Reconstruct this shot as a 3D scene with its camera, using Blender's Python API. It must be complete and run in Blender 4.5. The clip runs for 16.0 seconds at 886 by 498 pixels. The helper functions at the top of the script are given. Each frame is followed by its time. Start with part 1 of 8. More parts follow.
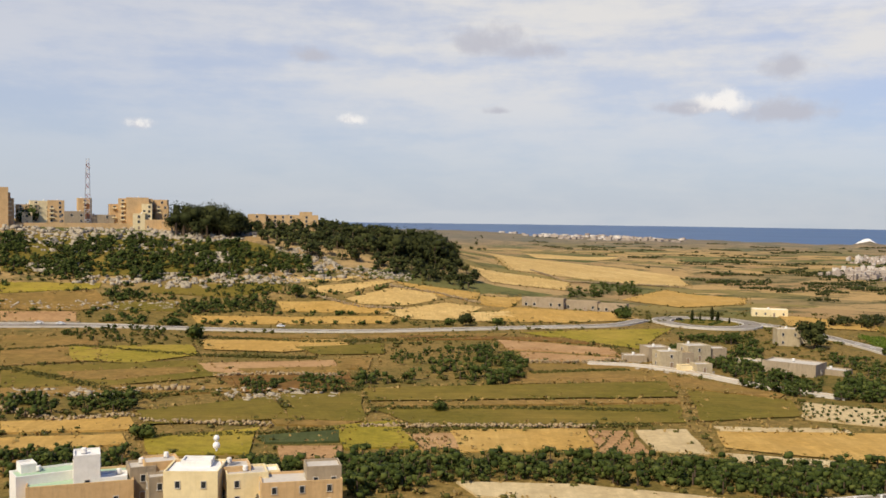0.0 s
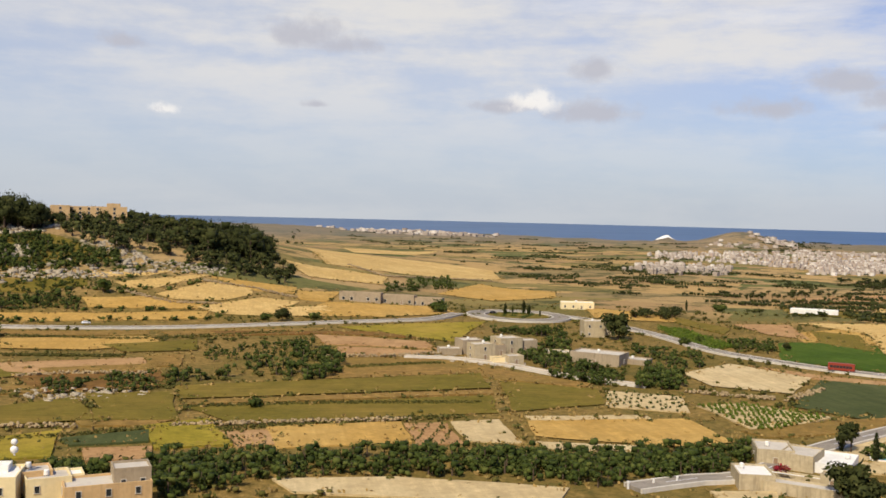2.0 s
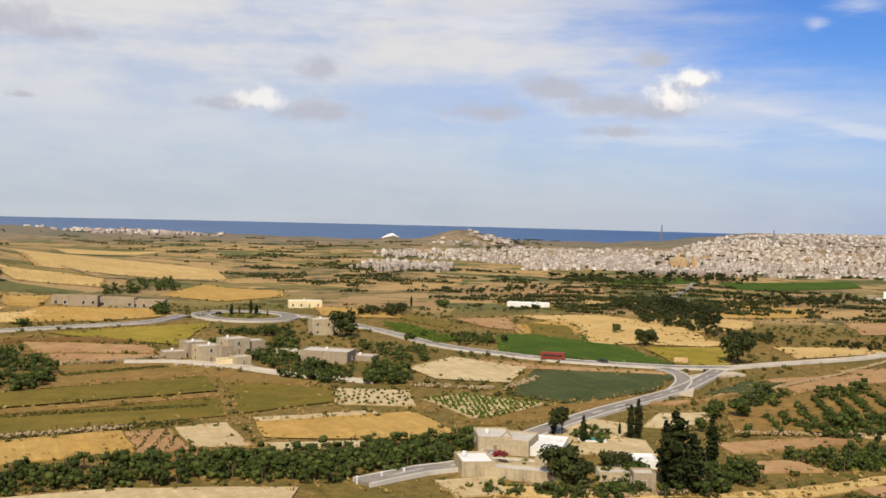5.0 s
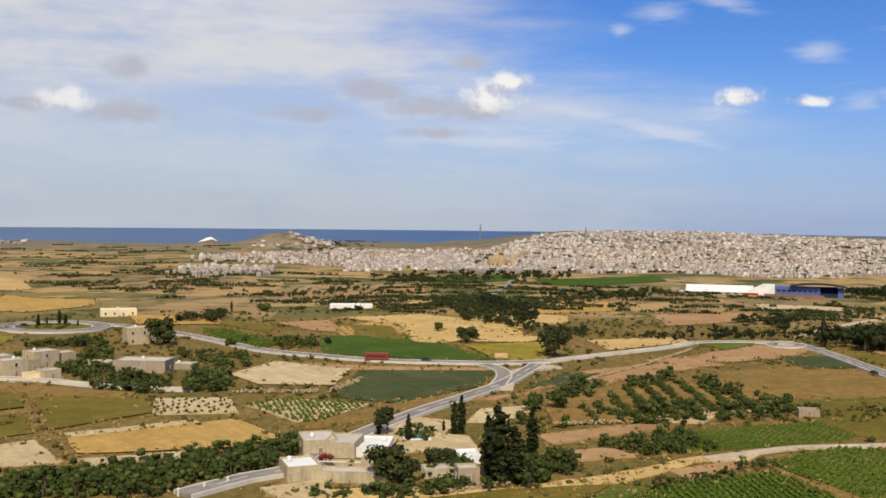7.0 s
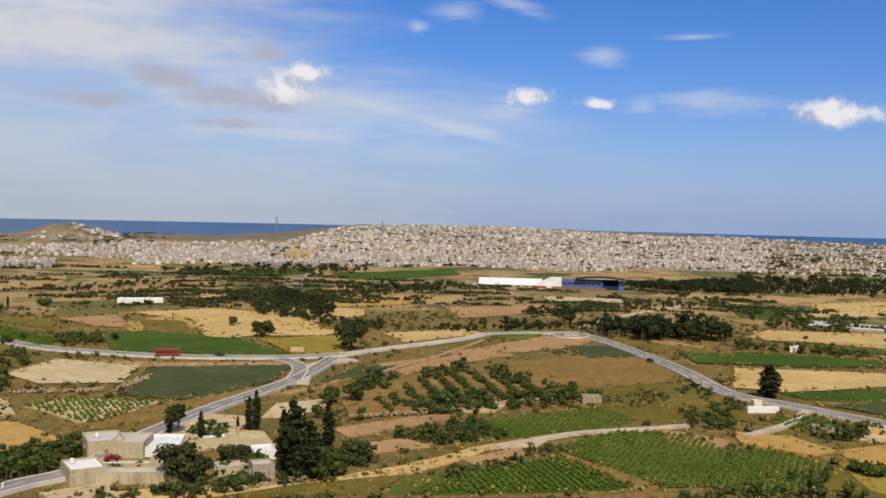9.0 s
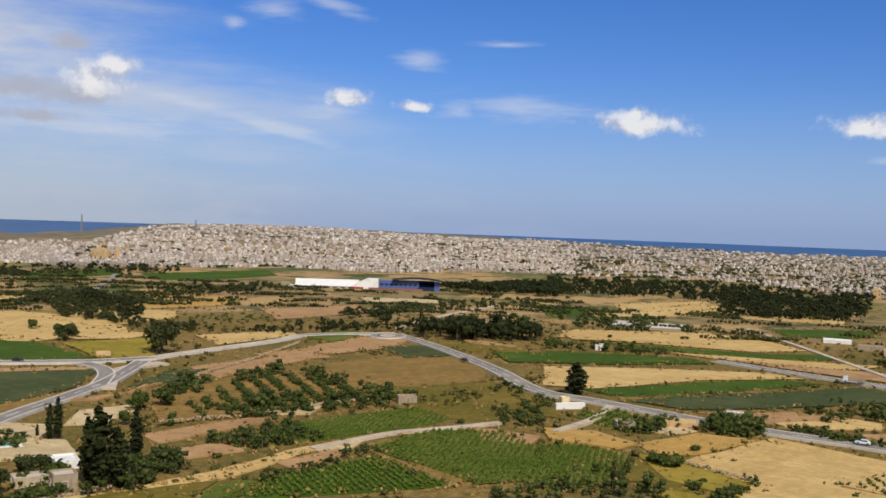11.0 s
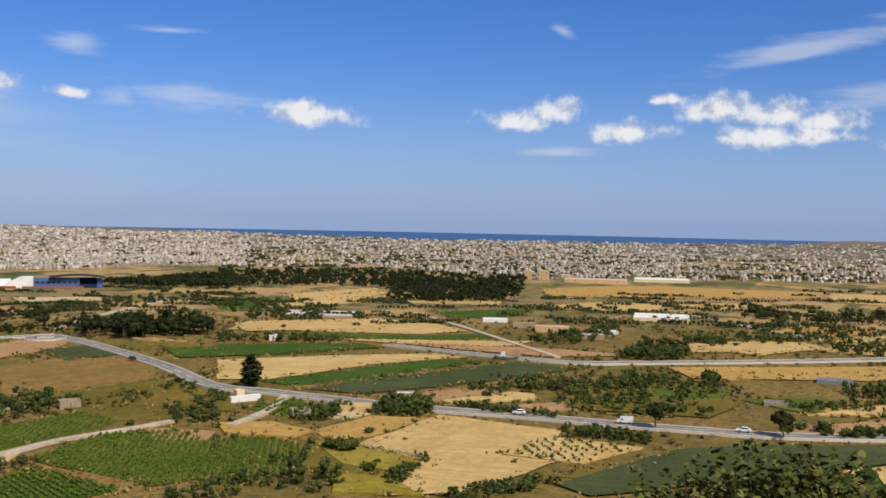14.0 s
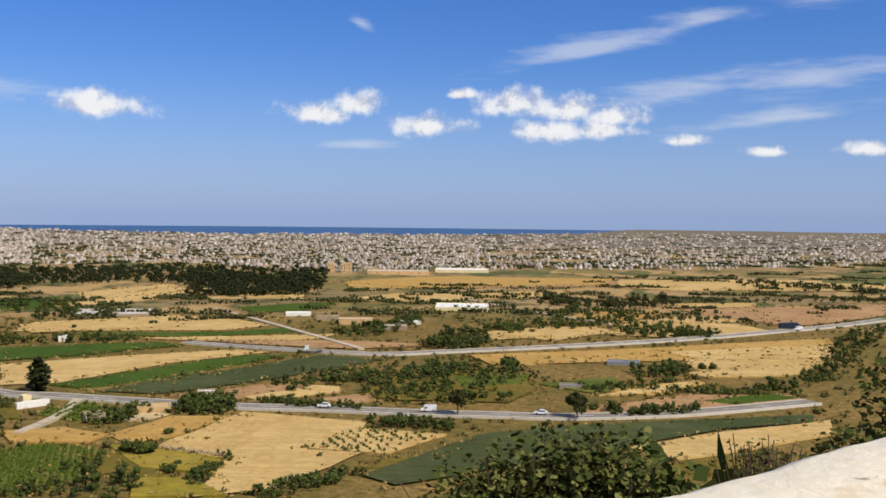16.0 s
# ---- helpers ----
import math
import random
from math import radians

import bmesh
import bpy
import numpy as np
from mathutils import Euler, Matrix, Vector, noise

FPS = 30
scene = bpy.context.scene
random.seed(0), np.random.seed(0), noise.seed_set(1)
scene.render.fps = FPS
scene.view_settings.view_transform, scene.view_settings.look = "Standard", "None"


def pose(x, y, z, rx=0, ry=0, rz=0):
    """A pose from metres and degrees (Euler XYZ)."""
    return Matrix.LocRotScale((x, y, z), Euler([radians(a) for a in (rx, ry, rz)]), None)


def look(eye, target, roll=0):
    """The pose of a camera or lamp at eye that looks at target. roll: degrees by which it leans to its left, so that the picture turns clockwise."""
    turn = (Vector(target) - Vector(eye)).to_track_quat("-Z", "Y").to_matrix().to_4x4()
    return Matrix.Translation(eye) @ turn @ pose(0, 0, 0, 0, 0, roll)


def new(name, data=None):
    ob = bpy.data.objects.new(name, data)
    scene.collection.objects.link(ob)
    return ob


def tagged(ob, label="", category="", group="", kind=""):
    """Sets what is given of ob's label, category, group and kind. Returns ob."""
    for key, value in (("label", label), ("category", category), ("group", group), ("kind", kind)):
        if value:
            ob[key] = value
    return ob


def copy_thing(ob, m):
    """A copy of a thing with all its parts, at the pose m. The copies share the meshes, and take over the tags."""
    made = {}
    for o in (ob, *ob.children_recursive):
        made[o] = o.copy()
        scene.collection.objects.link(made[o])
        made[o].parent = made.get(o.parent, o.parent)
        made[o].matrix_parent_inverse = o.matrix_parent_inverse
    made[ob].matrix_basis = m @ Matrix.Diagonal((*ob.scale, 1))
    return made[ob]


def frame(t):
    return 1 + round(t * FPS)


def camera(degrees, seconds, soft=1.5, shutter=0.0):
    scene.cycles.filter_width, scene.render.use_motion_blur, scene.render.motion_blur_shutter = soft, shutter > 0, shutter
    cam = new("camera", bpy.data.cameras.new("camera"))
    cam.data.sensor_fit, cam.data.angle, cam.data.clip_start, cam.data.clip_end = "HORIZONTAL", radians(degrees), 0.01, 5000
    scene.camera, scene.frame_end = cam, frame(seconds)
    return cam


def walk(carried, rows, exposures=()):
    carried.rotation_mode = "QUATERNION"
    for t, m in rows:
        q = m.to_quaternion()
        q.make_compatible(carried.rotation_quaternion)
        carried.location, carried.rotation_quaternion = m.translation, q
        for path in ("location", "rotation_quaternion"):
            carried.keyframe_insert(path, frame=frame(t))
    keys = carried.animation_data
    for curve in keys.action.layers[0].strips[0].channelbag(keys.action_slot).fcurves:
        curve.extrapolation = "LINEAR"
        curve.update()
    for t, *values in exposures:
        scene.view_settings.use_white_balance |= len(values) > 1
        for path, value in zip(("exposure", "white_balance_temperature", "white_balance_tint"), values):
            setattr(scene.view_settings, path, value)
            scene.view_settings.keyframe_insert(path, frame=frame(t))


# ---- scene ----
# the camera stands on a rampart and pans to its right
cam = camera(47.54, 16.0, soft=1.62)
PATH = [
    (0.0, pose(0, 0, 60, 87.773, -0.672, 0.000)),
    (0.5, pose(0, 0, 60, 87.524, -0.687, -2.944)),
    (1.0, pose(0, 0, 60, 87.363, -0.757, -5.441)),
    (1.5, pose(0, 0, 60, 86.953, -1.209, -8.212)),
    (2.0, pose(0, 0, 60, 87.631, -1.345, -10.348)),
    (2.5, pose(0, 0, 60, 87.620, -0.883, -13.381)),
    (3.0, pose(0, 0, 60, 87.411, -0.896, -15.401)),
    (3.5, pose(0, 0, 60, 87.372, -0.594, -18.557)),
    (4.0, pose(0, 0, 60, 87.688, -0.936, -20.886)),
    (6.5, pose(0, 0, 60, 87.980, -0.801, -33.643)),
    (7.0, pose(0, 0, 60, 88.177, -0.613, -35.953)),
    (7.5, pose(0, 0, 60, 88.084, -1.234, -38.645)),
    (8.0, pose(0, 0, 60, 88.020, -1.141, -41.564)),
    (8.5, pose(0, 0, 60, 87.929, -1.290, -44.850)),
    (9.0, pose(0, 0, 60, 87.990, -1.323, -47.456)),
    (11.5, pose(0, 0, 60, 88.316, -1.568, -60.728)),
    (12.0, pose(0, 0, 60, 88.226, -0.803, -63.586)),
    (12.5, pose(0, 0, 60, 88.276, -0.769, -66.076)),
    (13.0, pose(0, 0, 60, 88.072, -0.879, -69.444)),
    (13.5, pose(0, 0, 60, 88.394, -0.830, -72.324)),
    (14.0, pose(0, 0, 60, 88.307, -1.158, -76.401)),
    (14.5, pose(0, 0, 60, 88.030, -0.890, -79.228)),
    (15.0, pose(0, 0, 60, 88.192, -0.813, -81.417)),
    (15.5, pose(0, 0, 60, 88.123, -1.005, -84.723)),
    (16.0, pose(0, 0, 60, 88.053, -0.652, -87.637)),
]
walk(cam, PATH, exposures=((0.0, 0.05, 6900, 10), (4.0, 0.06, 6850, 10), (8.0, -0.12, 6500, 10), (12.5, -0.20, 6300, 10), (16.0, -0.06, 6350, 10)))

# ---- sky, clouds and sun ----
SUN_ELEV, SUN_AZ = 47.0, 214.0   # degrees; azimuth clockwise from +y
world = bpy.data.worlds.new("sky")
scene.world = world
world.use_nodes = True
wn = world.node_tree
wn.nodes.clear()


def wnode(kind, **sets):
    n = wn.nodes.new(kind)
    for key, value in sets.items():
        if key == "operation":
            n.operation = value
    return n


def wmath(op, a, b=None, c=None):
    n = wnode("ShaderNodeMath", operation=op)
    for i, v in enumerate((a, b, c)):
        if v is None:
            continue
        if isinstance(v, (int, float)):
            n.inputs[i].default_value = v
        else:
            wn.links.new(v, n.inputs[i])
    return n.outputs[0]


def wvec(op, a, b):
    n = wnode("ShaderNodeVectorMath", operation=op)
    for i, v in enumerate((a, b)):
        if isinstance(v, tuple):
            n.inputs[i].default_value = v
        else:
            wn.links.new(v, n.inputs[i])
    return n.outputs["Value"] if op == "LENGTH" else n.outputs["Vector"]


def wrange(v, lo, hi, a=0.0, b=1.0):
    n = wnode("ShaderNodeMapRange")
    n.interpolation_type = "SMOOTHSTEP"
    wn.links.new(v, n.inputs[0])
    for i, q in enumerate((lo, hi, a, b)):
        n.inputs[i + 1].default_value = q
    return n.outputs[0]


def wnoise(vec, scale, detail=5.0, rough=0.55):
    n = wnode("ShaderNodeTexNoise")
    wn.links.new(vec, n.inputs["Vector"])
    n.inputs["Scale"].default_value, n.inputs["Detail"].default_value, n.inputs["Roughness"].default_value = scale, detail, rough
    return n


def wmix(f, a, b):
    n = wnode("ShaderNodeMix")
    n.data_type = "RGBA"
    for sock, v in ((n.inputs[0], f), (n.inputs[6], a), (n.inputs[7], b)):
        if isinstance(v, (int, float)):
            sock.default_value = v
        elif isinstance(v, tuple):
            sock.default_value = (*v, 1)
        else:
            wn.links.new(v, sock)
    return n.outputs[2]


sky = wnode("ShaderNodeTexSky")
sky.sky_type, sky.sun_disc = "NISHITA", False
sky.sun_elevation, sky.sun_rotation = radians(SUN_ELEV), radians(SUN_AZ)
sky.altitude, sky.air_density, sky.dust_density, sky.ozone_density = 180, 1.0, 0.6, 3.0
hue = wnode("ShaderNodeHueSaturation")
hue.inputs["Saturation"].default_value, hue.inputs["Value"].default_value = 1.15, 0.86
wn.links.new(wvec("MULTIPLY", sky.outputs[0], (0.85, 0.97, 1.40)), hue.inputs["Color"])

where = wnode("ShaderNodeTexCoord").outputs["Generated"]
split = wnode("ShaderNodeSeparateXYZ")
wn.links.new(where, split.inputs[0])
az_deg = wmath("MULTIPLY", wmath("ARCTAN2", split.outputs[0], split.outputs[1]), 180 / math.pi)
el_deg = wmath("MULTIPLY", wmath("ARCSINE", split.outputs[2]), 180 / math.pi)
joined = wnode("ShaderNodeCombineXYZ")
wn.links.new(az_deg, joined.inputs[0])
wn.links.new(el_deg, joined.inputs[1])
dome = joined.outputs[0]
billow = wnoise(dome, 0.62, 9, 0.60).outputs["Fac"]
above = wnoise(wvec("ADD", dome, (0.25, 0.45, 0)), 0.62, 9, 0.60).outputs["Fac"]
slant = wnode("ShaderNodeMapping")
slant.inputs["Rotation"].default_value, slant.inputs["Scale"].default_value = (0, 0, radians(-9)), (0.16, 0.95, 1)
wn.links.new(dome, slant.inputs["Vector"])
strands = wnoise(slant.outputs[0], 1.0, 8, 0.62).outputs["Fac"]
veil_noise = wnoise(wvec("MULTIPLY", dome, (0.045, 0.26, 1)), 1.0, 8, 0.58).outputs["Fac"]
tatter = wnoise(wvec("MULTIPLY", dome, (0.25, 0.55, 1)), 1.0, 8, 0.62).outputs["Fac"]


def bank(a, e, w, h, flat=1.5, lean=0.0):
    """How deep a direction lies inside a cloud: one at its heart, zero at its rim."""
    v = wvec("SUBTRACT", dome, (a, e, 0))
    if lean:
        m = wnode("ShaderNodeMapping")
        m.inputs["Rotation"].default_value = (0, 0, radians(-lean))
        wn.links.new(v, m.inputs["Vector"])
        v = m.outputs[0]
    v = wvec("MULTIPLY", v, (1 / w, 1 / h, 0))
    v = wvec("MAXIMUM", v, wvec("MULTIPLY", v, (-1.0, -flat, 0)))   # flat bases
    return wmath("SUBTRACT", 1.0, wvec("LENGTH", v, (0, 0, 0)))


def gather(masks):
    m = masks[0]
    for q in masks[1:]:
        m = wmath("MAXIMUM", m, q)
    return m


def torn(depth, grain, amount, lo, hi):
    """A cloud's cover, its rim torn by a noise."""
    return wrange(wmath("ADD", depth, wmath("MULTIPLY", wmath("SUBTRACT", grain, 0.5), amount)), lo, hi)


# high veil, thick over the hill side and thinning towards the open blue
edge = wmath("SUBTRACT", az_deg, wmath("MULTIPLY", wmath("SUBTRACT", veil_noise, 0.5), 34))
edge = wmath("ADD", edge, wmath("MULTIPLY", el_deg, 1.9))
side = wmath("MULTIPLY", wrange(edge, 68, 42), wrange(el_deg, 1.0, 9.0, 0.34, 1.0))
side = wmath("MULTIPLY", side, wrange(az_deg, -22, 2, 0.62, 1.0))
bands = wmath("ADD", wmath("MULTIPLY", veil_noise, 0.72), wmath("MULTIPLY", tatter, 0.28))
veil = wmath("MULTIPLY", side, wrange(bands, 0.38, 0.58, 0.42, 1.0))
wisps = torn(gather([
    bank(19.5, 11.2, 6.5, 0.9), bank(27.8, 10.5, 5.2, 0.9), bank(43.5, 5.9, 4.5, 0.7, lean=-11), bank(48.5, 4.7, 4.2, 0.6, lean=-14),
    bank(39.6, 4.5, 9, 1.0), bank(48.0, 11.2, 2.2, 0.8), bank(51.6, 11.5, 2.4, 0.7, lean=-12), bank(45.8, 10.3, 0.8, 0.6),
    bank(56.3, 8.9, 2.0, 0.9), bank(51.2, 6.0, 2.6, 0.9), bank(58.6, 6.2, 1.6, 1.0), bank(61.5, 6.3, 4.6, 1.3), bank(61.2, 9.9, 2.9, 0.3),
    bank(82.9, 10.6, 1.0, 0.5, lean=-25), bank(82.9, 3.9, 2.4, 0.45), bank(96.0, 9.4, 8.2, 0.95, lean=12), bank(101.5, 10.6, 4.5, 0.6, lean=12),
    bank(100.5, 6.7, 6.5, 1.1, lean=7), bank(107, 7.4, 8, 1.3, lean=7), bank(106, 5.4, 6.5, 0.6, lean=7), bank(110, 12, 8, 1.0, lean=10)]), strands, 2.6, -0.05, 1.15)
haze = wrange(el_deg, 9.0, -0.8, 0.0, 0.60)
white_depth = gather([
    bank(-16.8, 4.4, 1.2, 0.55), bank(-5.2, 5.0, 1.1, 0.5), bank(15.5, 6.0, 2.0, 1.0), bank(38.7, 6.8, 2.2, 1.5), bank(39.5, 7.5, 1.3, 1.2),
    bank(52.2, 6.55, 1.5, 0.8), bank(55.9, 6.3, 1.4, 0.5), bank(68.8, 5.6, 3.4, 1.05), bank(68.4, 6.1, 1.2, 0.8),
    bank(80.5, 5.55, 2.5, 0.95), bank(82.7, 6.1, 2.0, 1.1), bank(86.6, 4.95, 2.8, 1.0), bank(88.5, 6.8, 1.3, 0.45),
    bank(91.4, 6.2, 2.6, 1.2), bank(94.4, 5.9, 3.0, 1.2), bank(97.2, 5.5, 2.5, 1.1), bank(93.6, 4.7, 3.3, 1.0), bank(96.6, 4.8, 2.6, 0.9),
    bank(101.1, 4.2, 1.6, 0.5), bank(105.4, 3.6, 1.7, 0.5), bank(110.6, 3.7, 1.9, 0.6)])
white = torn(white_depth, billow, 2.0, 0.02, 0.80)
dark = torn(gather([
    bank(-7.4, 8.5, 1.6, 0.6), bank(2.4, 9.4, 2.5, 1.3), bank(4.8, 8.9, 2.0, 0.8), bank(3.2, 5.6, 1.0, 0.3), bank(13.3, 5.7, 2.2, 0.5),
    bank(18.6, 5.4, 3.0, 0.9), bank(18.7, 7.8, 1.7, 0.9), bank(28.0, 5.7, 2.6, 0.8), bank(32.0, 7.0, 2.6, 0.9), bank(34.8, 6.2, 2.8, 0.9),
    bank(37.5, 5.9, 2.6, 0.9), bank(35.4, 4.7, 2.4, 0.5), bank(37.3, 8.6, 1.2, 0.6)]), billow, 2.0, -0.15, 0.80)
body = wmix(haze, hue.outputs[0], wmix(wrange(az_deg, 60, 20), (3.3, 4.6, 7.7), (3.9, 4.75, 5.9)))
body = wmix(wrange(az_deg, 42, 8, 0.0, 0.55), body, (4.9, 5.6, 6.7))   # thin high overcast above the hill
body = wmix(wmath("MULTIPLY", veil, 0.88), body, (7.6, 7.55, 7.5))
body = wmix(wmath("MULTIPLY", wisps, 0.48), body, (8.0, 8.1, 8.5))
body = wmix(wmath("MULTIPLY", dark, 0.85), body, (4.8, 5.0, 5.9))
lit = wrange(wmath("ADD", wmath("SUBTRACT", billow, above), wmath("MULTIPLY", white_depth, 0.10)), -0.10, 0.10)
body = wmix(wmath("MULTIPLY", white, wrange(az_deg, 5.0, 40.0, 0.65, 0.93)), body, wmix(lit, (5.9, 6.0, 6.8), (9.7, 9.5, 9.3)))
back = wnode("ShaderNodeBackground")
back.inputs["Strength"].default_value = 0.1
wn.links.new(body, back.inputs["Color"])
wn.links.new(back.outputs[0], wnode("ShaderNodeOutputWorld").inputs["Surface"])

sun = new("sun", bpy.data.lights.new("sun", "SUN"))
sun.data.energy, sun.data.angle, sun.data.color = 4.2, radians(0.6), (1.0, 0.92, 0.78)
sun_from = Vector((math.sin(radians(SUN_AZ)) * math.cos(radians(SUN_ELEV)), math.cos(radians(SUN_AZ)) * math.cos(radians(SUN_ELEV)), math.sin(radians(SUN_ELEV))))
sun.matrix_basis = look(sun_from * 100 + Vector((0, 0, 60)), (0, 0, 60))

# ---- the lie of the land ----
def ease(v):
    v = np.clip(v, 0.0, 1.0)
    return v * v * (3 - 2 * v)


def land(x, y):
    """Height of the ground: rampart slope, valley floor, hill, town ridge, coast."""
    x, y = np.asarray(x, float), np.asarray(y, float)
    d, az = np.hypot(x, y), np.degrees(np.arctan2(x, y))
    back = ease((np.abs((az - 40 + 180) % 360 - 180) - 85) / 35)
    z = np.maximum(58.2 - 0.31 * d, 0.0) * (1 - back) + 58.2 * back * (1 - ease((d - 90) / 400))
    top = np.interp(az, (-60, -24, -10, -3, 0, 3, 8, 14), (40, 50, 47, 38, 27, 17, 8, 0))
    up = 0.55 * np.clip((d - 520) / 240, 0, 1) + 0.45 * ease((d - 520) / 240)
    z = z + top * up * (1 - ease((d - 900) / 700))
    ridge = np.interp(az, (16, 24, 36, 43, 50, 58, 68, 76, 120), (0, 1, 6, 23, 24, 13, 2, 0, 0))
    z = z + ridge * ease((d - 1050) / 1500)
    z = z + 26 * np.exp(-((az - 26.9) / 1.9) ** 2 - ((d - 2020) / 160) ** 2)
    z = z + 10 * np.exp(-((az - 22.9) / 0.55) ** 2 - ((d - 2050) / 90) ** 2)
    z = z + 1.2 * np.sin(x / 47.0) * np.sin(y / 61.0) * ease((d - 300) / 300)
    coast = np.interp(az, (-30, 2, 5, 12, 20, 30, 38, 44, 60, 75, 90, 96, 99), (3300, 3000, 2500, 2420, 2150, 2200, 2250, 3100, 3400, 2900, 3100, 3600, 5200))
    coast = coast + 40 * np.sin(az * 2.1) + 18 * np.sin(az * 7.3)
    return np.where(np.abs(az) > 125, z, z - (z + 12) * ease((d - coast) / 120))


def ground_z(x, y):
    return float(land(x, y))


# ---- materials ----
class Nodes:
    """Small helper to wire a material."""

    def __init__(self, name):
        self.m = bpy.data.materials.new(name)
        self.m.use_nodes = True
        self.t = self.m.node_tree
        self.bsdf = self.t.nodes["Principled BSDF"]
        self.pos = self.t.nodes.new("ShaderNodeNewGeometry")
        self.p = self.pos.outputs["Position"]

    def link(self, a, b):
        self.t.links.new(a, b)

    def scaled(self, vec, s, turn=0.0):
        n = self.t.nodes.new("ShaderNodeMapping")
        n.inputs["Scale"].default_value = s
        n.inputs["Rotation"].default_value = (0, 0, radians(turn))
        self.link(vec, n.inputs["Vector"])
        return n.outputs[0]

    def noise(self, scale, detail=4.0, rough=0.55, vec=None):
        n = self.t.nodes.new("ShaderNodeTexNoise")
        n.inputs["Scale"].default_value, n.inputs["Detail"].default_value, n.inputs["Roughness"].default_value = scale, detail, rough
        self.link(vec or self.p, n.inputs["Vector"])
        return n.outputs["Fac"]

    def math(self, op, a, b=0.0):
        n = self.t.nodes.new("ShaderNodeMath")
        n.operation = op
        for i, v in enumerate((a, b)):
            if isinstance(v, (int, float)):
                n.inputs[i].default_value = v
            else:
                self.link(v, n.inputs[i])
        return n.outputs[0]

    def span(self, v, lo, hi, a=0.0, b=1.0):
        n = self.t.nodes.new("ShaderNodeMapRange")
        self.link(v, n.inputs[0])
        for i, q in enumerate((lo, hi, a, b)):
            n.inputs[i + 1].default_value = q
        return n.outputs[0]

    def mix(self, f, a, b, blend="MIX"):
        n = self.t.nodes.new("ShaderNodeMix")
        n.data_type, n.blend_type = "RGBA", blend
        for sock, v in ((n.inputs[0], f), (n.inputs[6], a), (n.inputs[7], b)):
            if isinstance(v, (int, float)):
                sock.default_value = v
            elif isinstance(v, tuple):
                sock.default_value = (*v, 1)
            else:
                self.link(v, sock)
        return n.outputs[2]

    def ramp(self, v, *stops):
        n = self.t.nodes.new("ShaderNodeValToRGB")
        e = n.color_ramp.elements
        e[0].position, e[0].color = stops[0][0], (*stops[0][1], 1)
        e[1].position, e[1].color = stops[-1][0], (*stops[-1][1], 1)
        for at, c in stops[1:-1]:
            e.new(at).color = (*c, 1)
        self.link(v, n.inputs[0])
        return n

    def done(self, colour, rough=0.9, bump=None, depth=0.3, spec=0.2, metal=0.0):
        b = self.bsdf
        if isinstance(colour, tuple):
            b.inputs["Base Color"].default_value = (*colour, 1)
        else:
            self.link(colour, b.inputs["Base Color"])
        b.inputs["Roughness"].default_value, b.inputs["Specular IOR Level"].default_value, b.inputs["Metallic"].default_value = rough, spec, metal
        if bump is not None:
            n = self.t.nodes.new("ShaderNodeBump")
            n.inputs["Strength"].default_value, n.inputs["Distance"].default_value = 0.8, depth
            self.link(bump, n.inputs["Height"])
            self.link(n.outputs[0], b.inputs["Normal"])
        return self.m


def mat_land(name, a, b, c, fine=0.5, coarse=0.03, depth=0.35, stretch=None, turn=0.0):
    """Soil or crop: two colours in a fine grain, a third in wide patches, optional drill rows."""
    n = Nodes(name)
    f = n.noise(fine, 5, 0.65)
    k = n.noise(coarse, 4, 0.6)
    grain = n.noise(1.7, 4, 0.7)
    colour = n.mix(n.span(f, 0.3, 0.7), a, tuple(0.78 * q for q in b))
    colour = n.mix(n.span(k, 0.42, 0.68, 0.0, 0.75), colour, c)
    colour = n.mix(n.span(grain, 0.52, 0.70, 0.0, 0.5), colour, tuple(0.5 * q for q in b))
    mid = n.noise(0.13, 5, 0.7)
    colour = n.mix(n.span(mid, 0.5, 0.66, 0.0, 0.42), colour, tuple(q * 0.55 for q in b))
    colour = n.mix(n.span(mid, 0.44, 0.30, 0.0, 0.5), colour, tuple(min(0.8, q * 1.25) for q in a))
    if stretch:
        rows = n.noise(1.0, 3, 0.5, n.scaled(n.p, stretch, turn))
        colour = n.mix(n.span(rows, 0.35, 0.65, 0.0, 0.55), colour, tuple(v * 0.62 for v in a))
    return n.done(colour, 0.95, f, depth, 0.08)


def mat_leaf(name, a, b, c):
    """Foliage: each leaf clump has its own green."""
    n = Nodes(name)
    r = n.pos.outputs["Random Per Island"]
    info = n.t.nodes.new("ShaderNodeObjectInfo")
    colour = n.ramp(r, (0.0, a), (0.6, b), (1.0, c)).outputs[0]
    colour = n.mix(n.span(info.outputs["Random"], 0, 1, 0.0, 0.45), colour, tuple(0.6 * v for v in b))
    return n.done(colour, 0.85, spec=0.12)


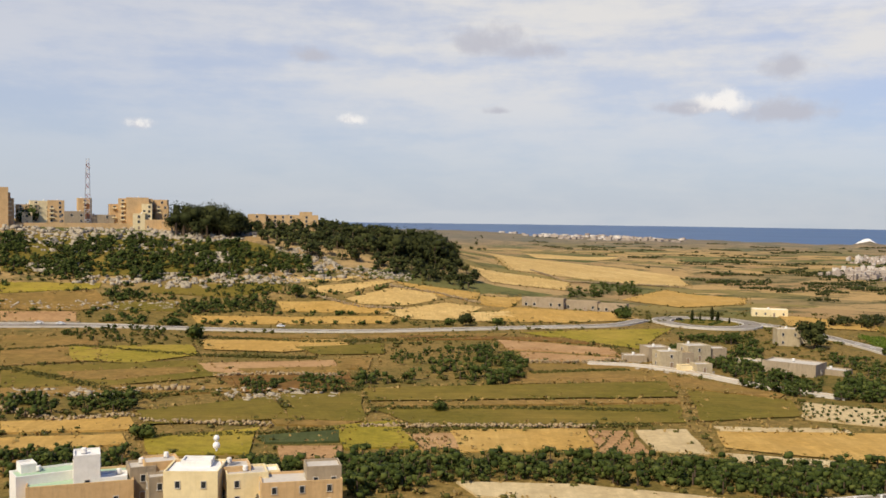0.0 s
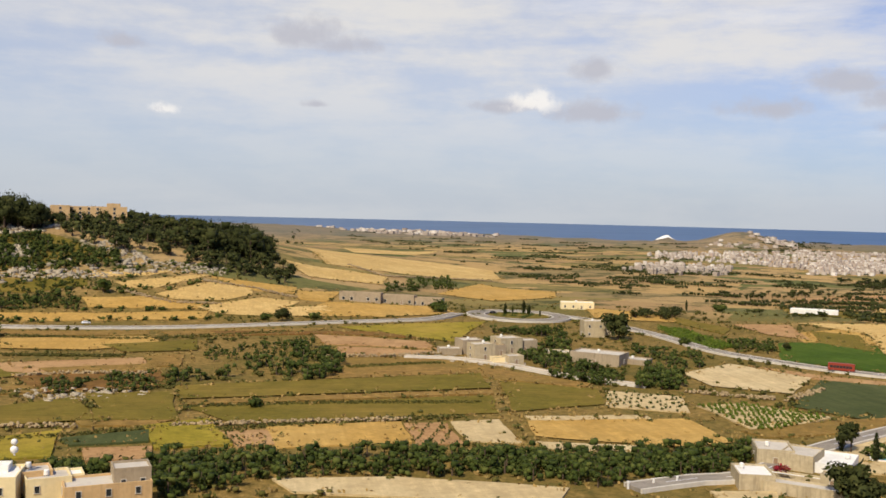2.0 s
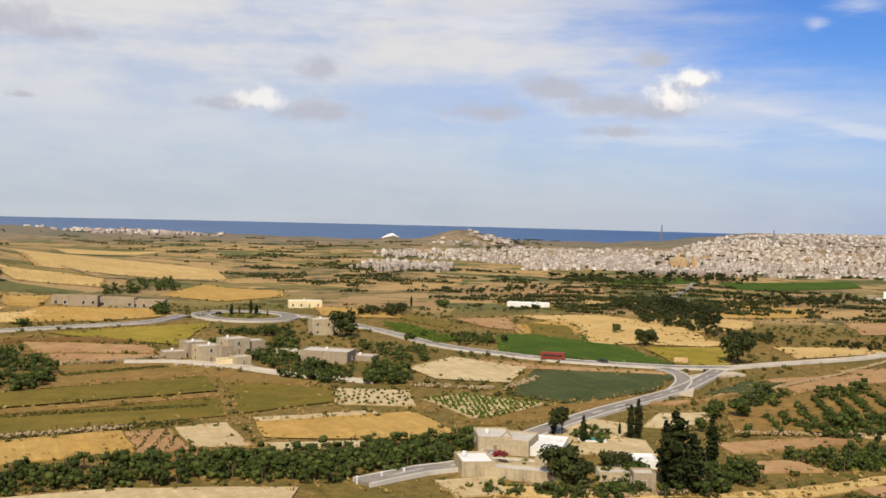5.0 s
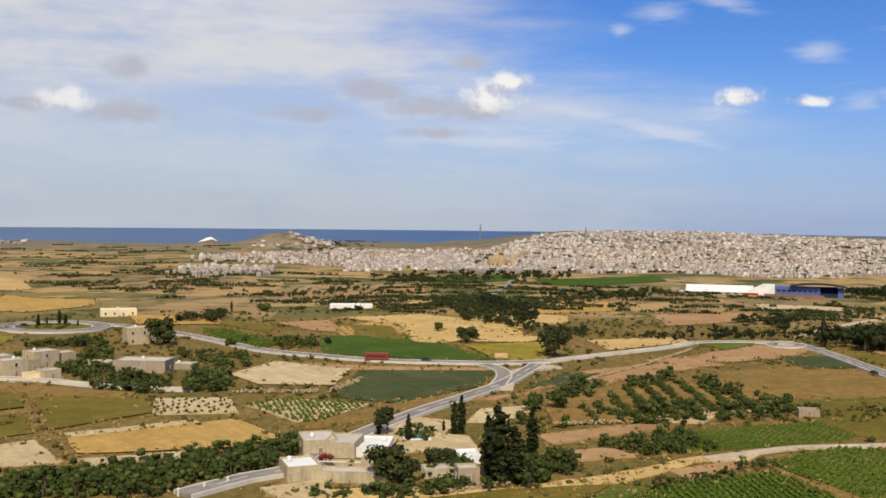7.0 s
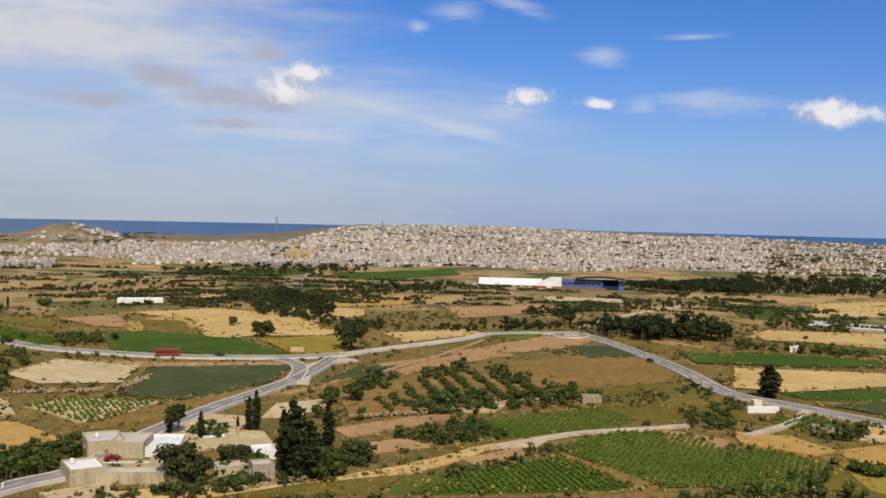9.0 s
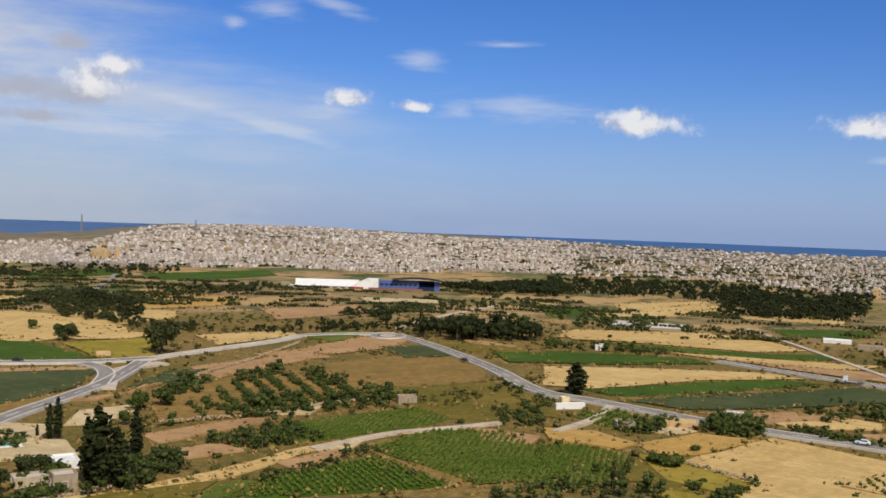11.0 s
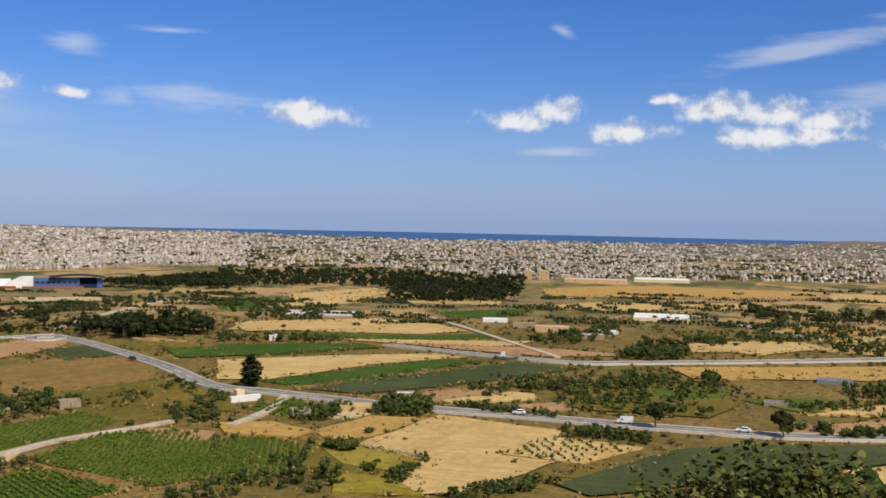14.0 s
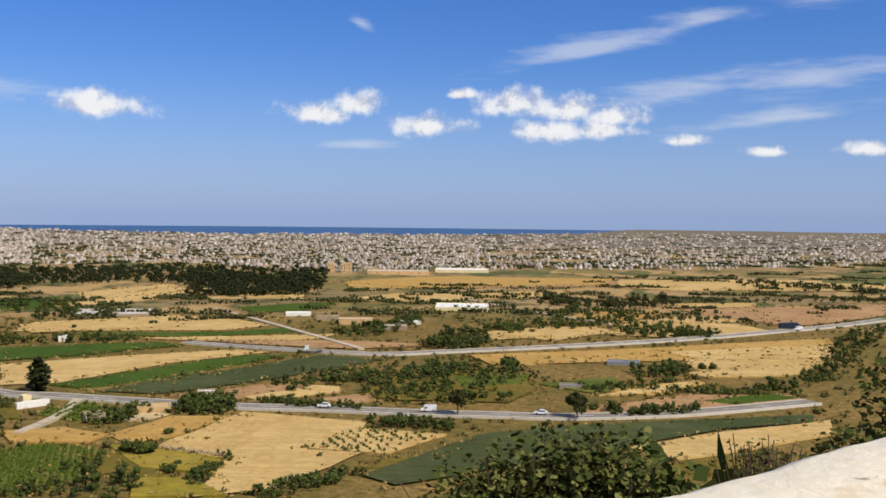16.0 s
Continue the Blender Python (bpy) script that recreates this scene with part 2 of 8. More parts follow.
def mat_wall(name, a, b, streak=0.4, fine=1.2):
    """Limestone or plaster with blotches and run-off streaks."""
    n = Nodes(name)
    f = n.noise(fine, 5, 0.65)
    k = n.noise(0.25, 4, 0.6)
    s = n.noise(1.0, 4, 0.6, n.scaled(n.p, (1.6, 1.6, 0.18)))
    info = n.t.nodes.new("ShaderNodeObjectInfo")
    colour = n.mix(n.span(f, 0.25, 0.75), a, b)
    colour = n.mix(n.span(k, 0.45, 0.7, 0.0, 0.5), colour, tuple(0.72 * v for v in b))
    colour = n.mix(n.span(s, 0.5, 0.75, 0.0, streak), colour, tuple(0.45 * v for v in b))
    colour = n.mix(n.span(info.outputs["Random"], 0, 1, 0.0, 0.25), colour, tuple(0.75 * v for v in a))
    return n.done(colour, 0.9, f, 0.05, 0.15)


def mat_plain(name, colour, rough=0.6, metal=0.0, spec=0.4):
    n = Nodes(name)
    f = n.noise(3.0, 4)
    return n.done(n.mix(n.span(f, 0.3, 0.7), colour, tuple(0.82 * v for v in colour)), rough, None, 0, spec, metal)


M = {
    "wheat": mat_land("ripe wheat", (0.68, 0.45, 0.165), (0.57, 0.365, 0.12), (0.73, 0.51, 0.215), 0.5, 0.025, 0.3, (0.9, 0.04, 1), 20),
    "gold": mat_land("golden stubble", (0.60, 0.36, 0.10), (0.47, 0.275, 0.065), (0.55, 0.36, 0.12), 0.5, 0.03, 0.3, (0.8, 0.05, 1), -35),
    "pale": mat_land("pale cut stubble", (0.660, 0.499, 0.264), (0.580, 0.422, 0.211), (0.700, 0.557, 0.317), 0.5, 0.03, 0.2, (0.7, 0.05, 1), 60),
    "tan": mat_land("bare tan soil", (0.456, 0.264, 0.120), (0.380, 0.212, 0.090), (0.494, 0.306, 0.143), 0.6, 0.03, 0.2),
    "straw": mat_land("dry grass", (0.345, 0.205, 0.060), (0.235, 0.140, 0.040), (0.185, 0.132, 0.032), 0.35, 0.03, 0.5),
    "olive": mat_land("drying green pasture", (0.200, 0.155, 0.026), (0.140, 0.112, 0.018), (0.30, 0.19, 0.045), 0.4, 0.02, 0.4, (0.05, 0.6, 1), 8),
    "lime": mat_land("yellow green pasture", (0.33, 0.255, 0.032), (0.24, 0.19, 0.022), (0.38, 0.26, 0.05), 0.4, 0.03, 0.3),
    "green": mat_land("green crop", (0.072, 0.122, 0.013), (0.047, 0.090, 0.008), (0.108, 0.151, 0.018), 0.6, 0.03, 0.4, (0.5, 0.03, 1), 40),
    "dark": mat_land("dark green cabbage crop", (0.082, 0.098, 0.032), (0.058, 0.074, 0.024), (0.12, 0.125, 0.048), 0.5, 0.03, 0.4, (0.6, 0.03, 1), 70),
    "vine": mat_land("vineyard undergrowth", (0.115, 0.143, 0.018), (0.072, 0.112, 0.012), (0.216, 0.188, 0.048), 0.5, 0.04, 0.4),
    "brown": mat_land("brown weeds", (0.247, 0.120, 0.035), (0.171, 0.088, 0.025), (0.190, 0.120, 0.035), 0.4, 0.04, 0.4),
    "asphalt": mat_land("worn asphalt", (0.30, 0.26, 0.215), (0.24, 0.205, 0.165), (0.36, 0.315, 0.255), 1.5, 0.06, 0.02),
    "track": mat_land("white dust track", (0.60, 0.49, 0.35), (0.50, 0.39, 0.26), (0.66, 0.56, 0.42), 0.8, 0.06, 0.08),
    "kerb": mat_wall("concrete kerb", (0.66, 0.61, 0.52), (0.56, 0.50, 0.42), 0.2),
    "rubble": mat_wall("weathered limestone rubble", (0.46, 0.34, 0.19), (0.31, 0.225, 0.12), 0.2),
    "rock": mat_wall("grey limestone rock", (0.50, 0.43, 0.32), (0.31, 0.25, 0.17), 0.5, 0.8),
    "stone": mat_wall("golden limestone wall", (0.70, 0.47, 0.24), (0.58, 0.375, 0.175)),
    "weathered": mat_wall("yellow-grey weathered limestone", (0.56, 0.46, 0.30), (0.42, 0.335, 0.205), 0.6),
    "grey": mat_wall("grey weathered limestone wall", (0.43, 0.34, 0.23), (0.33, 0.26, 0.17), 0.5),
    "cream": mat_wall("cream plaster", (0.86, 0.71, 0.42), (0.80, 0.65, 0.36), 0.15),
    "white": mat_wall("white limewash", (0.86, 0.83, 0.77), (0.78, 0.75, 0.69), 0.12),
    "roof": mat_wall("dusty roof screed", (0.62, 0.56, 0.47), (0.52, 0.46, 0.38), 0.1),
    "greenroof": mat_wall("faded green roof paint", (0.36, 0.52, 0.34), (0.44, 0.54, 0.38), 0.1),
    "glass": mat_plain("dark window glass", (0.03, 0.035, 0.04), 0.12, 0, 0.5),
    "frame": mat_plain("painted window frame", (0.30, 0.20, 0.12), 0.6),
    "bark": mat_plain("rough bark", (0.13, 0.09, 0.06), 0.9, 0, 0.1),
    "steel": mat_plain("galvanised steel", (0.42, 0.42, 0.43), 0.45, 0.6),
    "red": mat_plain("red paint", (0.30, 0.045, 0.022), 0.45),
    "blue": mat_plain("blue paint", (0.014, 0.024, 0.065), 0.4),
    "stadiumblue": mat_plain("faded blue cladding", (0.085, 0.13, 0.32), 0.5),
    "redwall": mat_plain("dull red painted wall", (0.28, 0.12, 0.10), 0.7),
    "carwhite": mat_plain("white car paint", (0.80, 0.80, 0.80), 0.3),
    "rubber": mat_plain("black rubber", (0.02, 0.02, 0.02), 0.8),
    "pool": mat_plain("bright pool water", (0.10, 0.62, 0.72), 0.1),
    "leaf": mat_leaf("olive and carob leaves", (0.028, 0.042, 0.009), (0.058, 0.078, 0.015), (0.125, 0.138, 0.033)),
    "pine": mat_leaf("pine needles", (0.026, 0.032, 0.009), (0.046, 0.053, 0.015), (0.085, 0.085, 0.025)),
    "cypress": mat_leaf("cypress sprays", (0.014, 0.020, 0.006), (0.026, 0.033, 0.009), (0.045, 0.050, 0.014)),
    "bright": mat_leaf("fresh vine leaves", (0.060, 0.100, 0.010), (0.100, 0.145, 0.017), (0.165, 0.195, 0.032)),
    "dry": mat_leaf("dry weeds", (0.27, 0.175, 0.055), (0.36, 0.24, 0.085), (0.20, 0.15, 0.045)),
    "weed": mat_leaf("green weeds and low scrub", (0.060, 0.062, 0.014), (0.105, 0.098, 0.023), (0.19, 0.155, 0.045)),
    "fig": mat_leaf("large glossy leaves", (0.035, 0.045, 0.010), (0.080, 0.092, 0.018), (0.20, 0.19, 0.055)),
}


def mat_ground():
    n = Nodes("dry farmland")
    f = n.noise(0.35, 6, 0.65)
    k = n.noise(0.02, 5, 0.6)
    near = n.mix(n.span(f, 0.35, 0.65), (0.34, 0.215, 0.068), (0.130, 0.088, 0.024))
    near = n.mix(n.span(k, 0.42, 0.62, 0.0, 0.6), near, (0.105, 0.092, 0.020))
    near = n.mix(n.span(n.noise(1.3, 4, 0.7), 0.5, 0.66, 0.0, 0.6), near, (0.06, 0.052, 0.016))
    near = n.mix(n.span(n.noise(0.09, 4, 0.7), 0.55, 0.72, 0.0, 0.8), near, (0.065, 0.072, 0.02))
    # far patchwork of small fields
    v = n.t.nodes.new("ShaderNodeTexVoronoi")
    v.inputs["Scale"].default_value, v.inputs["Randomness"].default_value = 1.0, 0.9
    v.distance = "CHEBYCHEV"
    n.link(n.scaled(n.p, (1 / 85, 1 / 60, 0), 25), v.inputs["Vector"])
    pick = n.t.nodes.new("ShaderNodeSeparateColor")
    n.link(v.outputs["Color"], pick.inputs[0])
    r = n.ramp(pick.outputs[0], (0.0, (0.52, 0.33, 0.13)), (0.22, (0.40, 0.25, 0.11)), (0.36, (0.26, 0.20, 0.06)), (0.52, (0.13, 0.14, 0.04)),
               (0.62, (0.46, 0.30, 0.13)), (0.78, (0.30, 0.21, 0.09)), (0.9, (0.09, 0.12, 0.03)), (1.0, (0.56, 0.40, 0.19)))
    r.color_ramp.interpolation = "CONSTANT"
    far = n.mix(n.span(f, 0.3, 0.7, 0.12, 0.5), r.outputs[0], (0.19, 0.14, 0.065))
    far = n.mix(n.span(n.noise(0.03, 5, 0.7), 0.50, 0.60, 0.0, 0.9), far, (0.07, 0.072, 0.026))
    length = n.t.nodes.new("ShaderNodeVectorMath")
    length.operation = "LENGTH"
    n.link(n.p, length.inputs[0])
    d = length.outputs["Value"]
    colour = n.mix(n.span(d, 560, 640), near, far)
    colour = n.mix(n.span(d, 1500, 2100, 0.0, 0.75), colour, (0.165, 0.145, 0.115))   # grey brown mixed in from 1500 to 2100 metres out
    return n.done(colour, 0.95, f, 0.4, 0.06)


M["ground"] = mat_ground()
n = Nodes("open sea")
M["sea"] = n.done(n.mix(n.span(n.noise(0.004, 4, 0.6, n.scaled(n.p, (1, 1, 1))), 0.35, 0.65), (0.040, 0.092, 0.19), (0.058, 0.118, 0.23)), 0.45, None, 0, 0.2)

# ---- builders ----
RNG = np.random.default_rng(7)


def mesh_of(bm, material, smooth=False):
    me = bpy.data.meshes.new("mesh")
    if smooth:
        for f in bm.faces:
            f.smooth = True
    bm.to_mesh(me)
    bm.free()
    me.materials.append(M[material])
    return me


def part(name, bm, material, parent=None, label=""):
    ob = new(name, mesh_of(bm, material))
    if parent:
        ob.parent = parent
    return tagged(ob, label)


def soup(name, verts, faces, material, parent=None):
    """One mesh from arrays of corners and quads."""
    me = bpy.data.meshes.new("mesh")
    verts, faces = np.asarray(verts, np.float32), np.asarray(faces, np.int32)
    me.vertices.add(len(verts))
    me.vertices.foreach_set("co", verts.ravel())
    k = faces.shape[1]
    me.loops.add(faces.size)
    me.loops.foreach_set("vertex_index", faces.ravel())
    me.polygons.add(len(faces))
    me.polygons.foreach_set("loop_start", np.arange(0, faces.size, k, dtype=np.int32))
    me.materials.append(M[material])
    me.update(calc_edges=True)
    ob = new(name, me)
    if parent:
        ob.parent = parent
    return ob


def box(bm, x, y, z, sx, sy, sz, turn=0.0, taper=1.0):
    """A block on z, centred on x and y, turned by degrees."""
    c, s = math.cos(radians(turn)), math.sin(radians(turn))
    vs = []
    for k, f in ((0, 1.0), (1, taper)):
        for a, b in ((-1, -1), (1, -1), (1, 1), (-1, 1)):
            u, v = a * sx / 2 * f, b * sy / 2 * f
            vs.append(bm.verts.new((x + u * c - v * s, y + u * s + v * c, z + k * sz)))
    for q in ((3, 2, 1, 0), (4, 5, 6, 7), (0, 1, 5, 4), (1, 2, 6, 5), (2, 3, 7, 6), (3, 0, 4, 7)):
        bm.faces.new([vs[i] for i in q])


def wavy(pts, step=7.0, amount=1.2, closed=True):
    """A line through the points, cut into short steps with slightly uneven edges."""
    out = []
    pts = [Vector((*p, 0)) for p in pts]
    for i in range(len(pts) if closed else len(pts) - 1):
        a, b = pts[i], pts[(i + 1) % len(pts)]
        k = max(1, int((b - a).length / step))
        for j in range(k):
            p = a.lerp(b, j / k)
            if j or not closed:
                p = p + amount * noise.noise_vector((p.x * 0.08, p.y * 0.08, 3.0))
            out.append((p.x, p.y))
    if not closed:
        out.append((pts[-1].x, pts[-1].y))
    return out


FIELD_LABELS = {
    "wheat": ("ripe golden wheat field between stone walls", "field"), "gold": ("golden stubble field with dry edges", "field"),
    "pale": ("pale cut stubble field, almost white", "field"), "tan": ("bare tan ploughed soil field", "field"),
    "straw": ("dry yellow grass strip beside the fields", "grass"), "olive": ("olive green pasture drying to brown", "field"),
    "lime": ("yellow green pasture on the valley floor", "field"), "green": ("bright green crop field in full leaf", "field"),
    "dark": ("dark blue-green cabbage field in rows", "field"), "vine": ("vineyard ground with green undergrowth", "vineyard"),
    "brown": ("rough brown weeds on fallow land", "field")}


MARGINS = []


def field(kind, *pts, lift=0.0):
    """A field: a low sheet of crop draped over the land, with a skirt at its edges."""
    ring = wavy(pts)
    MARGINS.append(ring)
    lift += 0.007 * (len(MARGINS) % 40)
    bm = bmesh.new()
    face = bm.faces.new([bm.verts.new((x, y, 0)) for x, y in ring])
    if face.normal.z < 0 or face.calc_area() and sum(ring[i - 1][0] * ring[i][1] - ring[i][0] * ring[i - 1][1] for i in range(len(ring))) < 0:
        face.normal_flip()
    rim = list(bm.edges)
    low = bmesh.ops.extrude_edge_only(bm, edges=rim)
    under = {v for v in low["geom"] if isinstance(v, bmesh.types.BMVert)}
    bmesh.ops.triangulate(bm, faces=[face])
    for _ in range(4):
        long = [e for e in bm.edges if e.calc_length() > 26 and not (e.verts[0] in under or e.verts[1] in under)]
        if not long:
            break
        bmesh.ops.subdivide_edges(bm, edges=long, cuts=1)
        bmesh.ops.triangulate(bm, faces=[f for f in bm.faces if len(f.verts) > 4])
    for v in bm.verts:
        v.co.z = ground_z(v.co.x, v.co.y) + (-0.5 if v in under else 0.30 + lift)
    name = {"straw": "grass_strip", "vine": "vineyard_ground"}.get(kind, kind + "_field" if kind in ("wheat", "gold", "pale", "tan", "olive", "lime", "green", "dark") else "fallow_field")
    names = {"gold_field": "stubble_field", "pale_field": "stubble_field", "tan_field": "soil_field", "olive_field": "pasture", "lime_field": "pasture", "green_field": "crop_field", "dark_field": "cabbage_field"}
    ob = part(names.get(name, name), bm, kind)
    return tagged(ob, *FIELD_LABELS[kind], kind="stuff")


def ribbon(bm, pts, width, z0, z1):
    """A strip of even width along a line, with sides, over the land."""
    pts = [Vector(p) for p in pts]
    rows = []
    for i, p in enumerate(pts):
        d = (pts[min(i + 1, len(pts) - 1)] - pts[max(i - 1, 0)]).normalized()
        nrm = Vector((-d.y, d.x))
        row = []
        for s, z in ((1, z0), (1, z1), (-1, z1), (-1, z0)):
            q = p + nrm * s * width / 2
            row.append(bm.verts.new((q.x, q.y, ground_z(p.x, p.y) + z)))
        rows.append(row)
    for a, b in zip(rows, rows[1:]):
        for k in range(3):
            bm.faces.new((a[k], a[k + 1], b[k + 1], b[k]))
    for r in (rows[0][::-1], rows[-1]):
        bm.faces.new(r)
    bmesh.ops.recalc_face_normals(bm, faces=bm.faces)


def offset_line(pts, off):
    pts = [Vector(p) for p in pts]
    out = []
    for i, p in enumerate(pts):
        d = (pts[min(i + 1, len(pts) - 1)] - pts[max(i - 1, 0)]).normalized()
        out.append((p.x - d.y * off, p.y + d.x * off))
    return out


def smooth_line(pts, step=6.0):
    """A rounded line through the points."""
    p = [Vector(q) for q in pts]
    p = [2 * p[0] - p[1]] + p + [2 * p[-1] - p[-2]]
    out = []
    for i in range(1, len(p) - 2):
        k = max(2, int((p[i + 1] - p[i]).length / step))
        for j in range(k):
            t = j / k
            a, b, c, d = p[i - 1], p[i], p[i + 1], p[i + 2]
            q = 0.5 * (2 * b + (c - a) * t + (2 * a - 5 * b + 4 * c - d) * t * t + (3 * b - a - 3 * c + d) * t ** 3)
            out.append((q.x, q.y))
    out.append((p[-2].x, p[-2].y))
    return out


ROADS = []


def road(width, *pts, kind="asphalt", kerbs=True, line=False, lift=0.0):
    pts = smooth_line(pts)
    bm = bmesh.new()
    ROADS.append((pts, width))
    lift += 0.02 * (len(ROADS) % 8)
    ribbon(bm, pts, width, -0.5, 0.72 + lift)
    label = "grey asphalt country road with pale kerbs" if kind == "asphalt" else "pale dusty farm track between fields"
    ob = tagged(part("road" if kind == "asphalt" else "farm_track", bm, kind), label, "road", kind="structure")
    if kerbs:
        for s in (1, -1):
            bm = bmesh.new()
            ribbon(bm, offset_line(pts, s * (width / 2 + 0.3)), 0.6, -0.4, 0.84 + lift)
            part("kerb", bm, "kerb", ob)
    if line:
        bm = bmesh.new()
        for i in range(0, len(pts) - 1, 2):
            ribbon(bm, [pts[i], pts[i + 1]], 0.22, 0.70 + lift, 0.735 + lift)
        part("centre_line", bm, "carwhite", ob)
    return ob


CUBE = np.array([(x, y, z) for x in (-1, 0, 1) for y in (-1, 0, 1) for z in (-1, 0, 1) if (x, y, z) != (0, 0, 0)], float)


def core_faces():
    """The 24 quads of a cube with each side cut in four."""
    at = {tuple(int(q) for q in p): i for i, p in enumerate(CUBE)}
    out = []
    for ax in range(3):
        for s in (-1, 1):
            for a in (-1, 0):
                for c in (-1, 0):
                    q = []
                    for da, dc in ((0, 0), (1, 0), (1, 1), (0, 1)):
                        p = [0, 0, 0]
                        p[ax], p[(ax + 1) % 3], p[(ax + 2) % 3] = s, a + da, c + dc
                        q.append(at[tuple(p)])
                    out.append(q if s > 0 else q[::-1])
    return np.array(out)


CORE_V, CORE_F = CUBE / np.linalg.norm(CUBE, axis=1)[:, None], core_faces()
BLOCK_V = np.array([(-1, -1, -1), (1, -1, -1), (1, 1, -1), (-1, 1, -1), (-1, -1, 1), (1, -1, 1), (1, 1, 1), (-1, 1, 1)], float) * 0.6
BLOCK_F = np.array([(3, 2, 1, 0), (4, 5, 6, 7), (0, 1, 5, 4), (1, 2, 6, 5), (2, 3, 7, 6), (3, 0, 4, 7)])


def leaves(centres, radii, per, size, flat=0.7, core=2):
    """Leaf clumps over lobes, each with a lumpy inner mass: corners and quads."""
    centres, radii = np.asarray(centres, float), np.asarray(radii, float)
    if radii.ndim == 1:
        radii = np.repeat(radii[:, None], 3, 1)
    lobes = len(centres)
    k = lobes * per
    v = RNG.normal(size=(k, 3))
    v /= np.linalg.norm(v, axis=1)[:, None]
    r = RNG.uniform(0.66, 1.18, k)[:, None]
    c = np.repeat(centres, per, 0) + v * r * np.repeat(radii, per, 0)
    # each clump lies roughly along its lobe, turned at random
    a = RNG.normal(size=(k, 3))
    nrm = v + 0.6 * RNG.normal(size=(k, 3))
    u = np.cross(nrm, a)
    u /= np.linalg.norm(u, axis=1)[:, None] + 1e-9
    w = np.cross(nrm, u)
    w /= np.linalg.norm(w, axis=1)[:, None] + 1e-9
    s = np.asarray(size) * RNG.uniform(0.6, 1.3, k)[:, None]
    u, w = u * s, w * s * flat
    q = np.stack([c - u * 1.1, c - w + 0.1 * u, c + u * 0.9, c + w * 0.9 - 0.2 * u], 1).reshape(-1, 3)
    f = np.arange(4 * k).reshape(-1, 4)
    if core:
        cv, cf = (CORE_V, CORE_F) if core == 2 else (BLOCK_V, BLOCK_F)
        lump = cv[None] * RNG.uniform(0.42, 0.92, (lobes, len(cv), 1)) * radii[:, None] + centres[:, None]
        f = np.concatenate([f, (cf[None] + len(cv) * np.arange(lobes)[:, None, None]).reshape(-1, 4) + 4 * k])
        q = np.concatenate([q, lump.reshape(-1, 3)])
    return q, f


def trunk_mesh(h, r, limbs, spread, seed):
    """A tapered trunk with limbs."""
    rr = random.Random(seed)
    bm = bmesh.new()

    def limb(a, b, ra, rb):
        d = (b - a).normalized()
        s = d.orthogonal().normalized()
        t = d.cross(s)
        rings = []
        for p, q in ((a, ra), ((a + b) / 2 + s * ra * rr.uniform(-0.6, 0.6), (ra + rb) / 2), (b, rb)):
            rings.append([bm.verts.new(p + q * (math.cos(i * math.pi / 3) * s + math.sin(i * math.pi / 3) * t)) for i in range(6)])
        for m, n2 in zip(rings, rings[1:]):
            for i in range(6):
                bm.faces.new((m[i], m[(i + 1) % 6], n2[(i + 1) % 6], n2[i]))

    fork = Vector((rr.uniform(-0.05, 0.05), rr.uniform(-0.05, 0.05), h))
    limb(Vector((0, 0, -0.04)), fork, r, r * 0.6)
    for i in range(limbs):
        a = 2 * math.pi * i / max(limbs, 1) + rr.uniform(-0.4, 0.4)
        limb(fork - Vector((0, 0, h * 0.2)), fork + Vector((math.cos(a) * spread, math.sin(a) * spread, spread * rr.uniform(0.6, 1.2))), r * 0.5, r * 0.18)
    return mesh_of(bm, "bark")


def crown_lobes(kind, seed):
    """Lobes of a crown for a tree one unit high."""
    rr = random.Random(seed)
    c, r = [], []
    if kind == "cypress":
        for i in range(9):
            t = i / 8
            w = 0.125 * math.sin(math.pi * (0.14 + 0.82 * t)) ** 0.7
            c.append((rr.uniform(-0.02, 0.02), rr.uniform(-0.02, 0.02), 0.10 + 0.85 * t))
            r.append((w, w, 0.085))
    elif kind == "pine":
        for i in range(9):
            a, d = rr.uniform(0, 6.3), rr.uniform(0.05, 0.34)
            z = rr.uniform(0.5, 0.86) - d * 0.3
            q = rr.uniform(0.13, 0.2)
            c.append((d * math.cos(a), d * math.sin(a), z))
            r.append((q, q, q * 0.8))
        c.append((0, 0, 0.6))
        r.append((0.24, 0.24, 0.24))
    elif kind == "bush":
        for i in range(6):
            a, d = rr.uniform(0, 6.3), rr.uniform(0.1, 0.5)
            q = rr.uniform(0.3, 0.45)
            c.append((d * math.cos(a), d * math.sin(a), q * 0.9 + rr.uniform(0, 0.2)))
            r.append((q, q, q * rr.uniform(0.8, 1.0)))
    else:
        for i in range(9):
            a, d = rr.uniform(0, 6.3), rr.uniform(0.12, 0.42)
            q = rr.uniform(0.15, 0.26)
            c.append((d * math.cos(a), d * math.sin(a), rr.uniform(0.38, 0.80) - 0.2 * d))
            r.append((q, q, q * 0.9))
        c.append((0, 0, 0.55))
        r.append((0.32, 0.32, 0.30))
    return c, r


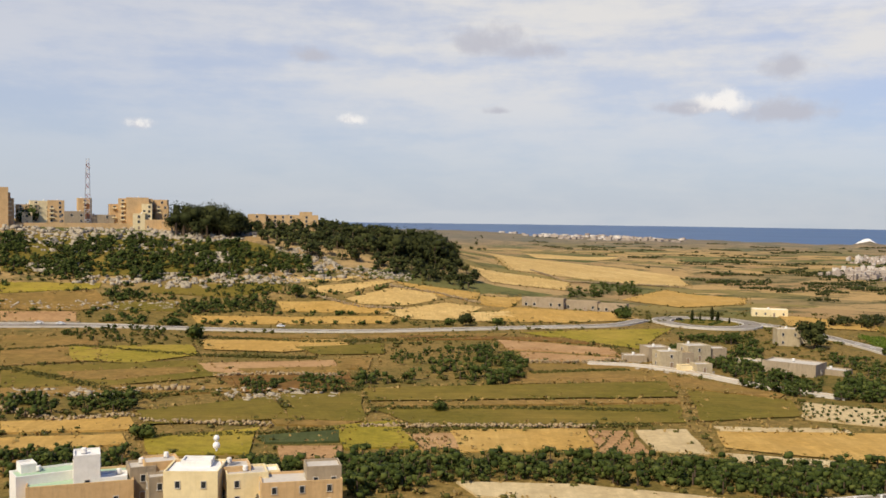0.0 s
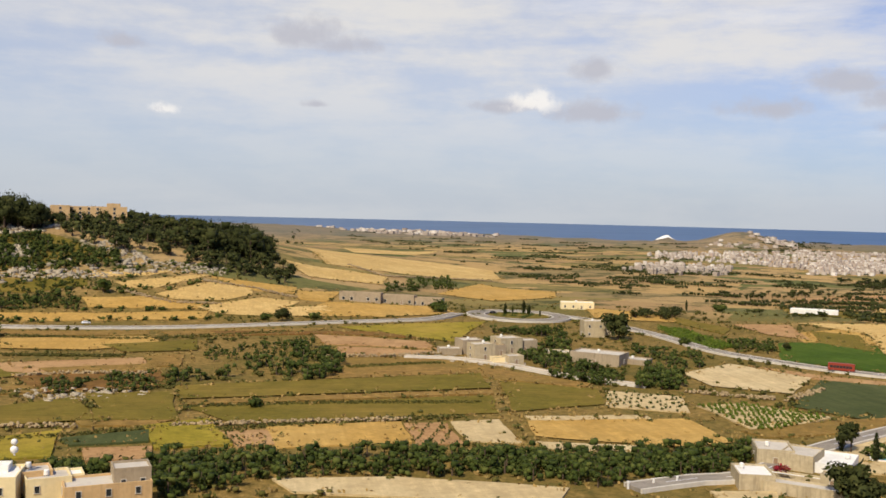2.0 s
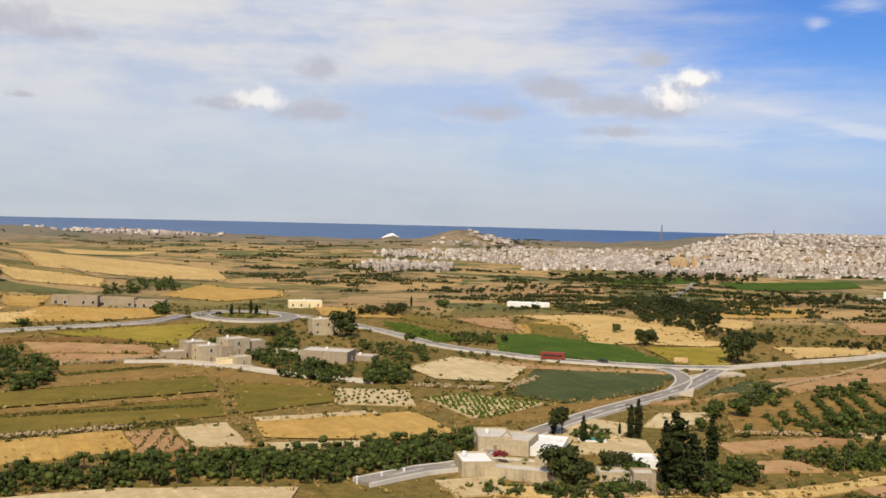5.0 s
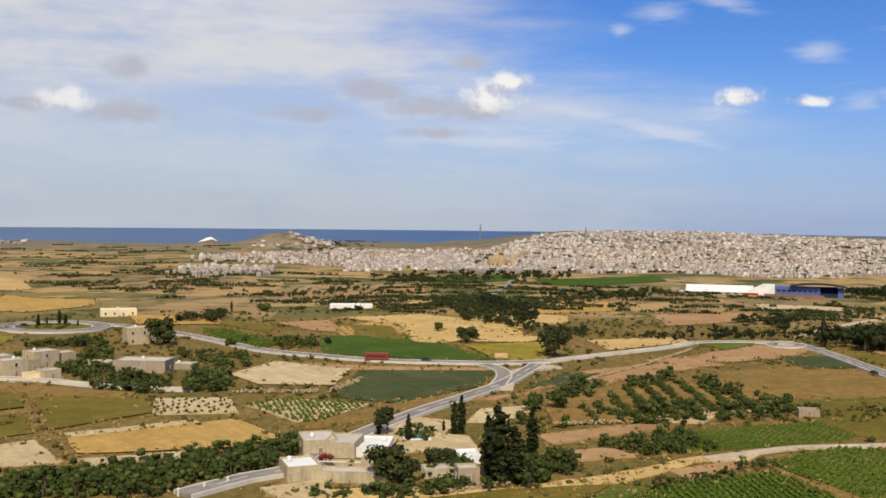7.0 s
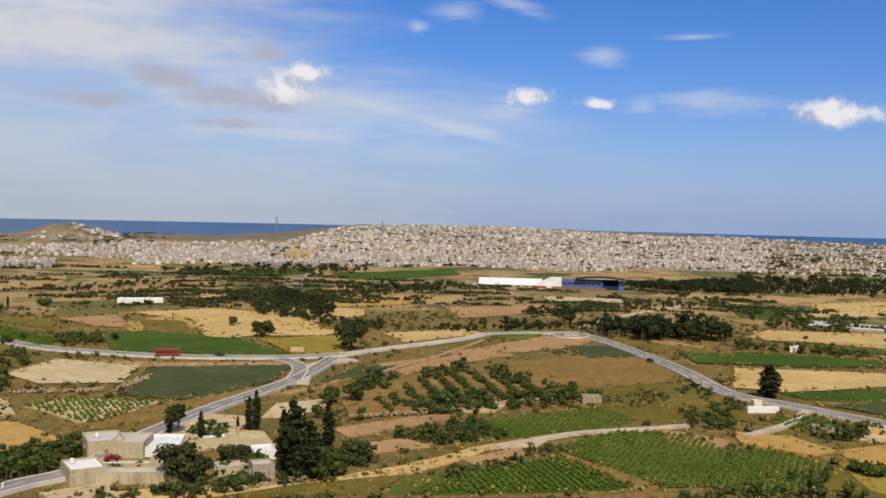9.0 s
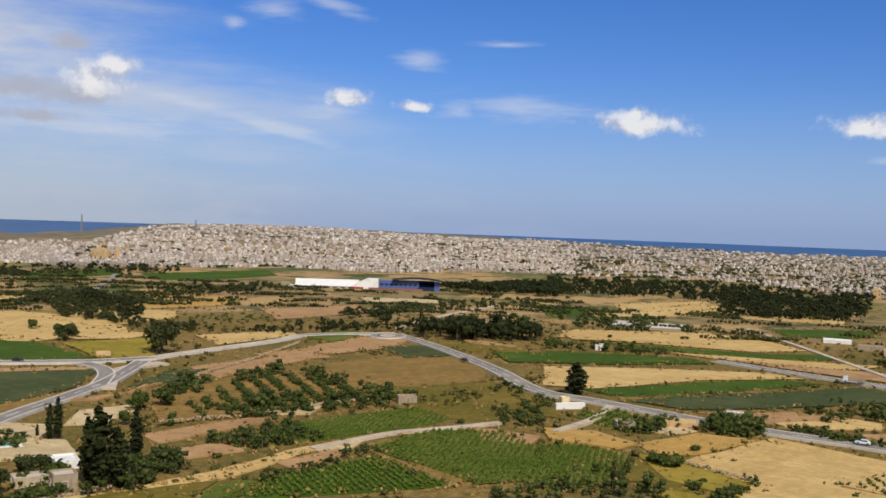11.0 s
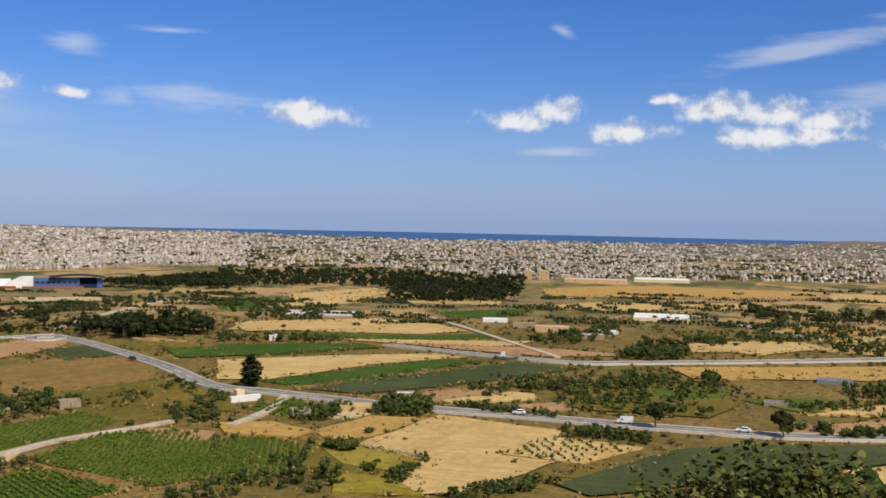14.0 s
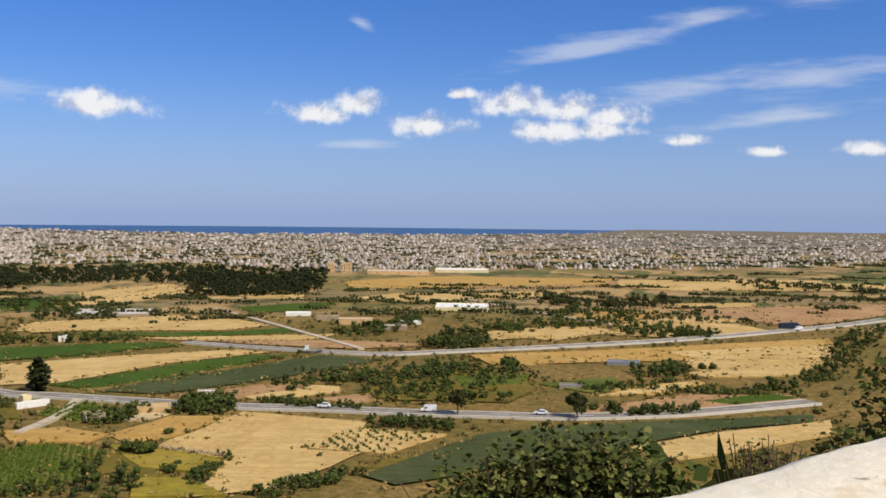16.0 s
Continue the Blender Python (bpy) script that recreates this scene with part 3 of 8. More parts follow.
TREES = {}
TREE_SET = {"olive": ("leaf", 55, 0.09, 0.22, 0.035), "pine": ("pine", 60, 0.085, 0.42, 0.03), "cypress": ("cypress", 60, 0.05, 0.12, 0.02), "bush": ("leaf", 60, 0.15, 0.1, 0.04), "carob": ("pine", 70, 0.09, 0.2, 0.04)}
TREE_LABELS = {"olive": ("grey-green olive tree with a rounded crown", "tree"), "pine": ("dark pine tree with a broad uneven crown", "tree"),
               "cypress": ("tall narrow dark green cypress tree", "tree"), "bush": ("round green shrub on dry grass", "shrub"), "carob": ("dense dark carob tree in full leaf", "tree")}


def tree(kind, x, y, h, wide=1.0):
    key = (kind, int(RNG.integers(0, 4)))
    if key not in TREES:
        leaf, per, size, th, tr = TREE_SET[kind]
        shape = "olive" if kind == "carob" else kind
        v, f = leaves(*crown_lobes(shape, 11 * key[1] + len(kind)), per, size * 0.75)
        holder = soup("crown", v, f, leaf)
        TREES[key] = (trunk_mesh(th, tr, 0 if kind in ("cypress",) else 4, 0.22, key[1]), holder.data)
        bpy.data.objects.remove(holder)
    top = new({"bush": "shrub"}.get(kind, kind + "_tree"))
    top.empty_display_size = 0.3
    top.matrix_basis = pose(x, y, ground_z(x, y), 0, 0, RNG.uniform(0, 360)) @ Matrix.Diagonal((h * wide, h * wide, h, 1))
    for name, me in (("trunk", TREES[key][0]), ("crown", TREES[key][1])):
        ob = new(name, me)
        ob.parent = top
    return tagged(top, *TREE_LABELS[kind], group=kind + " trees")


def hedge(h, width, *pts, leaf="leaf", name="hedge", label="uneven green hedge of shrubs along a field", gap=0.12, size=0.55, per=46, core=2):
    """A row or belt of shrubs as one tangle of leaf clumps."""
    line = [Vector((*p, 0)) for p in pts]
    c, r = [], []
    for a, b in zip(line, line[1:]):
        k = max(1, int((b - a).length * max(1.0, width / h) / (h * 0.55)))
        d = (b - a).normalized()
        side = Vector((-d.y, d.x, 0))
        for i in range(k):
            if RNG.uniform() < gap:
                continue
            p = a.lerp(b, RNG.uniform()) + side * RNG.uniform(-0.5, 0.5) * width
            q = h * RNG.uniform(0.32, 0.6)
            c.append((p.x, p.y, ground_z(p.x, p.y) + q * RNG.uniform(0.5, 1.0)))
            r.append((q * 1.15, q * 1.15, q))
    v, f = leaves(c, r, per, size * max(0.6, h * 0.27), core=core)
    return tagged(soup(name, v, f, leaf), label, "hedge", kind="stuff")


def within(ring, x, y):
    """Which of the points lie inside the ring."""
    ring = np.asarray(ring, float)
    keep = np.zeros(len(x), bool)
    for i in range(len(ring)):
        (x0, y0), (x1, y1) = ring[i - 1], ring[i]
        keep ^= ((y0 > y) != (y1 > y)) & (x < (x1 - x0) * (y - y0) / (y1 - y0 + 1e-9) + x0)
    return keep


def scatter(count, ring):
    """Random places inside a ring."""
    ring = np.asarray(ring, float)
    lo, hi = ring.min(0), ring.max(0)
    p = RNG.uniform(lo, hi, (count * 40, 2))
    return p[within(ring, p[:, 0], p[:, 1])][:count]


def rocks(size, count, *pts, label="pale limestone outcrop on the slope"):
    p = scatter(count * 3, pts)
    p = np.concatenate([p, p + RNG.normal(0, size * 0.5, p.shape)])
    s = 0.55 * size * RNG.uniform(0.3, 1.0, len(p)) ** 1.4
    c = np.stack([p[:, 0], p[:, 1], land(p[:, 0], p[:, 1]) + 0.2 * s], 1)
    return stone_soup("rocks", c, s[:, None] * RNG.uniform((0.8, 0.8, 0.7), (2.6, 1.5, 1.7), (len(p), 3)), "rock", label, "rocks")


def wood(h, count, *pts, leaf="pine", name="woodland", label="dense dark pine wood on the slope", per=24, size=0.9, low=0.55, base=0.3):
    """Many crowns with trunks inside a ring of points, one object."""
    c, r, tv, tf = [], [], [], []
    for x, y in scatter(count, pts):
        z, s = ground_z(x, y), h * RNG.uniform(low, 1.1)
        for _ in range(5):
            q = s * RNG.uniform(0.16, 0.36)
            c.append((x + RNG.uniform(-0.36, 0.36) * s, y + RNG.uniform(-0.36, 0.36) * s, z + s * RNG.uniform(base, 0.76)))
            r.append((q, q, q * 0.85))
        b = len(tv)
        w = 0.04 * s
        for zz, g in ((z - 0.3, 1.0), (z + 0.6 * s, 0.6)):
            tv += [(x - w * g, y - w * g, zz), (x + w * g, y - w * g, zz), (x + w * g, y + w * g, zz), (x - w * g, y + w * g, zz)]
        tf += [(b + i, b + (i + 1) % 4, b + 4 + (i + 1) % 4, b + 4 + i) for i in range(4)]
    far = float(np.mean(np.hypot(*np.asarray(pts).T)))
    fine = 0.46 if far < 450 else 0.68 if far < 850 else 0.9
    per = int(per * (0.85 if far < 450 else 0.9 if far < 850 else 0.45))
    v, f = leaves(c, r, per, size * h * 0.095 * fine, core=1)
    ob = tagged(soup(name, v, f, leaf), label, "wood", kind="stuff")
    soup("trunks", tv, tf, "bark", ob)
    return ob


def stone_soup(name, points, sizes, material, label, category="wall", parent=None):
    """Loose stones: small uneven blocks."""
    p, s = np.asarray(points, float), np.asarray(sizes, float)
    k = len(p)
    base = np.array([(-1, -1, -0.6), (1, -1, -0.6), (1, 1, -0.6), (-1, 1, -0.6), (-0.8, -0.8, 1), (0.8, -0.8, 1), (0.8, 0.8, 1), (-0.8, 0.8, 1)])
    v = base[None] * (1 + 0.35 * RNG.uniform(-1, 1, (k, 8, 3)))
    a = RNG.uniform(0, 6.3, k)
    c, sn = np.cos(a)[:, None], np.sin(a)[:, None]
    x, y = v[..., 0] * c - v[..., 1] * sn, v[..., 0] * sn + v[..., 1] * c
    v = np.stack([x, y, v[..., 2]], -1) * (s[:, None, None] if s.ndim == 1 else s[:, None, :]) * 0.5 + p[:, None]
    q = np.array([(3, 2, 1, 0), (4, 5, 6, 7), (0, 1, 5, 4), (1, 2, 6, 5), (2, 3, 7, 6), (3, 0, 4, 7)])
    f = (q[None] + 8 * np.arange(k)[:, None, None]).reshape(-1, 4)
    ob = soup(name, v.reshape(-1, 3), f, material, parent)
    return tagged(ob, label, category, kind="stuff")


def rubble_wall(h, *pts, material="rubble", thick=0.8, piece=0.6, label="low dry-stone rubble wall between the fields"):
    p, s = [], []
    for a, b in zip(pts, pts[1:]):
        a, b = Vector(a), Vector(b)
        k = int((b - a).length / (piece * 0.6) * max(1, h / piece))
        for _ in range(k):
            q = a.lerp(b, RNG.uniform())
            q = q + Vector((RNG.uniform(-1, 1), RNG.uniform(-1, 1))) * thick * 0.5
            p.append((q.x, q.y, ground_z(q.x, q.y) + 0.25 + RNG.uniform(0, 1) ** 1.3 * h * 0.8))
            s.append(piece * RNG.uniform(0.6, 1.5))
    return stone_soup("rubble_wall", p, s, material, label)


def rows_of_plants(spacing, gap, h, *pts, turn=0.0, leaf="bright", name="vines", label="rows of green grape vines", size=0.5, missing=0.06, per=9):
    """Plants in straight rows inside a ring of points."""
    ring = np.array(pts)
    mid = ring.mean(0)
    reach = np.abs(ring - mid).max() * 1.5
    us, vs = np.meshgrid(np.arange(-reach, reach, gap), np.arange(-reach, reach, spacing))
    us, vs = us.ravel(), vs.ravel()
    us = us + RNG.uniform(-0.2, 0.2, len(us)) * gap
    vs = vs + RNG.uniform(-0.16, 0.16, len(vs)) * spacing
    ca, sa = math.cos(radians(turn)), math.sin(radians(turn))
    x, y = mid[0] + us * ca - vs * sa, mid[1] + us * sa + vs * ca
    keep = np.zeros(len(x), bool)
    for i in range(len(ring)):
        (x0, y0), (x1, y1) = ring[i - 1], ring[i]
        cross = ((y0 > y) != (y1 > y)) & (x < (x1 - x0) * (y - y0) / (y1 - y0 + 1e-9) + x0)
        keep ^= cross
    keep &= RNG.uniform(size=len(x)) > missing
    x, y = x[keep], y[keep]
    q = h * RNG.uniform(0.4, 0.62, len(x))
    c = np.stack([x, y, land(x, y) + 0.3 + q * 0.8], 1)
    v, f = leaves(c, np.stack([q * 1.1, q * 1.1, q], 1), per, size * h * 0.42, core=1 if h < 3 else 2)
    return tagged(soup(name, v, f, leaf), label, "plants", kind="stuff")



def clear_of_roads(p, room=1.5):
    """Mask of the places that lie on no road."""
    ok = np.ones(len(p), bool)
    for pts, width in ROADS:
        q = np.asarray(pts)
        for i in range(len(q) - 1):
            a, d = q[i], q[i + 1] - q[i]
            t = np.clip(((p - a) @ d) / (d @ d + 1e-9), 0, 1)
            ok &= np.hypot(*(p - a - t[:, None] * d).T) > width / 2 + room
    return ok


def tufts(name, p, lo, hi, leaf, per, label, size=0.5, wide=1.3, core=1):
    """Low plants at the given places, one object."""
    q = RNG.uniform(lo, hi, len(p))
    c = np.column_stack([p, land(p[:, 0], p[:, 1]) + 0.25 + q * 0.4])
    v, f = leaves(c, np.column_stack([q * wide, q * wide, q * 0.8]), per, np.repeat(q * size, per)[:, None], core=core)
    return tagged(soup(name, v, f, leaf), label, "plants", kind="stuff")

# ---- ground and sea ----
def build_ground():
    rings = [0.0] + list(np.concatenate([np.linspace(3, 180, 30), np.linspace(188, 900, 110), np.geomspace(910, 4850, 90)]))
    angs = np.concatenate([np.arange(-30, 118, 0.5), np.arange(118, 330, 4)])
    az = np.radians(angs)
    k, m = len(rings), len(az)
    r = np.repeat(rings, m)
    a = np.tile(az, k)
    x, y = r * np.sin(a), r * np.cos(a)
    v = np.stack([x, y, land(x, y)], 1)
    i = np.arange(m)
    f = np.concatenate([np.stack([j * m + i, (j + 1) * m + i, (j + 1) * m + (i + 1) % m, j * m + (i + 1) % m], 1) for j in range(1, k - 1)])
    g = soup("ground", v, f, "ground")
    inner = [(m + q, m + (q + 1) % m) for q in i]
    bm = bmesh.new()
    bm.from_mesh(g.data)
    bm.verts.ensure_lookup_table()
    bm.faces.new([bm.verts[p[0]] for p in inner])
    bmesh.ops.delete(bm, geom=[q for q in bm.verts if not q.link_faces], context="VERTS")
    bmesh.ops.recalc_face_normals(bm, faces=bm.faces)
    if sum(q.normal.z for q in list(bm.faces)[:50]) < 0:
        bmesh.ops.reverse_faces(bm, faces=bm.faces)
    bm.to_mesh(g.data)
    bm.free()
    tagged(g, "dry patchwork farmland of tan and olive fields", "ground", kind="structure")


build_ground()
a = np.radians(np.arange(-40, 131, 2.0))
rr = (1900.0, 2600.0, 3400.0, 4850.0)
v = np.concatenate([np.stack([q * np.sin(a), q * np.cos(a), np.full(len(a), -5.0)], 1) for q in rr])
i, m = np.arange(len(a) - 1), len(a)
f = np.concatenate([np.stack([j * m + i, (j + 1) * m + i, (j + 1) * m + i + 1, j * m + i + 1], 1)[:, ::-1] for j in range(3)])
tagged(soup("sea", v, f, "sea"), "deep blue open sea out to the horizon", "water", kind="structure")

# ---- fields, roads, hedges and trees ----
road(6.5, (-213.6, 481.6), (-170.0, 493.1), (-134.6, 495.5), (-50.5, 493.7), (0.7, 499.4), (62.9, 510.7), (90.6, 520.9), (110.6, 547.8), line=True)
road(6.2, (155.5, 557.6), (179.9, 527.9), (192.7, 468.2), (195.7, 408.6), (206.8, 376.8), (219.5, 353.0), (234.4, 336.0), (259.3, 317.1), (279.1, 310.8), line=True)
road(4.2, (279.1, 310.8), (320.7, 315.6), (363.5, 319.9), (387.8, 325.6), kind="track")
road(7.0, (221.1, 268.3), (239.9, 287.9), (256.0, 297.1), (272.7, 297.5), kind="track", kerbs=False)
road(5, (387.8, 325.6), (406.0, 315.9), (428.2, 295.9))
road(5.2, (269.8, 305.6), (231.2, 278.6), (202.2, 264.1), (172.6, 250.4), (131.8, 226.7), (112.1, 210.6), (97.4, 208.7), (80.3, 203.7), line=True)
road(5, (250.5, 316.4), (247.2, 302.2), (238.3, 288.6), (224.3, 275.1))
road(6.2, (426.6, 294.8), (401.4, 254.3), (357.0, 198.7), (321.3, 160.2), (315.8, 135.8), (308.8, 102.9), (304.4, 74.0), (303.4, 48.2), (299.6, 15.8), (298.9, -7.9), (298.1, -23.0), (306.6, -59.5), (330.7, -108.0), line=True)
road(6.0, (453.4, 135.5), (439.6, 101.0), (429.9, 71.8), (424.7, 41.9), (437.7, 13.4), (460.6, -37.6), (487.5, -94.0), (522.3, -143.9), (607.7, -239.7), line=True)
road(3.6, (57.6, 393.3), (76.5, 388.0), (92.8, 374.0), (104.3, 355.1), (115.3, 340.0), (131.9, 324.1), kind="track")
road(3, (261.0, 123.7), (286.0, 122.9), (310.6, 127.4), kind="track", kerbs=False)
road(3, (554.5, -69.8), (714.3, 14.3), kind="track", kerbs=False)
road(3, (611.3, 165.2), (530.9, 106.9), (439.7, 53.4), kind="track", kerbs=False)
road(3.5, (448.1, 308.0), (565.5, 335.1), (644.7, 352.0), kind="track", kerbs=False)
road(5, (467.9, 585.6), (550.5, 665.9), (617.1, 738.2), kind="asphalt", kerbs=False)
field("lime", (-244.9, 555.9), (-194.1, 572.3), (-192.3, 562.2), (-236.7, 537.3))
field("straw", (-235.8, 535.4), (-192.7, 558.8), (-174.3, 531.6), (-190.4, 518.4), (-224.8, 510.1))
field("tan", (-223.1, 506.4), (-188.5, 517.0), (-182.2, 499.7), (-215.3, 488.6))
field("olive", (-176.9, 539.3), (-146.4, 550.5), (-141.6, 532.7), (-171.1, 526.2))
field("olive", (-168.2, 577.3), (-95.4, 599.8), (-92.8, 583.7), (-121.4, 563.8), (-163.9, 562.6))
field("gold", (-131.2, 526.9), (-25.0, 543.3), (-27.2, 526.9), (-124.8, 512.7))
field("gold", (-92.5, 562.0), (-58.4, 569.6), (-28.9, 558.5), (-31.5, 548.1), (-86.6, 545.3))
field("wheat", (-95.0, 608.2), (-50.0, 623.6), (-62.7, 610.2), (-92.1, 600.4))
field("wheat", (-79.2, 592.9), (-32.3, 620.6), (-28.8, 619.7), (-56.9, 586.2), (-69.8, 583.8))
field("wheat", (-55.8, 575.0), (-28.1, 606.5), (-2.5, 605.9), (-3.3, 587.6), (-19.8, 568.0), (-45.3, 565.6))
field("wheat", (-31.6, 551.2), (2.6, 583.5), (23.8, 578.8), (5.5, 531.7), (-18.7, 536.5))
field("gold", (-28.8, 619.7), (23.9, 626.4), (21.4, 605.2), (-0.7, 600.8))
field("gold", (23.5, 616.3), (50.5, 627.6), (40.5, 584.9), (22.5, 588.0))
field("gold", (40.5, 584.9), (104.3, 581.8), (110.6, 547.8), (65.0, 527.7), (26.5, 532.1), (24.3, 551.4))
field("wheat", (15.1, 557.9), (37.9, 569.9), (44.6, 532.9), (11.4, 529.6))
field("wheat", (17.3, 727.7), (65.1, 735.6), (93.1, 727.2), (83.6, 681.8), (33.4, 678.4))
field("wheat", (45.5, 1053.1), (219.3, 933.7), (204.7, 831.0), (160.1, 773.6), (49.9, 757.0))
field("gold", (166.7, 744.4), (208.9, 689.6), (196.5, 648.3), (147.9, 628.1), (116.9, 653.1))
field("lime", (38.1, 486.9), (117.8, 511.3), (85.4, 433.7), (47.7, 472.9))
field("tan", (25.6, 460.4), (73.5, 435.8), (74.6, 414.1), (28.8, 429.9))
field("tan", (33.1, 422.5), (71.5, 409.5), (67.4, 398.9), (33.6, 399.1))
field("straw", (-198.3, 452.9), (-156.9, 455.0), (-131.3, 386.9), (-163.2, 370.2))
field("lime", (-158.0, 423.5), (-108.7, 436.6), (-98.5, 404.9), (-116.4, 381.1), (-142.0, 386.4))
field("olive", (-162.4, 368.3), (-94.9, 390.1), (-72.9, 357.7), (-109.0, 332.5), (-143.2, 324.8))
field("tan", (-93.0, 382.3), (-42.5, 394.2), (-38.1, 373.3), (-72.9, 357.7), (-84.1, 362.6))
field("gold", (-108.0, 454.4), (-47.1, 460.6), (-39.7, 437.1), (-66.1, 416.5), (-100.3, 422.1))
field("olive", (-63.8, 433.2), (-25.5, 447.2), (-23.6, 414.0), (-51.1, 409.5))
field("straw", (-43.2, 401.2), (-27.5, 402.6), (-27.5, 373.2), (-38.1, 373.3))
field("straw", (-143.2, 324.8), (-82.4, 339.0), (-81.1, 325.7), (-137.9, 312.7))
field("gold", (-121.1, 274.5), (-87.9, 282.6), (-81.7, 267.4), (-115.0, 260.5))
field("gold", (-112.5, 254.9), (-83.5, 261.5), (-78.5, 250.2), (-105.9, 239.9))
field("olive", (-89.1, 291.8), (-53.6, 315.9), (-43.1, 282.5), (-80.3, 273.1))
field("lime", (-76.1, 256.3), (-49.0, 271.1), (-46.5, 242.4), (-65.2, 240.2), (-71.1, 241.7))
field("olive", (-51.6, 320.4), (-26.5, 322.4), (-20.6, 280.9), (-43.1, 282.5))
field("lime", (-29.4, 274.0), (-12.7, 282.4), (-5.5, 250.8), (-23.7, 247.7))
field("tan", (-40.9, 249.7), (-24.7, 250.7), (-23.5, 238.4), (-38.2, 237.6))
field("dark", (-48.6, 260.8), (-27.3, 269.0), (-26.0, 255.7), (-44.3, 253.2))
field("olive", (-26.4, 332.6), (79.7, 353.1), (76.8, 323.6), (-22.8, 310.4))
field("straw", (-21.8, 308.4), (76.1, 320.7), (75.4, 313.5), (-20.4, 301.4))
field("olive", (-20.3, 299.4), (74.1, 311.7), (70.1, 284.4), (-6.2, 276.5))
field("straw", (33.0, 392.1), (73.4, 394.8), (86.8, 366.1), (80.2, 355.1), (23.3, 345.0))
field("tan", (-5.9, 266.2), (6.2, 268.3), (7.2, 250.8), (-2.7, 250.9))
field("gold", (2.4, 272.4), (39.7, 274.7), (39.1, 249.9), (5.0, 246.7))
field("tan", (40.2, 272.6), (52.3, 272.6), (52.1, 247.5), (39.7, 247.8))
rows_of_plants(3.6, 1.0, 0.6, (40.2, 272.6), (52.3, 272.6), (52.1, 247.5), (39.7, 247.8), turn=70, leaf="leaf", name="crop_rows", label="rows of dark green potato plants")
field("tan", (-9.7, 265.1), (-5.9, 266.2), (-2.0, 249.8), (-4.1, 247.8))
rows_of_plants(3.6, 1.0, 0.6, (-9.7, 265.1), (-5.9, 266.2), (-2.0, 249.8), (-4.1, 247.8), turn=70, leaf="leaf", name="crop_rows", label="rows of dark green potato plants")
field("pale", (53.5, 273.4), (67.9, 275.5), (67.6, 246.9), (54.0, 250.3))
field("olive", (83.0, 337.8), (112.7, 321.5), (106.0, 294.8), (74.6, 286.4))
field("straw", (74.0, 375.1), (89.7, 361.2), (114.4, 331.7), (110.1, 324.6), (81.2, 342.4), (73.7, 362.7))
field("pale", (114.5, 317.7), (136.3, 305.7), (127.9, 280.4), (105.3, 291.8))
rows_of_plants(4, 2.6, 1.2, (114.5, 317.7), (136.3, 305.7), (127.9, 280.4), (105.3, 291.8), turn=30, leaf="leaf", name="young_trees", label="young olive saplings planted in rows", missing=0.2)
field("pale", (76.5, 279.6), (112.9, 278.0), (112.6, 272.6), (76.7, 274.2))
field("gold", (75.7, 273.4), (123.4, 272.4), (123.5, 242.9), (103.8, 239.7), (72.7, 254.1))
field("pale", (71.0, 248.1), (99.4, 240.4), (101.4, 234.0), (71.8, 240.4))
field("pale", (134.6, 290.8), (150.8, 293.1), (168.9, 271.1), (136.9, 252.0))
rows_of_plants(2.5, 1.7, 1.25, (134.6, 290.8), (150.8, 293.1), (168.9, 271.1), (136.9, 252.0), turn=-20, leaf="bright", label="green vines in rows on pale soil", size=0.55)
field("pale", (156.0, 350.1), (185.8, 371.8), (201.0, 337.1), (176.9, 307.8), (155.2, 323.7))
field("dark", (202.1, 332.9), (248.5, 303.8), (216.1, 277.8), (176.6, 267.4), (165.3, 287.5))
field("tan", (191.1, 366.9), (210.5, 338.4), (251.0, 306.9), (242.0, 305.1), (202.1, 332.9))
field("straw", (131.8, 255.9), (165.7, 265.9), (212.9, 273.8), (234.3, 289.2), (234.6, 283.8), (206.7, 265.7), (162.2, 251.2), (134.5, 247.5))
field("green", (242.5, 436.5), (285.6, 438.8), (279.5, 388.1), (263.6, 324.1), (238.4, 341.8), (210.8, 379.2))
field("olive", (283.4, 479.2), (298.1, 458.3), (270.6, 401.6), (263.0, 433.9))
field("wheat", (295.2, 512.0), (345.7, 496.7), (357.7, 425.4), (331.8, 386.6), (277.2, 384.8), (270.5, 396.9), (306.2, 462.6))
field("lime", (283.9, 373.5), (327.5, 363.5), (283.1, 315.4), (263.8, 322.6))
field("tan", (255.7, 512.5), (287.9, 505.7), (264.0, 446.3), (253.9, 469.2))
field("vine", (208.7, 503.0), (219.9, 487.2), (214.7, 423.9), (197.0, 411.3), (200.2, 464.0))
rows_of_plants(3, 1.5, 1.5, (208.7, 503.0), (219.9, 487.2), (214.7, 423.9), (197.0, 411.3), (200.2, 464.0), turn=25, label="rows of green vines beside the road")
field("olive", (234.8, 553.2), (246.3, 493.6), (231.6, 470.5), (227.2, 526.9))
field("gold", (197.2, 590.0), (237.9, 551.9), (228.1, 521.0), (186.8, 538.3))
field("pale", (3.6, 218.8), (30.5, 217.8), (66.5, 205.3), (60.1, 193.1), (7.7, 208.4))
field("pale", (96.3, 200.0), (110.8, 198.3), (106.4, 185.3), (95.2, 186.7))
field("olive", (337.3, 608.1), (380.5, 547.0), (356.7, 518.4), (317.2, 557.3))
field("tan", (385.5, 677.6), (479.9, 690.5), (454.7, 646.9), (371.0, 628.1))
field("wheat", (309.4, 429.8), (331.9, 394.5), (337.4, 370.9), (314.8, 366.7), (295.0, 380.2))
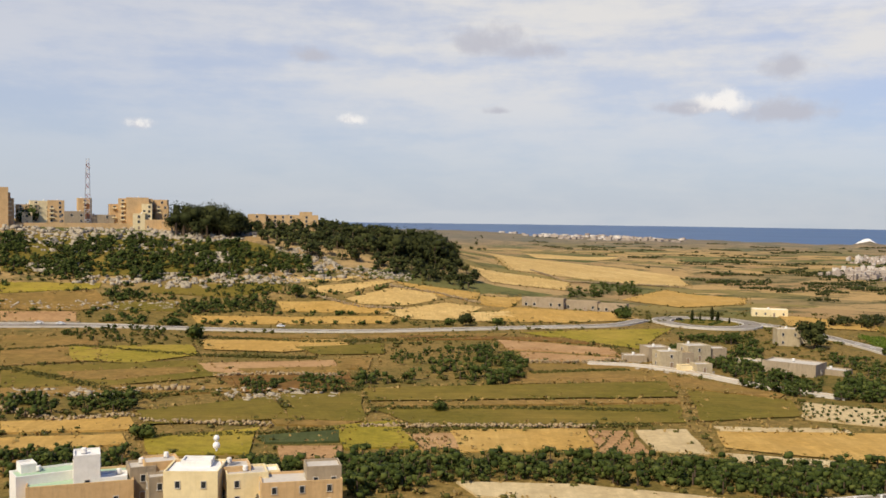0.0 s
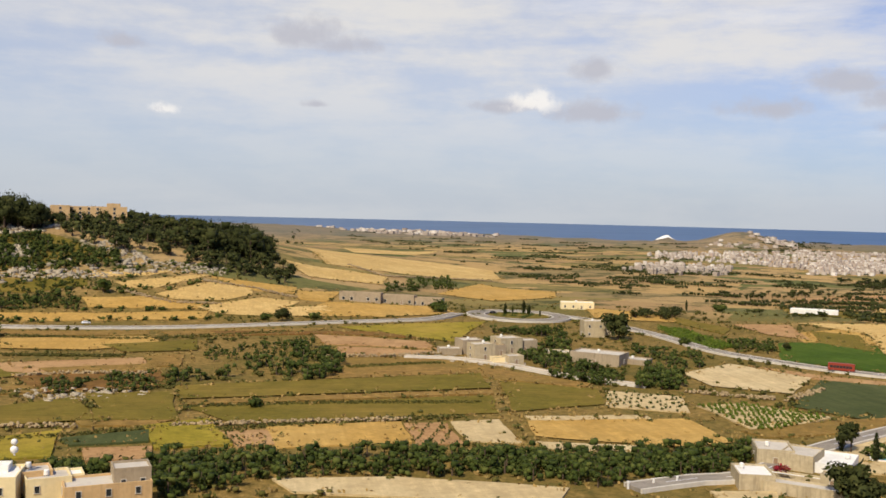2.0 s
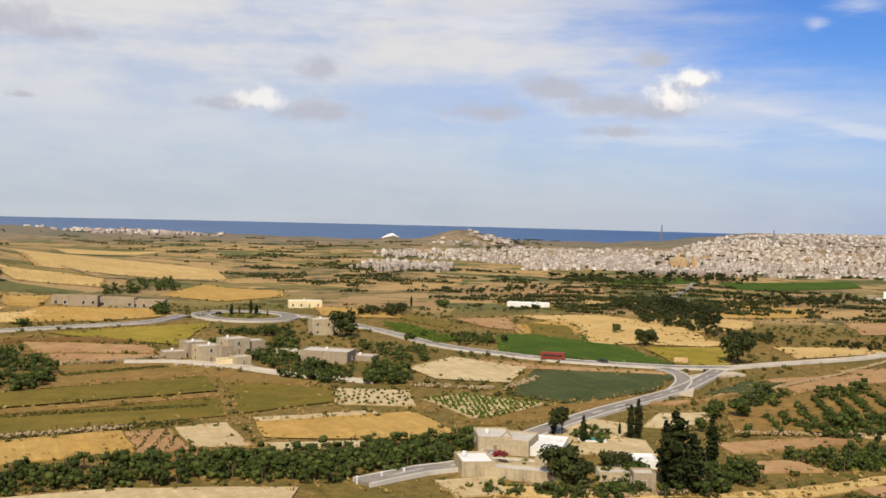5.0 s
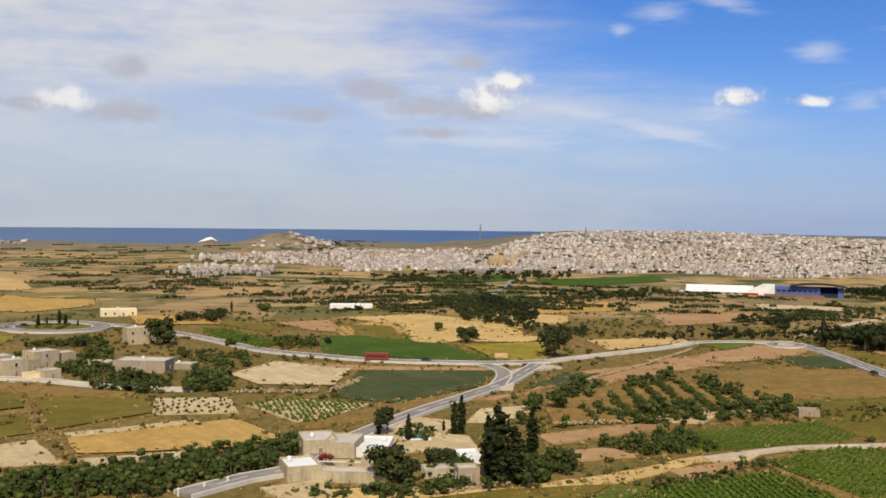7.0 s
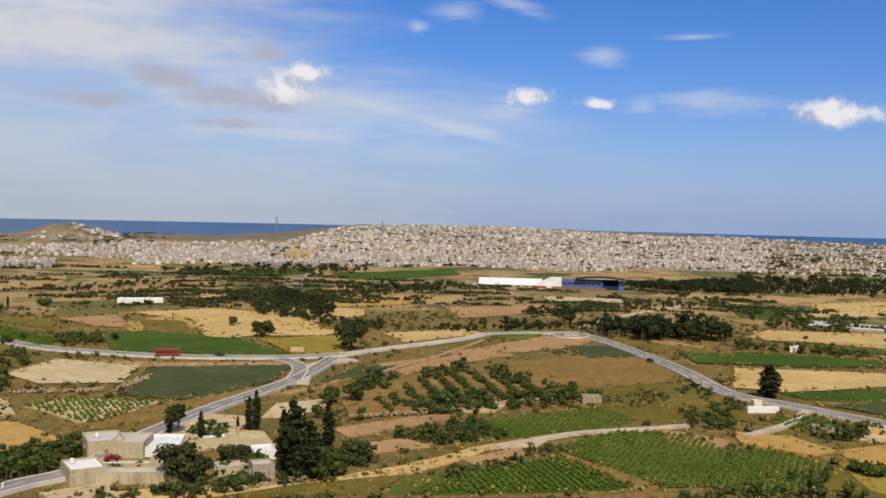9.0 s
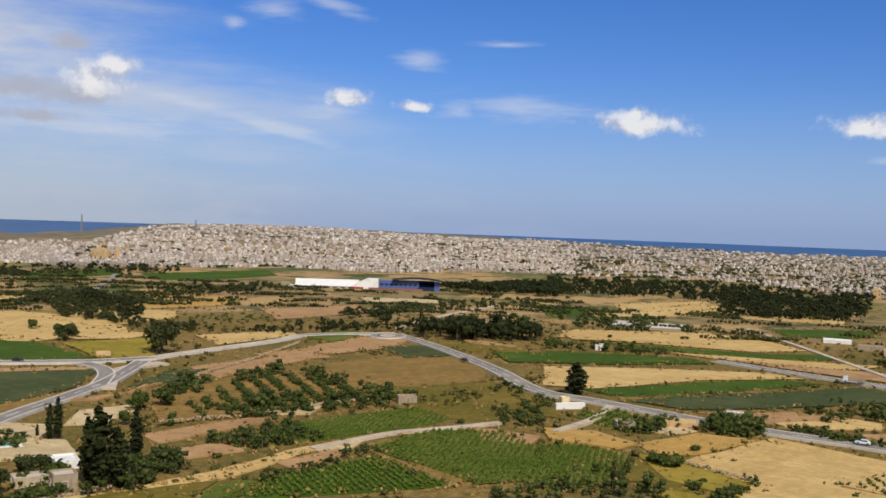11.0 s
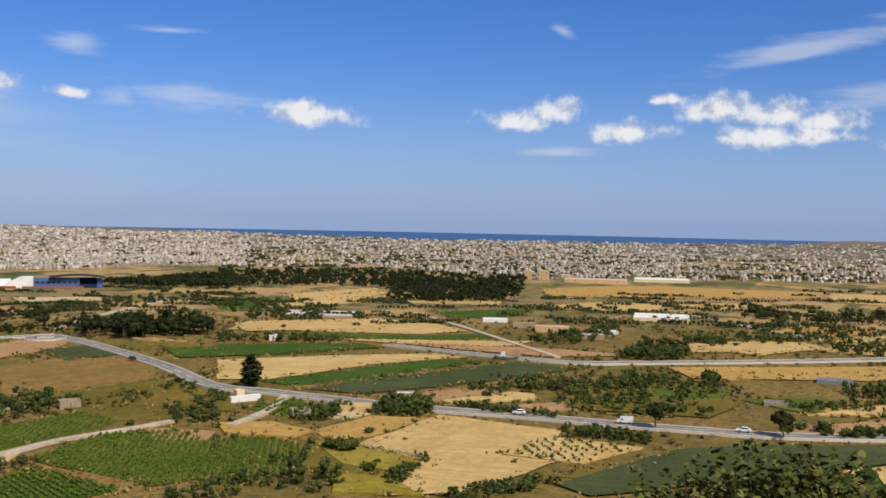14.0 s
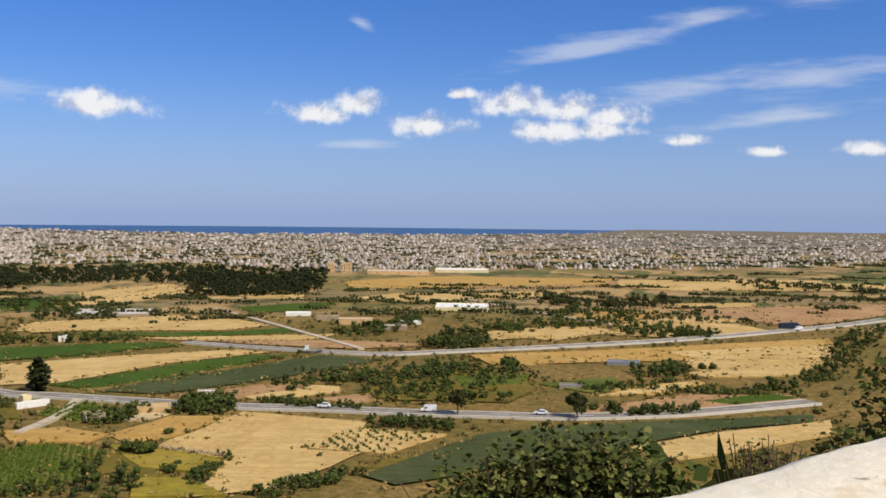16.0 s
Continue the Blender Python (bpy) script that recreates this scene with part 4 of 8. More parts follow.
field("pale", (237.8, 220.7), (255.1, 216.5), (256.1, 200.9), (234.4, 192.2), (224.1, 205.6))
field("pale", (144.9, 234.3), (169.1, 245.4), (176.2, 232.7), (159.0, 219.9), (141.8, 215.7))
field("tan", (198.9, 262.8), (224.2, 258.0), (255.3, 277.8), (250.1, 266.0), (207.0, 255.1))
field("dark", (228.6, 266.2), (259.4, 282.3), (274.6, 276.1), (248.0, 263.8))
field("straw", (218.4, 242.8), (303.1, 266.4), (296.5, 207.8), (248.5, 203.8), (212.7, 208.7), (193.8, 212.8))
field("tan", (182.1, 206.8), (226.0, 200.4), (221.0, 193.8), (178.7, 196.1))
field("tan", (170.9, 190.7), (188.7, 185.0), (187.4, 174.5), (172.8, 179.1))
field("vine", (191.6, 177.5), (215.7, 189.0), (263.9, 174.4), (257.1, 156.6), (246.1, 157.0), (209.5, 167.7))
rows_of_plants(1.7, 0.95, 0.95, (191.6, 177.5), (215.7, 189.0), (263.9, 174.4), (257.1, 156.6), (246.1, 157.0), (209.5, 167.7), turn=20, label="lush green vines in dense rows")
field("tan", (182.6, 159.8), (203.4, 157.3), (201.4, 153.1), (180.6, 152.7))
field("green", (152.2, 147.1), (172.6, 150.9), (204.2, 145.8), (193.1, 115.8))
rows_of_plants(1.65, 0.9, 0.9, (152.2, 147.1), (172.6, 150.9), (204.2, 145.8), (193.1, 115.8), turn=55, label="dense green crop rows in full leaf", size=0.6)
field("straw", (202.2, 146.8), (207.9, 147.7), (199.0, 113.8), (193.1, 115.8))
field("vine", (210.9, 152.4), (240.9, 151.8), (250.4, 135.5), (232.2, 105.6), (217.5, 97.8), (197.2, 112.8))
rows_of_plants(1.65, 0.9, 0.9, (210.9, 152.4), (240.9, 151.8), (250.4, 135.5), (232.2, 105.6), (217.5, 97.8), (197.2, 112.8), turn=20, label="dense green crop rows in full leaf", size=0.6)
field("vine", (147.9, 151.3), (160.9, 157.4), (170.9, 152.8), (151.3, 147.9))
field("straw", (312.6, 256.8), (364.0, 247.0), (376.0, 214.4), (328.8, 185.0), (299.9, 191.8), (284.4, 215.8))
field("tan", (356.0, 296.1), (407.9, 303.4), (428.2, 277.8), (381.4, 267.9), (339.7, 273.1))
field("dark", (384.9, 273.4), (406.4, 257.6), (386.2, 230.9), (356.5, 241.8))
field("tan", (274.1, 285.1), (322.0, 283.2), (328.1, 269.7), (300.8, 264.4), (264.0, 259.5))
field("tan", (320.8, 295.0), (352.9, 293.5), (336.3, 264.3), (315.2, 274.0))
field("wheat", (349.3, 359.7), (399.8, 344.2), (390.5, 328.7), (331.5, 326.2))
field("tan", (439.3, 265.9), (435.0, 228.5), (403.2, 219.4))
field("tan", (252.4, 146.6), (253.8, 124.6), (242.5, 121.9), (238.8, 135.4))
rows_of_plants(6, 5, 1.6, (252.4, 146.6), (253.8, 124.6), (242.5, 121.9), (238.8, 135.4), leaf="leaf", name="young_trees", label="young olive saplings planted in rows", missing=0.2)
field("green", (426.6, 209.4), (454.4, 149.0), (443.7, 132.6), (407.1, 164.1), (387.7, 190.3))
field("wheat", (379.5, 186.3), (402.0, 155.1), (432.0, 106.7), (425.4, 90.5), (387.7, 122.6), (339.8, 146.9), (334.1, 164.0))
field("green", (335.9, 148.2), (377.8, 123.8), (411.4, 101.7), (416.9, 81.5), (380.9, 98.5), (340.4, 123.4), (330.2, 133.1))
field("straw", (329.2, 132.8), (338.5, 122.7), (378.0, 97.7), (376.1, 92.9), (344.1, 112.8), (328.3, 126.7))
field("dark", (325.8, 127.6), (355.9, 112.5), (384.5, 88.3), (419.4, 67.6), (409.7, 40.4), (374.1, 62.4), (344.6, 85.1), (323.8, 106.1))
field("tan", (321.0, 101.5), (346.2, 73.6), (345.1, 57.5), (319.0, 78.7))
field("tan", (320.1, 53.3), (330.2, 39.9), (323.3, 28.1), (312.6, 41.3))
field("wheat", (480.4, 230.1), (517.7, 235.9), (570.1, 180.3), (568.2, 147.0), (537.6, 114.4), (509.7, 131.9))
field("green", (476.9, 206.2), (502.9, 130.1), (532.1, 101.0), (506.3, 96.1), (478.0, 137.4))
field("wheat", (467.4, 164.0), (503.2, 72.6), (474.6, 79.3), (458.0, 110.6))
field("tan", (466.1, 131.3), (473.3, 68.2), (460.9, 14.2), (441.1, 58.5), (453.1, 109.4))
field("gold", (427.8, 5.9), (458.9, -75.8), (504.1, -172.1), (456.6, -158.5), (423.0, -81.7), (400.5, -3.6))
field("wheat", (447.7, -81.5), (481.2, -164.4), (439.4, -152.6), (424.6, -93.8))
field("wheat", (499.4, -4.3), (538.0, -43.7), (512.6, -64.6), (479.1, -33.7))
field("wheat", (566.2, -80.7), (567.8, -140.7), (526.8, -153.8), (494.4, -95.3), (501.6, -63.2))
field("tan", (683.5, -127.6), (683.0, -206.5), (713.3, -281.1), (629.2, -248.1), (558.9, -169.2), (624.2, -137.3))
field("wheat", (336.4, -39.0), (362.1, -66.1), (370.7, -80.0), (344.2, -62.9))
field("wheat", (389.8, -77.6), (427.9, -148.7), (388.0, -117.9), (380.2, -84.1))
field("vine", (356.5, -19.3), (375.2, -47.6), (357.3, -51.3), (338.5, -39.2))
field("tan", (316.3, -36.7), (340.4, -71.7), (343.4, -104.5), (327.7, -107.0), (314.8, -69.8), (303.3, -42.0))
field("green", (329.1, -71.1), (344.5, -97.3), (338.5, -106.8), (322.7, -80.5))
field("dark", (226.6, 27.2), (272.4, 0.4), (285.8, -23.7), (309.4, -101.1), (297.8, -97.4), (285.9, -68.3), (264.1, -41.2), (237.4, -6.5), (219.1, 18.8))
field("wheat", (251.1, 82.3), (296.6, 71.5), (285.9, 32.9), (274.5, 33.1), (250.1, 44.4), (248.1, 29.9), (213.1, 45.1), (206.1, 60.3), (238.9, 61.7))
field("wheat", (252.1, 44.8), (276.6, 33.4), (271.3, 9.6), (247.7, 24.2))
rows_of_plants(3.0, 2.3, 1.25, (252.1, 44.8), (276.6, 33.4), (271.3, 9.6), (247.7, 24.2), turn=30, leaf="leaf", name="bush_vines", label="low bush vines dotted over pale soil", missing=0.15)
field("wheat", (259.5, -37.6), (277.9, -61.8), (301.1, -103.4), (281.6, -97.6), (258.3, -64.7), (248.3, -48.4))
field("lime", (250.8, 95.3), (251.1, 82.3), (238.9, 61.7), (225.3, 60.8), (229.4, 79.1))
field("lime", (220.2, 77.3), (221.6, 66.2), (207.9, 53.6), (205.2, 73.2))
field("gold", (263.8, 129.6), (270.3, 115.3), (263.3, 100.0), (252.7, 101.9), (251.2, 120.4))
field("gold", (263.3, 100.0), (289.0, 91.3), (291.9, 73.7), (261.7, 82.7), (254.2, 92.1))
field("olive", (233.6, 29.4), (244.9, 21.1), (251.8, 7.4), (234.8, 17.5))
field("pale", (281.5, 103.7), (295.2, 101.9), (291.9, 92.3), (280.7, 96.9))
field("vine", (287.9, 131.2), (306.6, 123.6), (294.4, 110.1), (279.0, 115.8))
rows_of_plants(3, 1.6, 1.4, (287.9, 131.2), (306.6, 123.6), (294.4, 110.1), (279.0, 115.8), label="rows of green vines beside the road")
field("wheat", (649.3, 288.2), (773.1, 244.6), (781.3, 139.7), (684.7, 122.3), (685.0, 216.7), (613.9, 269.0))
field("wheat", (662.2, 110.8), (764.7, 67.2), (798.2, -64.5), (751.2, -60.7), (672.8, 59.0))
field("tan", (874.4, 136.4), (951.8, -23.5), (941.0, -180.4), (859.3, -164.8), (819.4, 25.7))
field("green", (622.5, 153.9), (664.5, 96.0), (611.7, 102.3), (592.6, 136.3))
field("gold", (588.0, -47.7), (664.3, -72.4), (643.7, -116.7), (582.6, -86.3))
field("wheat", (940.9, -196.0), (935.4, -368.1), (868.2, -341.8), (842.6, -208.2))
field("gold", (267.0, 472.4), (310.7, 486.1), (293.5, 434.8), (276.6, 412.1), (254.8, 434.1))
field("wheat", (337.0, 457.1), (395.0, 488.5), (419.4, 447.2), (391.9, 417.9), (330.6, 408.6))
field("gold", (388.6, 515.1), (497.2, 548.8), (540.8, 504.3), (471.6, 464.9), (384.5, 464.6))
field("tan", (480.5, 438.0), (556.0, 414.3), (511.4, 368.2), (432.9, 381.3))
field("wheat", (397.8, 600.7), (456.5, 619.7), (425.4, 564.0), (377.2, 549.3))
field("green", (542.0, 790.1), (673.6, 796.8), (622.5, 736.2), (508.6, 707.1))
field("green", (650.7, 743.7), (797.4, 720.0), (743.8, 656.6), (598.0, 660.5))
field("pale", (599.4, 446.8), (637.4, 386.8), (614.3, 372.7), (576.0, 424.4))
field("wheat", (97.1, 1175.9), (234.9, 1317.9), (173.8, 1115.2), (99.2, 1056.2))
wood(21, 44, (-193.7, 713.0), (-139.1, 720.5), (-132.8, 688.0), (-183.5, 689.7), size=0.42, per=150)
wood(10, 440, (-138.1, 715.6), (-114.3, 909.7), (-39.0, 832.7), (-11.7, 897.4), (26.5, 648.5), (28.0, 622.1), (2.7, 632.2), (-33.4, 639.9), (-66.4, 645.6), (-89.8, 657.1), (-114.0, 668.8), size=0.9)
wood(7, 14, (8.6, 907.3), (104.8, 2796.6), (53.9, 1170.8), (17.4, 837.0))
wood(6.5, 44, (-282.3, 641.3), (-269.3, 649.0), (-252.8, 613.3), (-264.5, 600.6), leaf="leaf", name="thicket", label="dark green scrub on a rocky slope", base=0.1)
wood(6.5, 56, (-246.6, 637.5), (-218.3, 665.8), (-204.1, 627.9), (-233.8, 608.8), leaf="leaf", name="thicket", label="dark green scrub on a rocky slope", base=0.1)
wood(6.5, 95, (-262.4, 596.0), (-225.9, 615.0), (-195.0, 605.3), (-210.1, 572.1), (-223.6, 573.6), (-253.5, 575.5), leaf="leaf", name="thicket", label="dark green scrub on a rocky slope", base=0.1)
wood(7, 70, (-210.8, 632.1), (-174.5, 629.4), (-164.6, 587.8), (-175.3, 579.4), (-192.8, 593.2), leaf="leaf", name="thicket", label="dark green scrub on a rocky slope", base=0.1)
wood(6.5, 260, (-210.1, 669.5), (-138.2, 676.6), (-113.6, 645.3), (-85.1, 649.6), (-78.0, 622.8), (-117.3, 608.4), (-155.6, 597.7), (-168.8, 621.5), (-196.1, 630.5), leaf="leaf", name="thicket", label="dark green scrub on a rocky slope", base=0.1)
wood(4.5, 26, (-188.4, 560.3), (-166.2, 567.2), (-161.6, 551.6), (-181.2, 543.3), leaf="leaf", name="thicket", label="round green shrubs on a terrace", base=0.1)
wood(4.5, 80, (-147.2, 553.4), (-96.1, 564.5), (-88.6, 538.8), (-139.5, 530.1), leaf="leaf", name="thicket", label="round green shrubs on a terrace", base=0.1)
wood(3, 70, (-151.5, 581.9), (-95.4, 599.8), (-80.0, 586.6), (-120.9, 561.8), leaf="leaf", name="thicket", label="round green shrubs on a terrace", base=0.1)
wood(5, 60, (83.6, 681.8), (151.1, 772.4), (133.9, 683.6), (83.1, 647.3), leaf="leaf", name="thicket", label="round green shrubs on a terrace", base=0.1)
wood(5.5, 90, (-30.1, 332.3), (-27.9, 351.8), (8.5, 383.2), (17.9, 429.5), (34.1, 392.0), (28.8, 352.8), (15.4, 341.4), (3.9, 357.0), leaf="leaf", name="thicket", label="dense olive and carob thicket among fields", base=0.15)
wood(3.5, 50, (-21.0, 408.1), (12.1, 437.8), (12.1, 397.3), (-17.5, 383.9), leaf="leaf", name="thicket", label="dense olive and carob thicket among fields", base=0.1)
wood(4.5, 36, (-134.2, 304.3), (-119.8, 307.0), (-108.8, 280.7), (-121.9, 276.4), leaf="leaf", name="thicket", label="dark shrubs along a stone terrace", base=0.1)
wood(4.5, 44, (-112.4, 303.3), (-98.9, 320.8), (-88.5, 289.9), (-104.9, 285.4), leaf="leaf", name="thicket", label="dark shrubs along a stone terrace", base=0.1)
wood(3.5, 30, (-68.6, 346.2), (-54.9, 346.6), (-52.2, 318.2), (-63.0, 318.3), leaf="leaf", name="thicket", label="dark shrubs along a stone terrace", base=0.1)
wood(3.8, 36, (-50.0, 353.5), (-31.6, 348.5), (-30.4, 325.1), (-44.1, 324.5), leaf="leaf", name="thicket", label="dark shrubs along a stone terrace", base=0.1)
wood(3.5, 46, (-180.8, 477.5), (-134.0, 493.6), (-120.6, 444.0), (-147.4, 427.3), (-167.6, 445.8), leaf="leaf", name="thicket", label="roadside shrubs", base=0.1)
wood(4.2, 70, (-104.2, 236.1), (-72.3, 241.3), (-69.4, 227.2), (-97.2, 220.1), leaf="leaf", name="thicket", label="light green belt of shrubs by the houses", base=0.1)
wood(4.5, 40, (-44.6, 232.2), (-32.3, 229.1), (-32.3, 220.7), (-42.0, 219.0), leaf="leaf", name="thicket", label="light green belt of shrubs by the houses", base=0.1)
wood(5, 300, (-27.3, 220.3), (-21.6, 239.7), (0.2, 237.5), (38.2, 239.6), (63.6, 233.1), (102.5, 229.0), (96.7, 215.8), (46.0, 218.2), (15.2, 220.4), (0.2, 216.8), (-18.2, 203.5), leaf="leaf", name="olive_belt", label="long belt of grey-green olive trees", base=0.15)
wood(5, 130, (58.3, 233.4), (81.2, 233.0), (114.9, 235.7), (125.2, 239.7), (118.9, 224.4), (96.9, 213.5), (71.8, 205.7), (55.3, 216.0), leaf="leaf", name="olive_belt", label="long belt of grey-green olive trees", base=0.15)
wood(4.5, 60, (103.4, 390.1), (136.2, 439.5), (123.6, 377.8), (107.1, 364.9), leaf="leaf", name="thicket", label="garden trees round the farm buildings", base=0.15)
wood(4.5, 40, (107.9, 468.1), (151.6, 481.1), (132.7, 453.2), leaf="leaf", name="thicket", label="garden trees round the farm buildings", base=0.15)
wood(4.5, 60, (102.5, 344.1), (125.0, 373.1), (130.3, 343.2), (117.0, 324.4), leaf="leaf", name="thicket", label="garden trees round the farm buildings", base=0.15)
wood(5, 40, (134.5, 342.6), (156.0, 350.1), (142.5, 317.3), (128.3, 321.2), leaf="leaf", name="thicket", label="garden trees round the farm buildings", base=0.15)
wood(4, 40, (160.1, 415.1), (186.0, 399.7), (169.2, 353.0), (156.4, 379.7), leaf="leaf", name="thicket", label="garden trees round the farm buildings", base=0.15)
wood(4, 50, (223.3, 460.0), (236.2, 430.7), (217.9, 397.2), (206.9, 408.6), leaf="leaf", name="thicket", label="shrubs along the main road", base=0.1)
wood(4, 60, (185.2, 175.4), (188.8, 189.3), (217.2, 190.4), (215.3, 178.4), (207.9, 166.4), leaf="leaf", name="thicket", label="green scrub beside the orchard", base=0.1)
wood(4.6, 46, (142.1, 174.6), (160.0, 187.9), (173.6, 184.0), (164.3, 170.1), (145.2, 166.5), leaf="leaf", name="thicket", label="garden trees beside the villa", base=0.15)
wood(4, 40, (82.7, 219.4), (92.6, 218.7), (114.2, 229.1), (123.4, 229.0), (113.6, 219.1), (90.7, 208.3), leaf="leaf", name="thicket", label="shrubs beside the lane", base=0.1)
wood(3.5, 40, (112.2, 185.6), (142.1, 174.6), (140.8, 169.0), (113.3, 176.3), leaf="leaf", name="thicket", label="shrubs beside the villa garden", base=0.1)
wood(3, 30, (216.7, 64.7), (226.1, 65.6), (243.9, 63.0), (239.2, 60.6), (212.4, 60.9), leaf="leaf", name="hedge", label="hedge of shrubs along a wheat field", base=0.1)
wood(3, 60, (207.1, 48.6), (223.2, 42.2), (233.7, 28.1), (228.8, 26.2), (214.9, 35.6), (205.0, 43.4), leaf="leaf", name="hedge", label="hedge of shrubs along a wheat field", base=0.1)
wood(4.5, 80, (351.2, 74.6), (368.4, 53.0), (376.2, 28.5), (388.3, 7.4), (370.0, 11.2), (348.3, 50.1), (330.1, 66.3), leaf="leaf", name="thicket", label="orchard trees between the roads", base=0.1)
wood(4.5, 150, (363.5, 44.0), (401.0, 21.3), (391.3, -10.1), (369.5, -22.1), (344.8, -1.3), (321.0, -15.7), (310.1, 26.9), (330.2, 39.9), leaf="leaf", name="thicket", label="orchard trees between the roads", base=0.1)
wood(3.5, 50, (314.3, 72.2), (317.8, 60.2), (307.0, 37.1), (301.9, 36.5), (306.4, 65.1), leaf="leaf", name="thicket", label="roadside shrubs", base=0.1)
wood(4, 40, (303.1, 94.1), (311.2, 80.4), (296.6, 71.5), (289.9, 88.3), leaf="leaf", name="thicket", label="roadside shrubs", base=0.1)
wood(4, 40, (278.3, 112.2), (290.0, 110.2), (304.4, 103.3), (294.3, 98.1), (275.3, 103.0), leaf="leaf", name="thicket", label="roadside shrubs", base=0.1)
wood(3.5, 50, (289.9, 33.4), (286.6, 8.5), (276.4, 8.2), (280.0, 30.6), leaf="leaf", name="thicket", label="roadside shrubs", base=0.1)
wood(4.5, 90, (497.5, -172.6), (538.5, -195.5), (571.2, -225.4), (516.9, -204.1), (423.8, -154.2), (364.4, -118.8), (345.0, -99.3), (357.2, -100.8), (384.3, -123.1), leaf="leaf", name="thicket", label="dark scrub climbing the near slope", base=0.1)
wood(4, 50, (317.2, -28.0), (309.3, -42.9), (317.1, -68.6), (307.2, -66.5), (299.2, -41.5), leaf="leaf", name="thicket", label="roadside shrubs", base=0.1)
wood(4.5, 50, (390.1, -58.1), (408.1, -78.9), (386.0, -81.1), (373.8, -57.8), leaf="leaf", name="thicket", label="dense green bamboo clump", base=0.1)
wood(5, 40, (453.1, 29.3), (491.9, 20.7), (477.2, -1.4), (456.1, 1.2), leaf="leaf", name="thicket", label="dense green bamboo clump", base=0.1)
wood(5, 60, (523.5, 7.3), (567.9, -33.4), (554.2, -63.6), (532.9, -55.2), (506.3, -12.9), leaf="leaf", name="thicket", label="shrub belt across the plain", base=0.1)
wood(5, 70, (513.2, -67.5), (529.5, -104.9), (509.2, -126.3), (496.4, -114.9), (491.8, -67.5), leaf="leaf", name="thicket", label="shrub belt across the plain", base=0.1)
wood(8, 40, (695.2, -75.7), (743.0, -142.7), (683.8, -131.4), (656.9, -75.2), label="dark pine clump on the plain")
wood(8, 30, (747.8, -35.4), (694.7, -71.8), (654.7, -67.7), (685.4, -36.3), label="dark pine clump on the plain")
# three pine woods in darker cypress leaves, which stand in for a cloud's shadow
wood(8, 200, (730.1, 220.5), (884.6, 249.3), (938.1, 157.1), (786.5, 127.1), (699.5, 141.0), (698.2, 200.8), label="pine wood on the plain, darkened for cloud shadow", leaf="cypress")
wood(8, 620, (766.6, 376.1), (812.1, 247.6), (702.8, 210.2), (693.4, 199.4), (694.1, 132.0), (773.0, 122.7), (1018.9, 159.1), (1057.7, 334.7), (964.6, 473.2), label="pine wood on the plain, darkened for cloud shadow", leaf="cypress")
wood(8, 300, (751.0, 486.8), (881.0, 440.9), (925.2, 437.3), (751.2, 354.9), (732.4, 419.1), label="pine wood on the plain, darkened for cloud shadow", leaf="cypress")
wood(6, 90, (504.2, 789.8), (599.5, 795.6), (712.8, 787.7), (673.2, 743.8), (555.0, 736.4), (477.6, 739.1), label="distant dark tree belt")
wood(6, 70, (449.0, 542.8), (572.2, 564.5), (648.5, 572.3), (599.0, 528.4), (464.9, 513.1), (401.8, 485.6), label="distant dark tree belt")
wood(6, 60, (398.8, 567.3), (448.9, 595.3), (395.0, 488.5), (362.0, 417.8), (348.0, 420.4), (375.4, 497.5), label="distant dark tree belt")
wood(6, 50, (485.8, 387.0), (517.0, 363.9), (487.0, 305.6), (505.6, 292.4), (460.7, 269.4), (446.4, 303.3), label="dark pines beside the roundabout", leaf="cypress")
wood(4, 40, (368.0, 362.4), (423.5, 356.7), (447.5, 333.0), (428.1, 318.5), (380.1, 334.6), leaf="cypress", label="row of small dark cypresses")
wood(5, 50, (334.4, 699.8), (455.5, 735.3), (430.2, 686.0), (338.1, 668.9), label="distant dark tree belt")
wood(6, 40, (214.6, 557.0), (247.4, 565.3), (234.0, 530.5), (209.7, 535.2), label="dark pines beside the farm buildings")
wood(5, 60, (402.4, 591.6), (438.8, 604.0), (426.9, 540.0), (378.0, 487.9), (381.2, 524.4), label="distant dark tree belt")
tree("carob", 294.6, 322.6, 14.9, wide=0.95)
tree("cypress", 146.6, 230.8, 6.4)
tree("cypress", 164.2, 220.0, 9.2)
tree("cypress", 167.0, 220.4, 10.4)
tree("cypress", 149.4, 220.5, 7.2)
tree("cypress", 164.2, 225.0, 3.6)
tree("cypress", 166.6, 190.3, 11.2, wide=1.3)
tree("cypress", 142.6, 174.2, 17.6, wide=1.35)
tree("cypress", 144.3, 179.4, 14.0, wide=1.4)
tree("cypress", 146.4, 173.0, 12.5, wide=1.5)
tree("carob", 122.7, 188.7, 9.6)
tree("carob", 140.0, 195.7, 5.0)
tree("carob", 143.3, 194.5, 4.7)
tree("carob", 125.3, 187.0, 6.7)
tree("bush", 141.2, 188.3, 4.5)
tree("bush", 130.0, 177.4, 3.5)
tree("pine", 148.3, 229.7, 9.0)
tree("cypress", 324.5, 146.4, 11.2, wide=2.7)
tree("pine", 297.9, 7.2, 9.2)
tree("pine", 296.6, -28.2, 8.5)
tree("bush", 244.7, 88.4, 3.4)
tree("bush", 243.1, 83.5, 4.2)
tree("bush", 226.5, 71.6, 2.5)
tree("bush", 233.0, 71.6, 1.4)
tree("bush", 223.5, 63.5, 2.3)
tree("bush", 265.7, 84.0, 2.0)
tree("bush", 303.5, -47.1, 3.2)
tree("bush", 401.1, -87.6, 2.9)
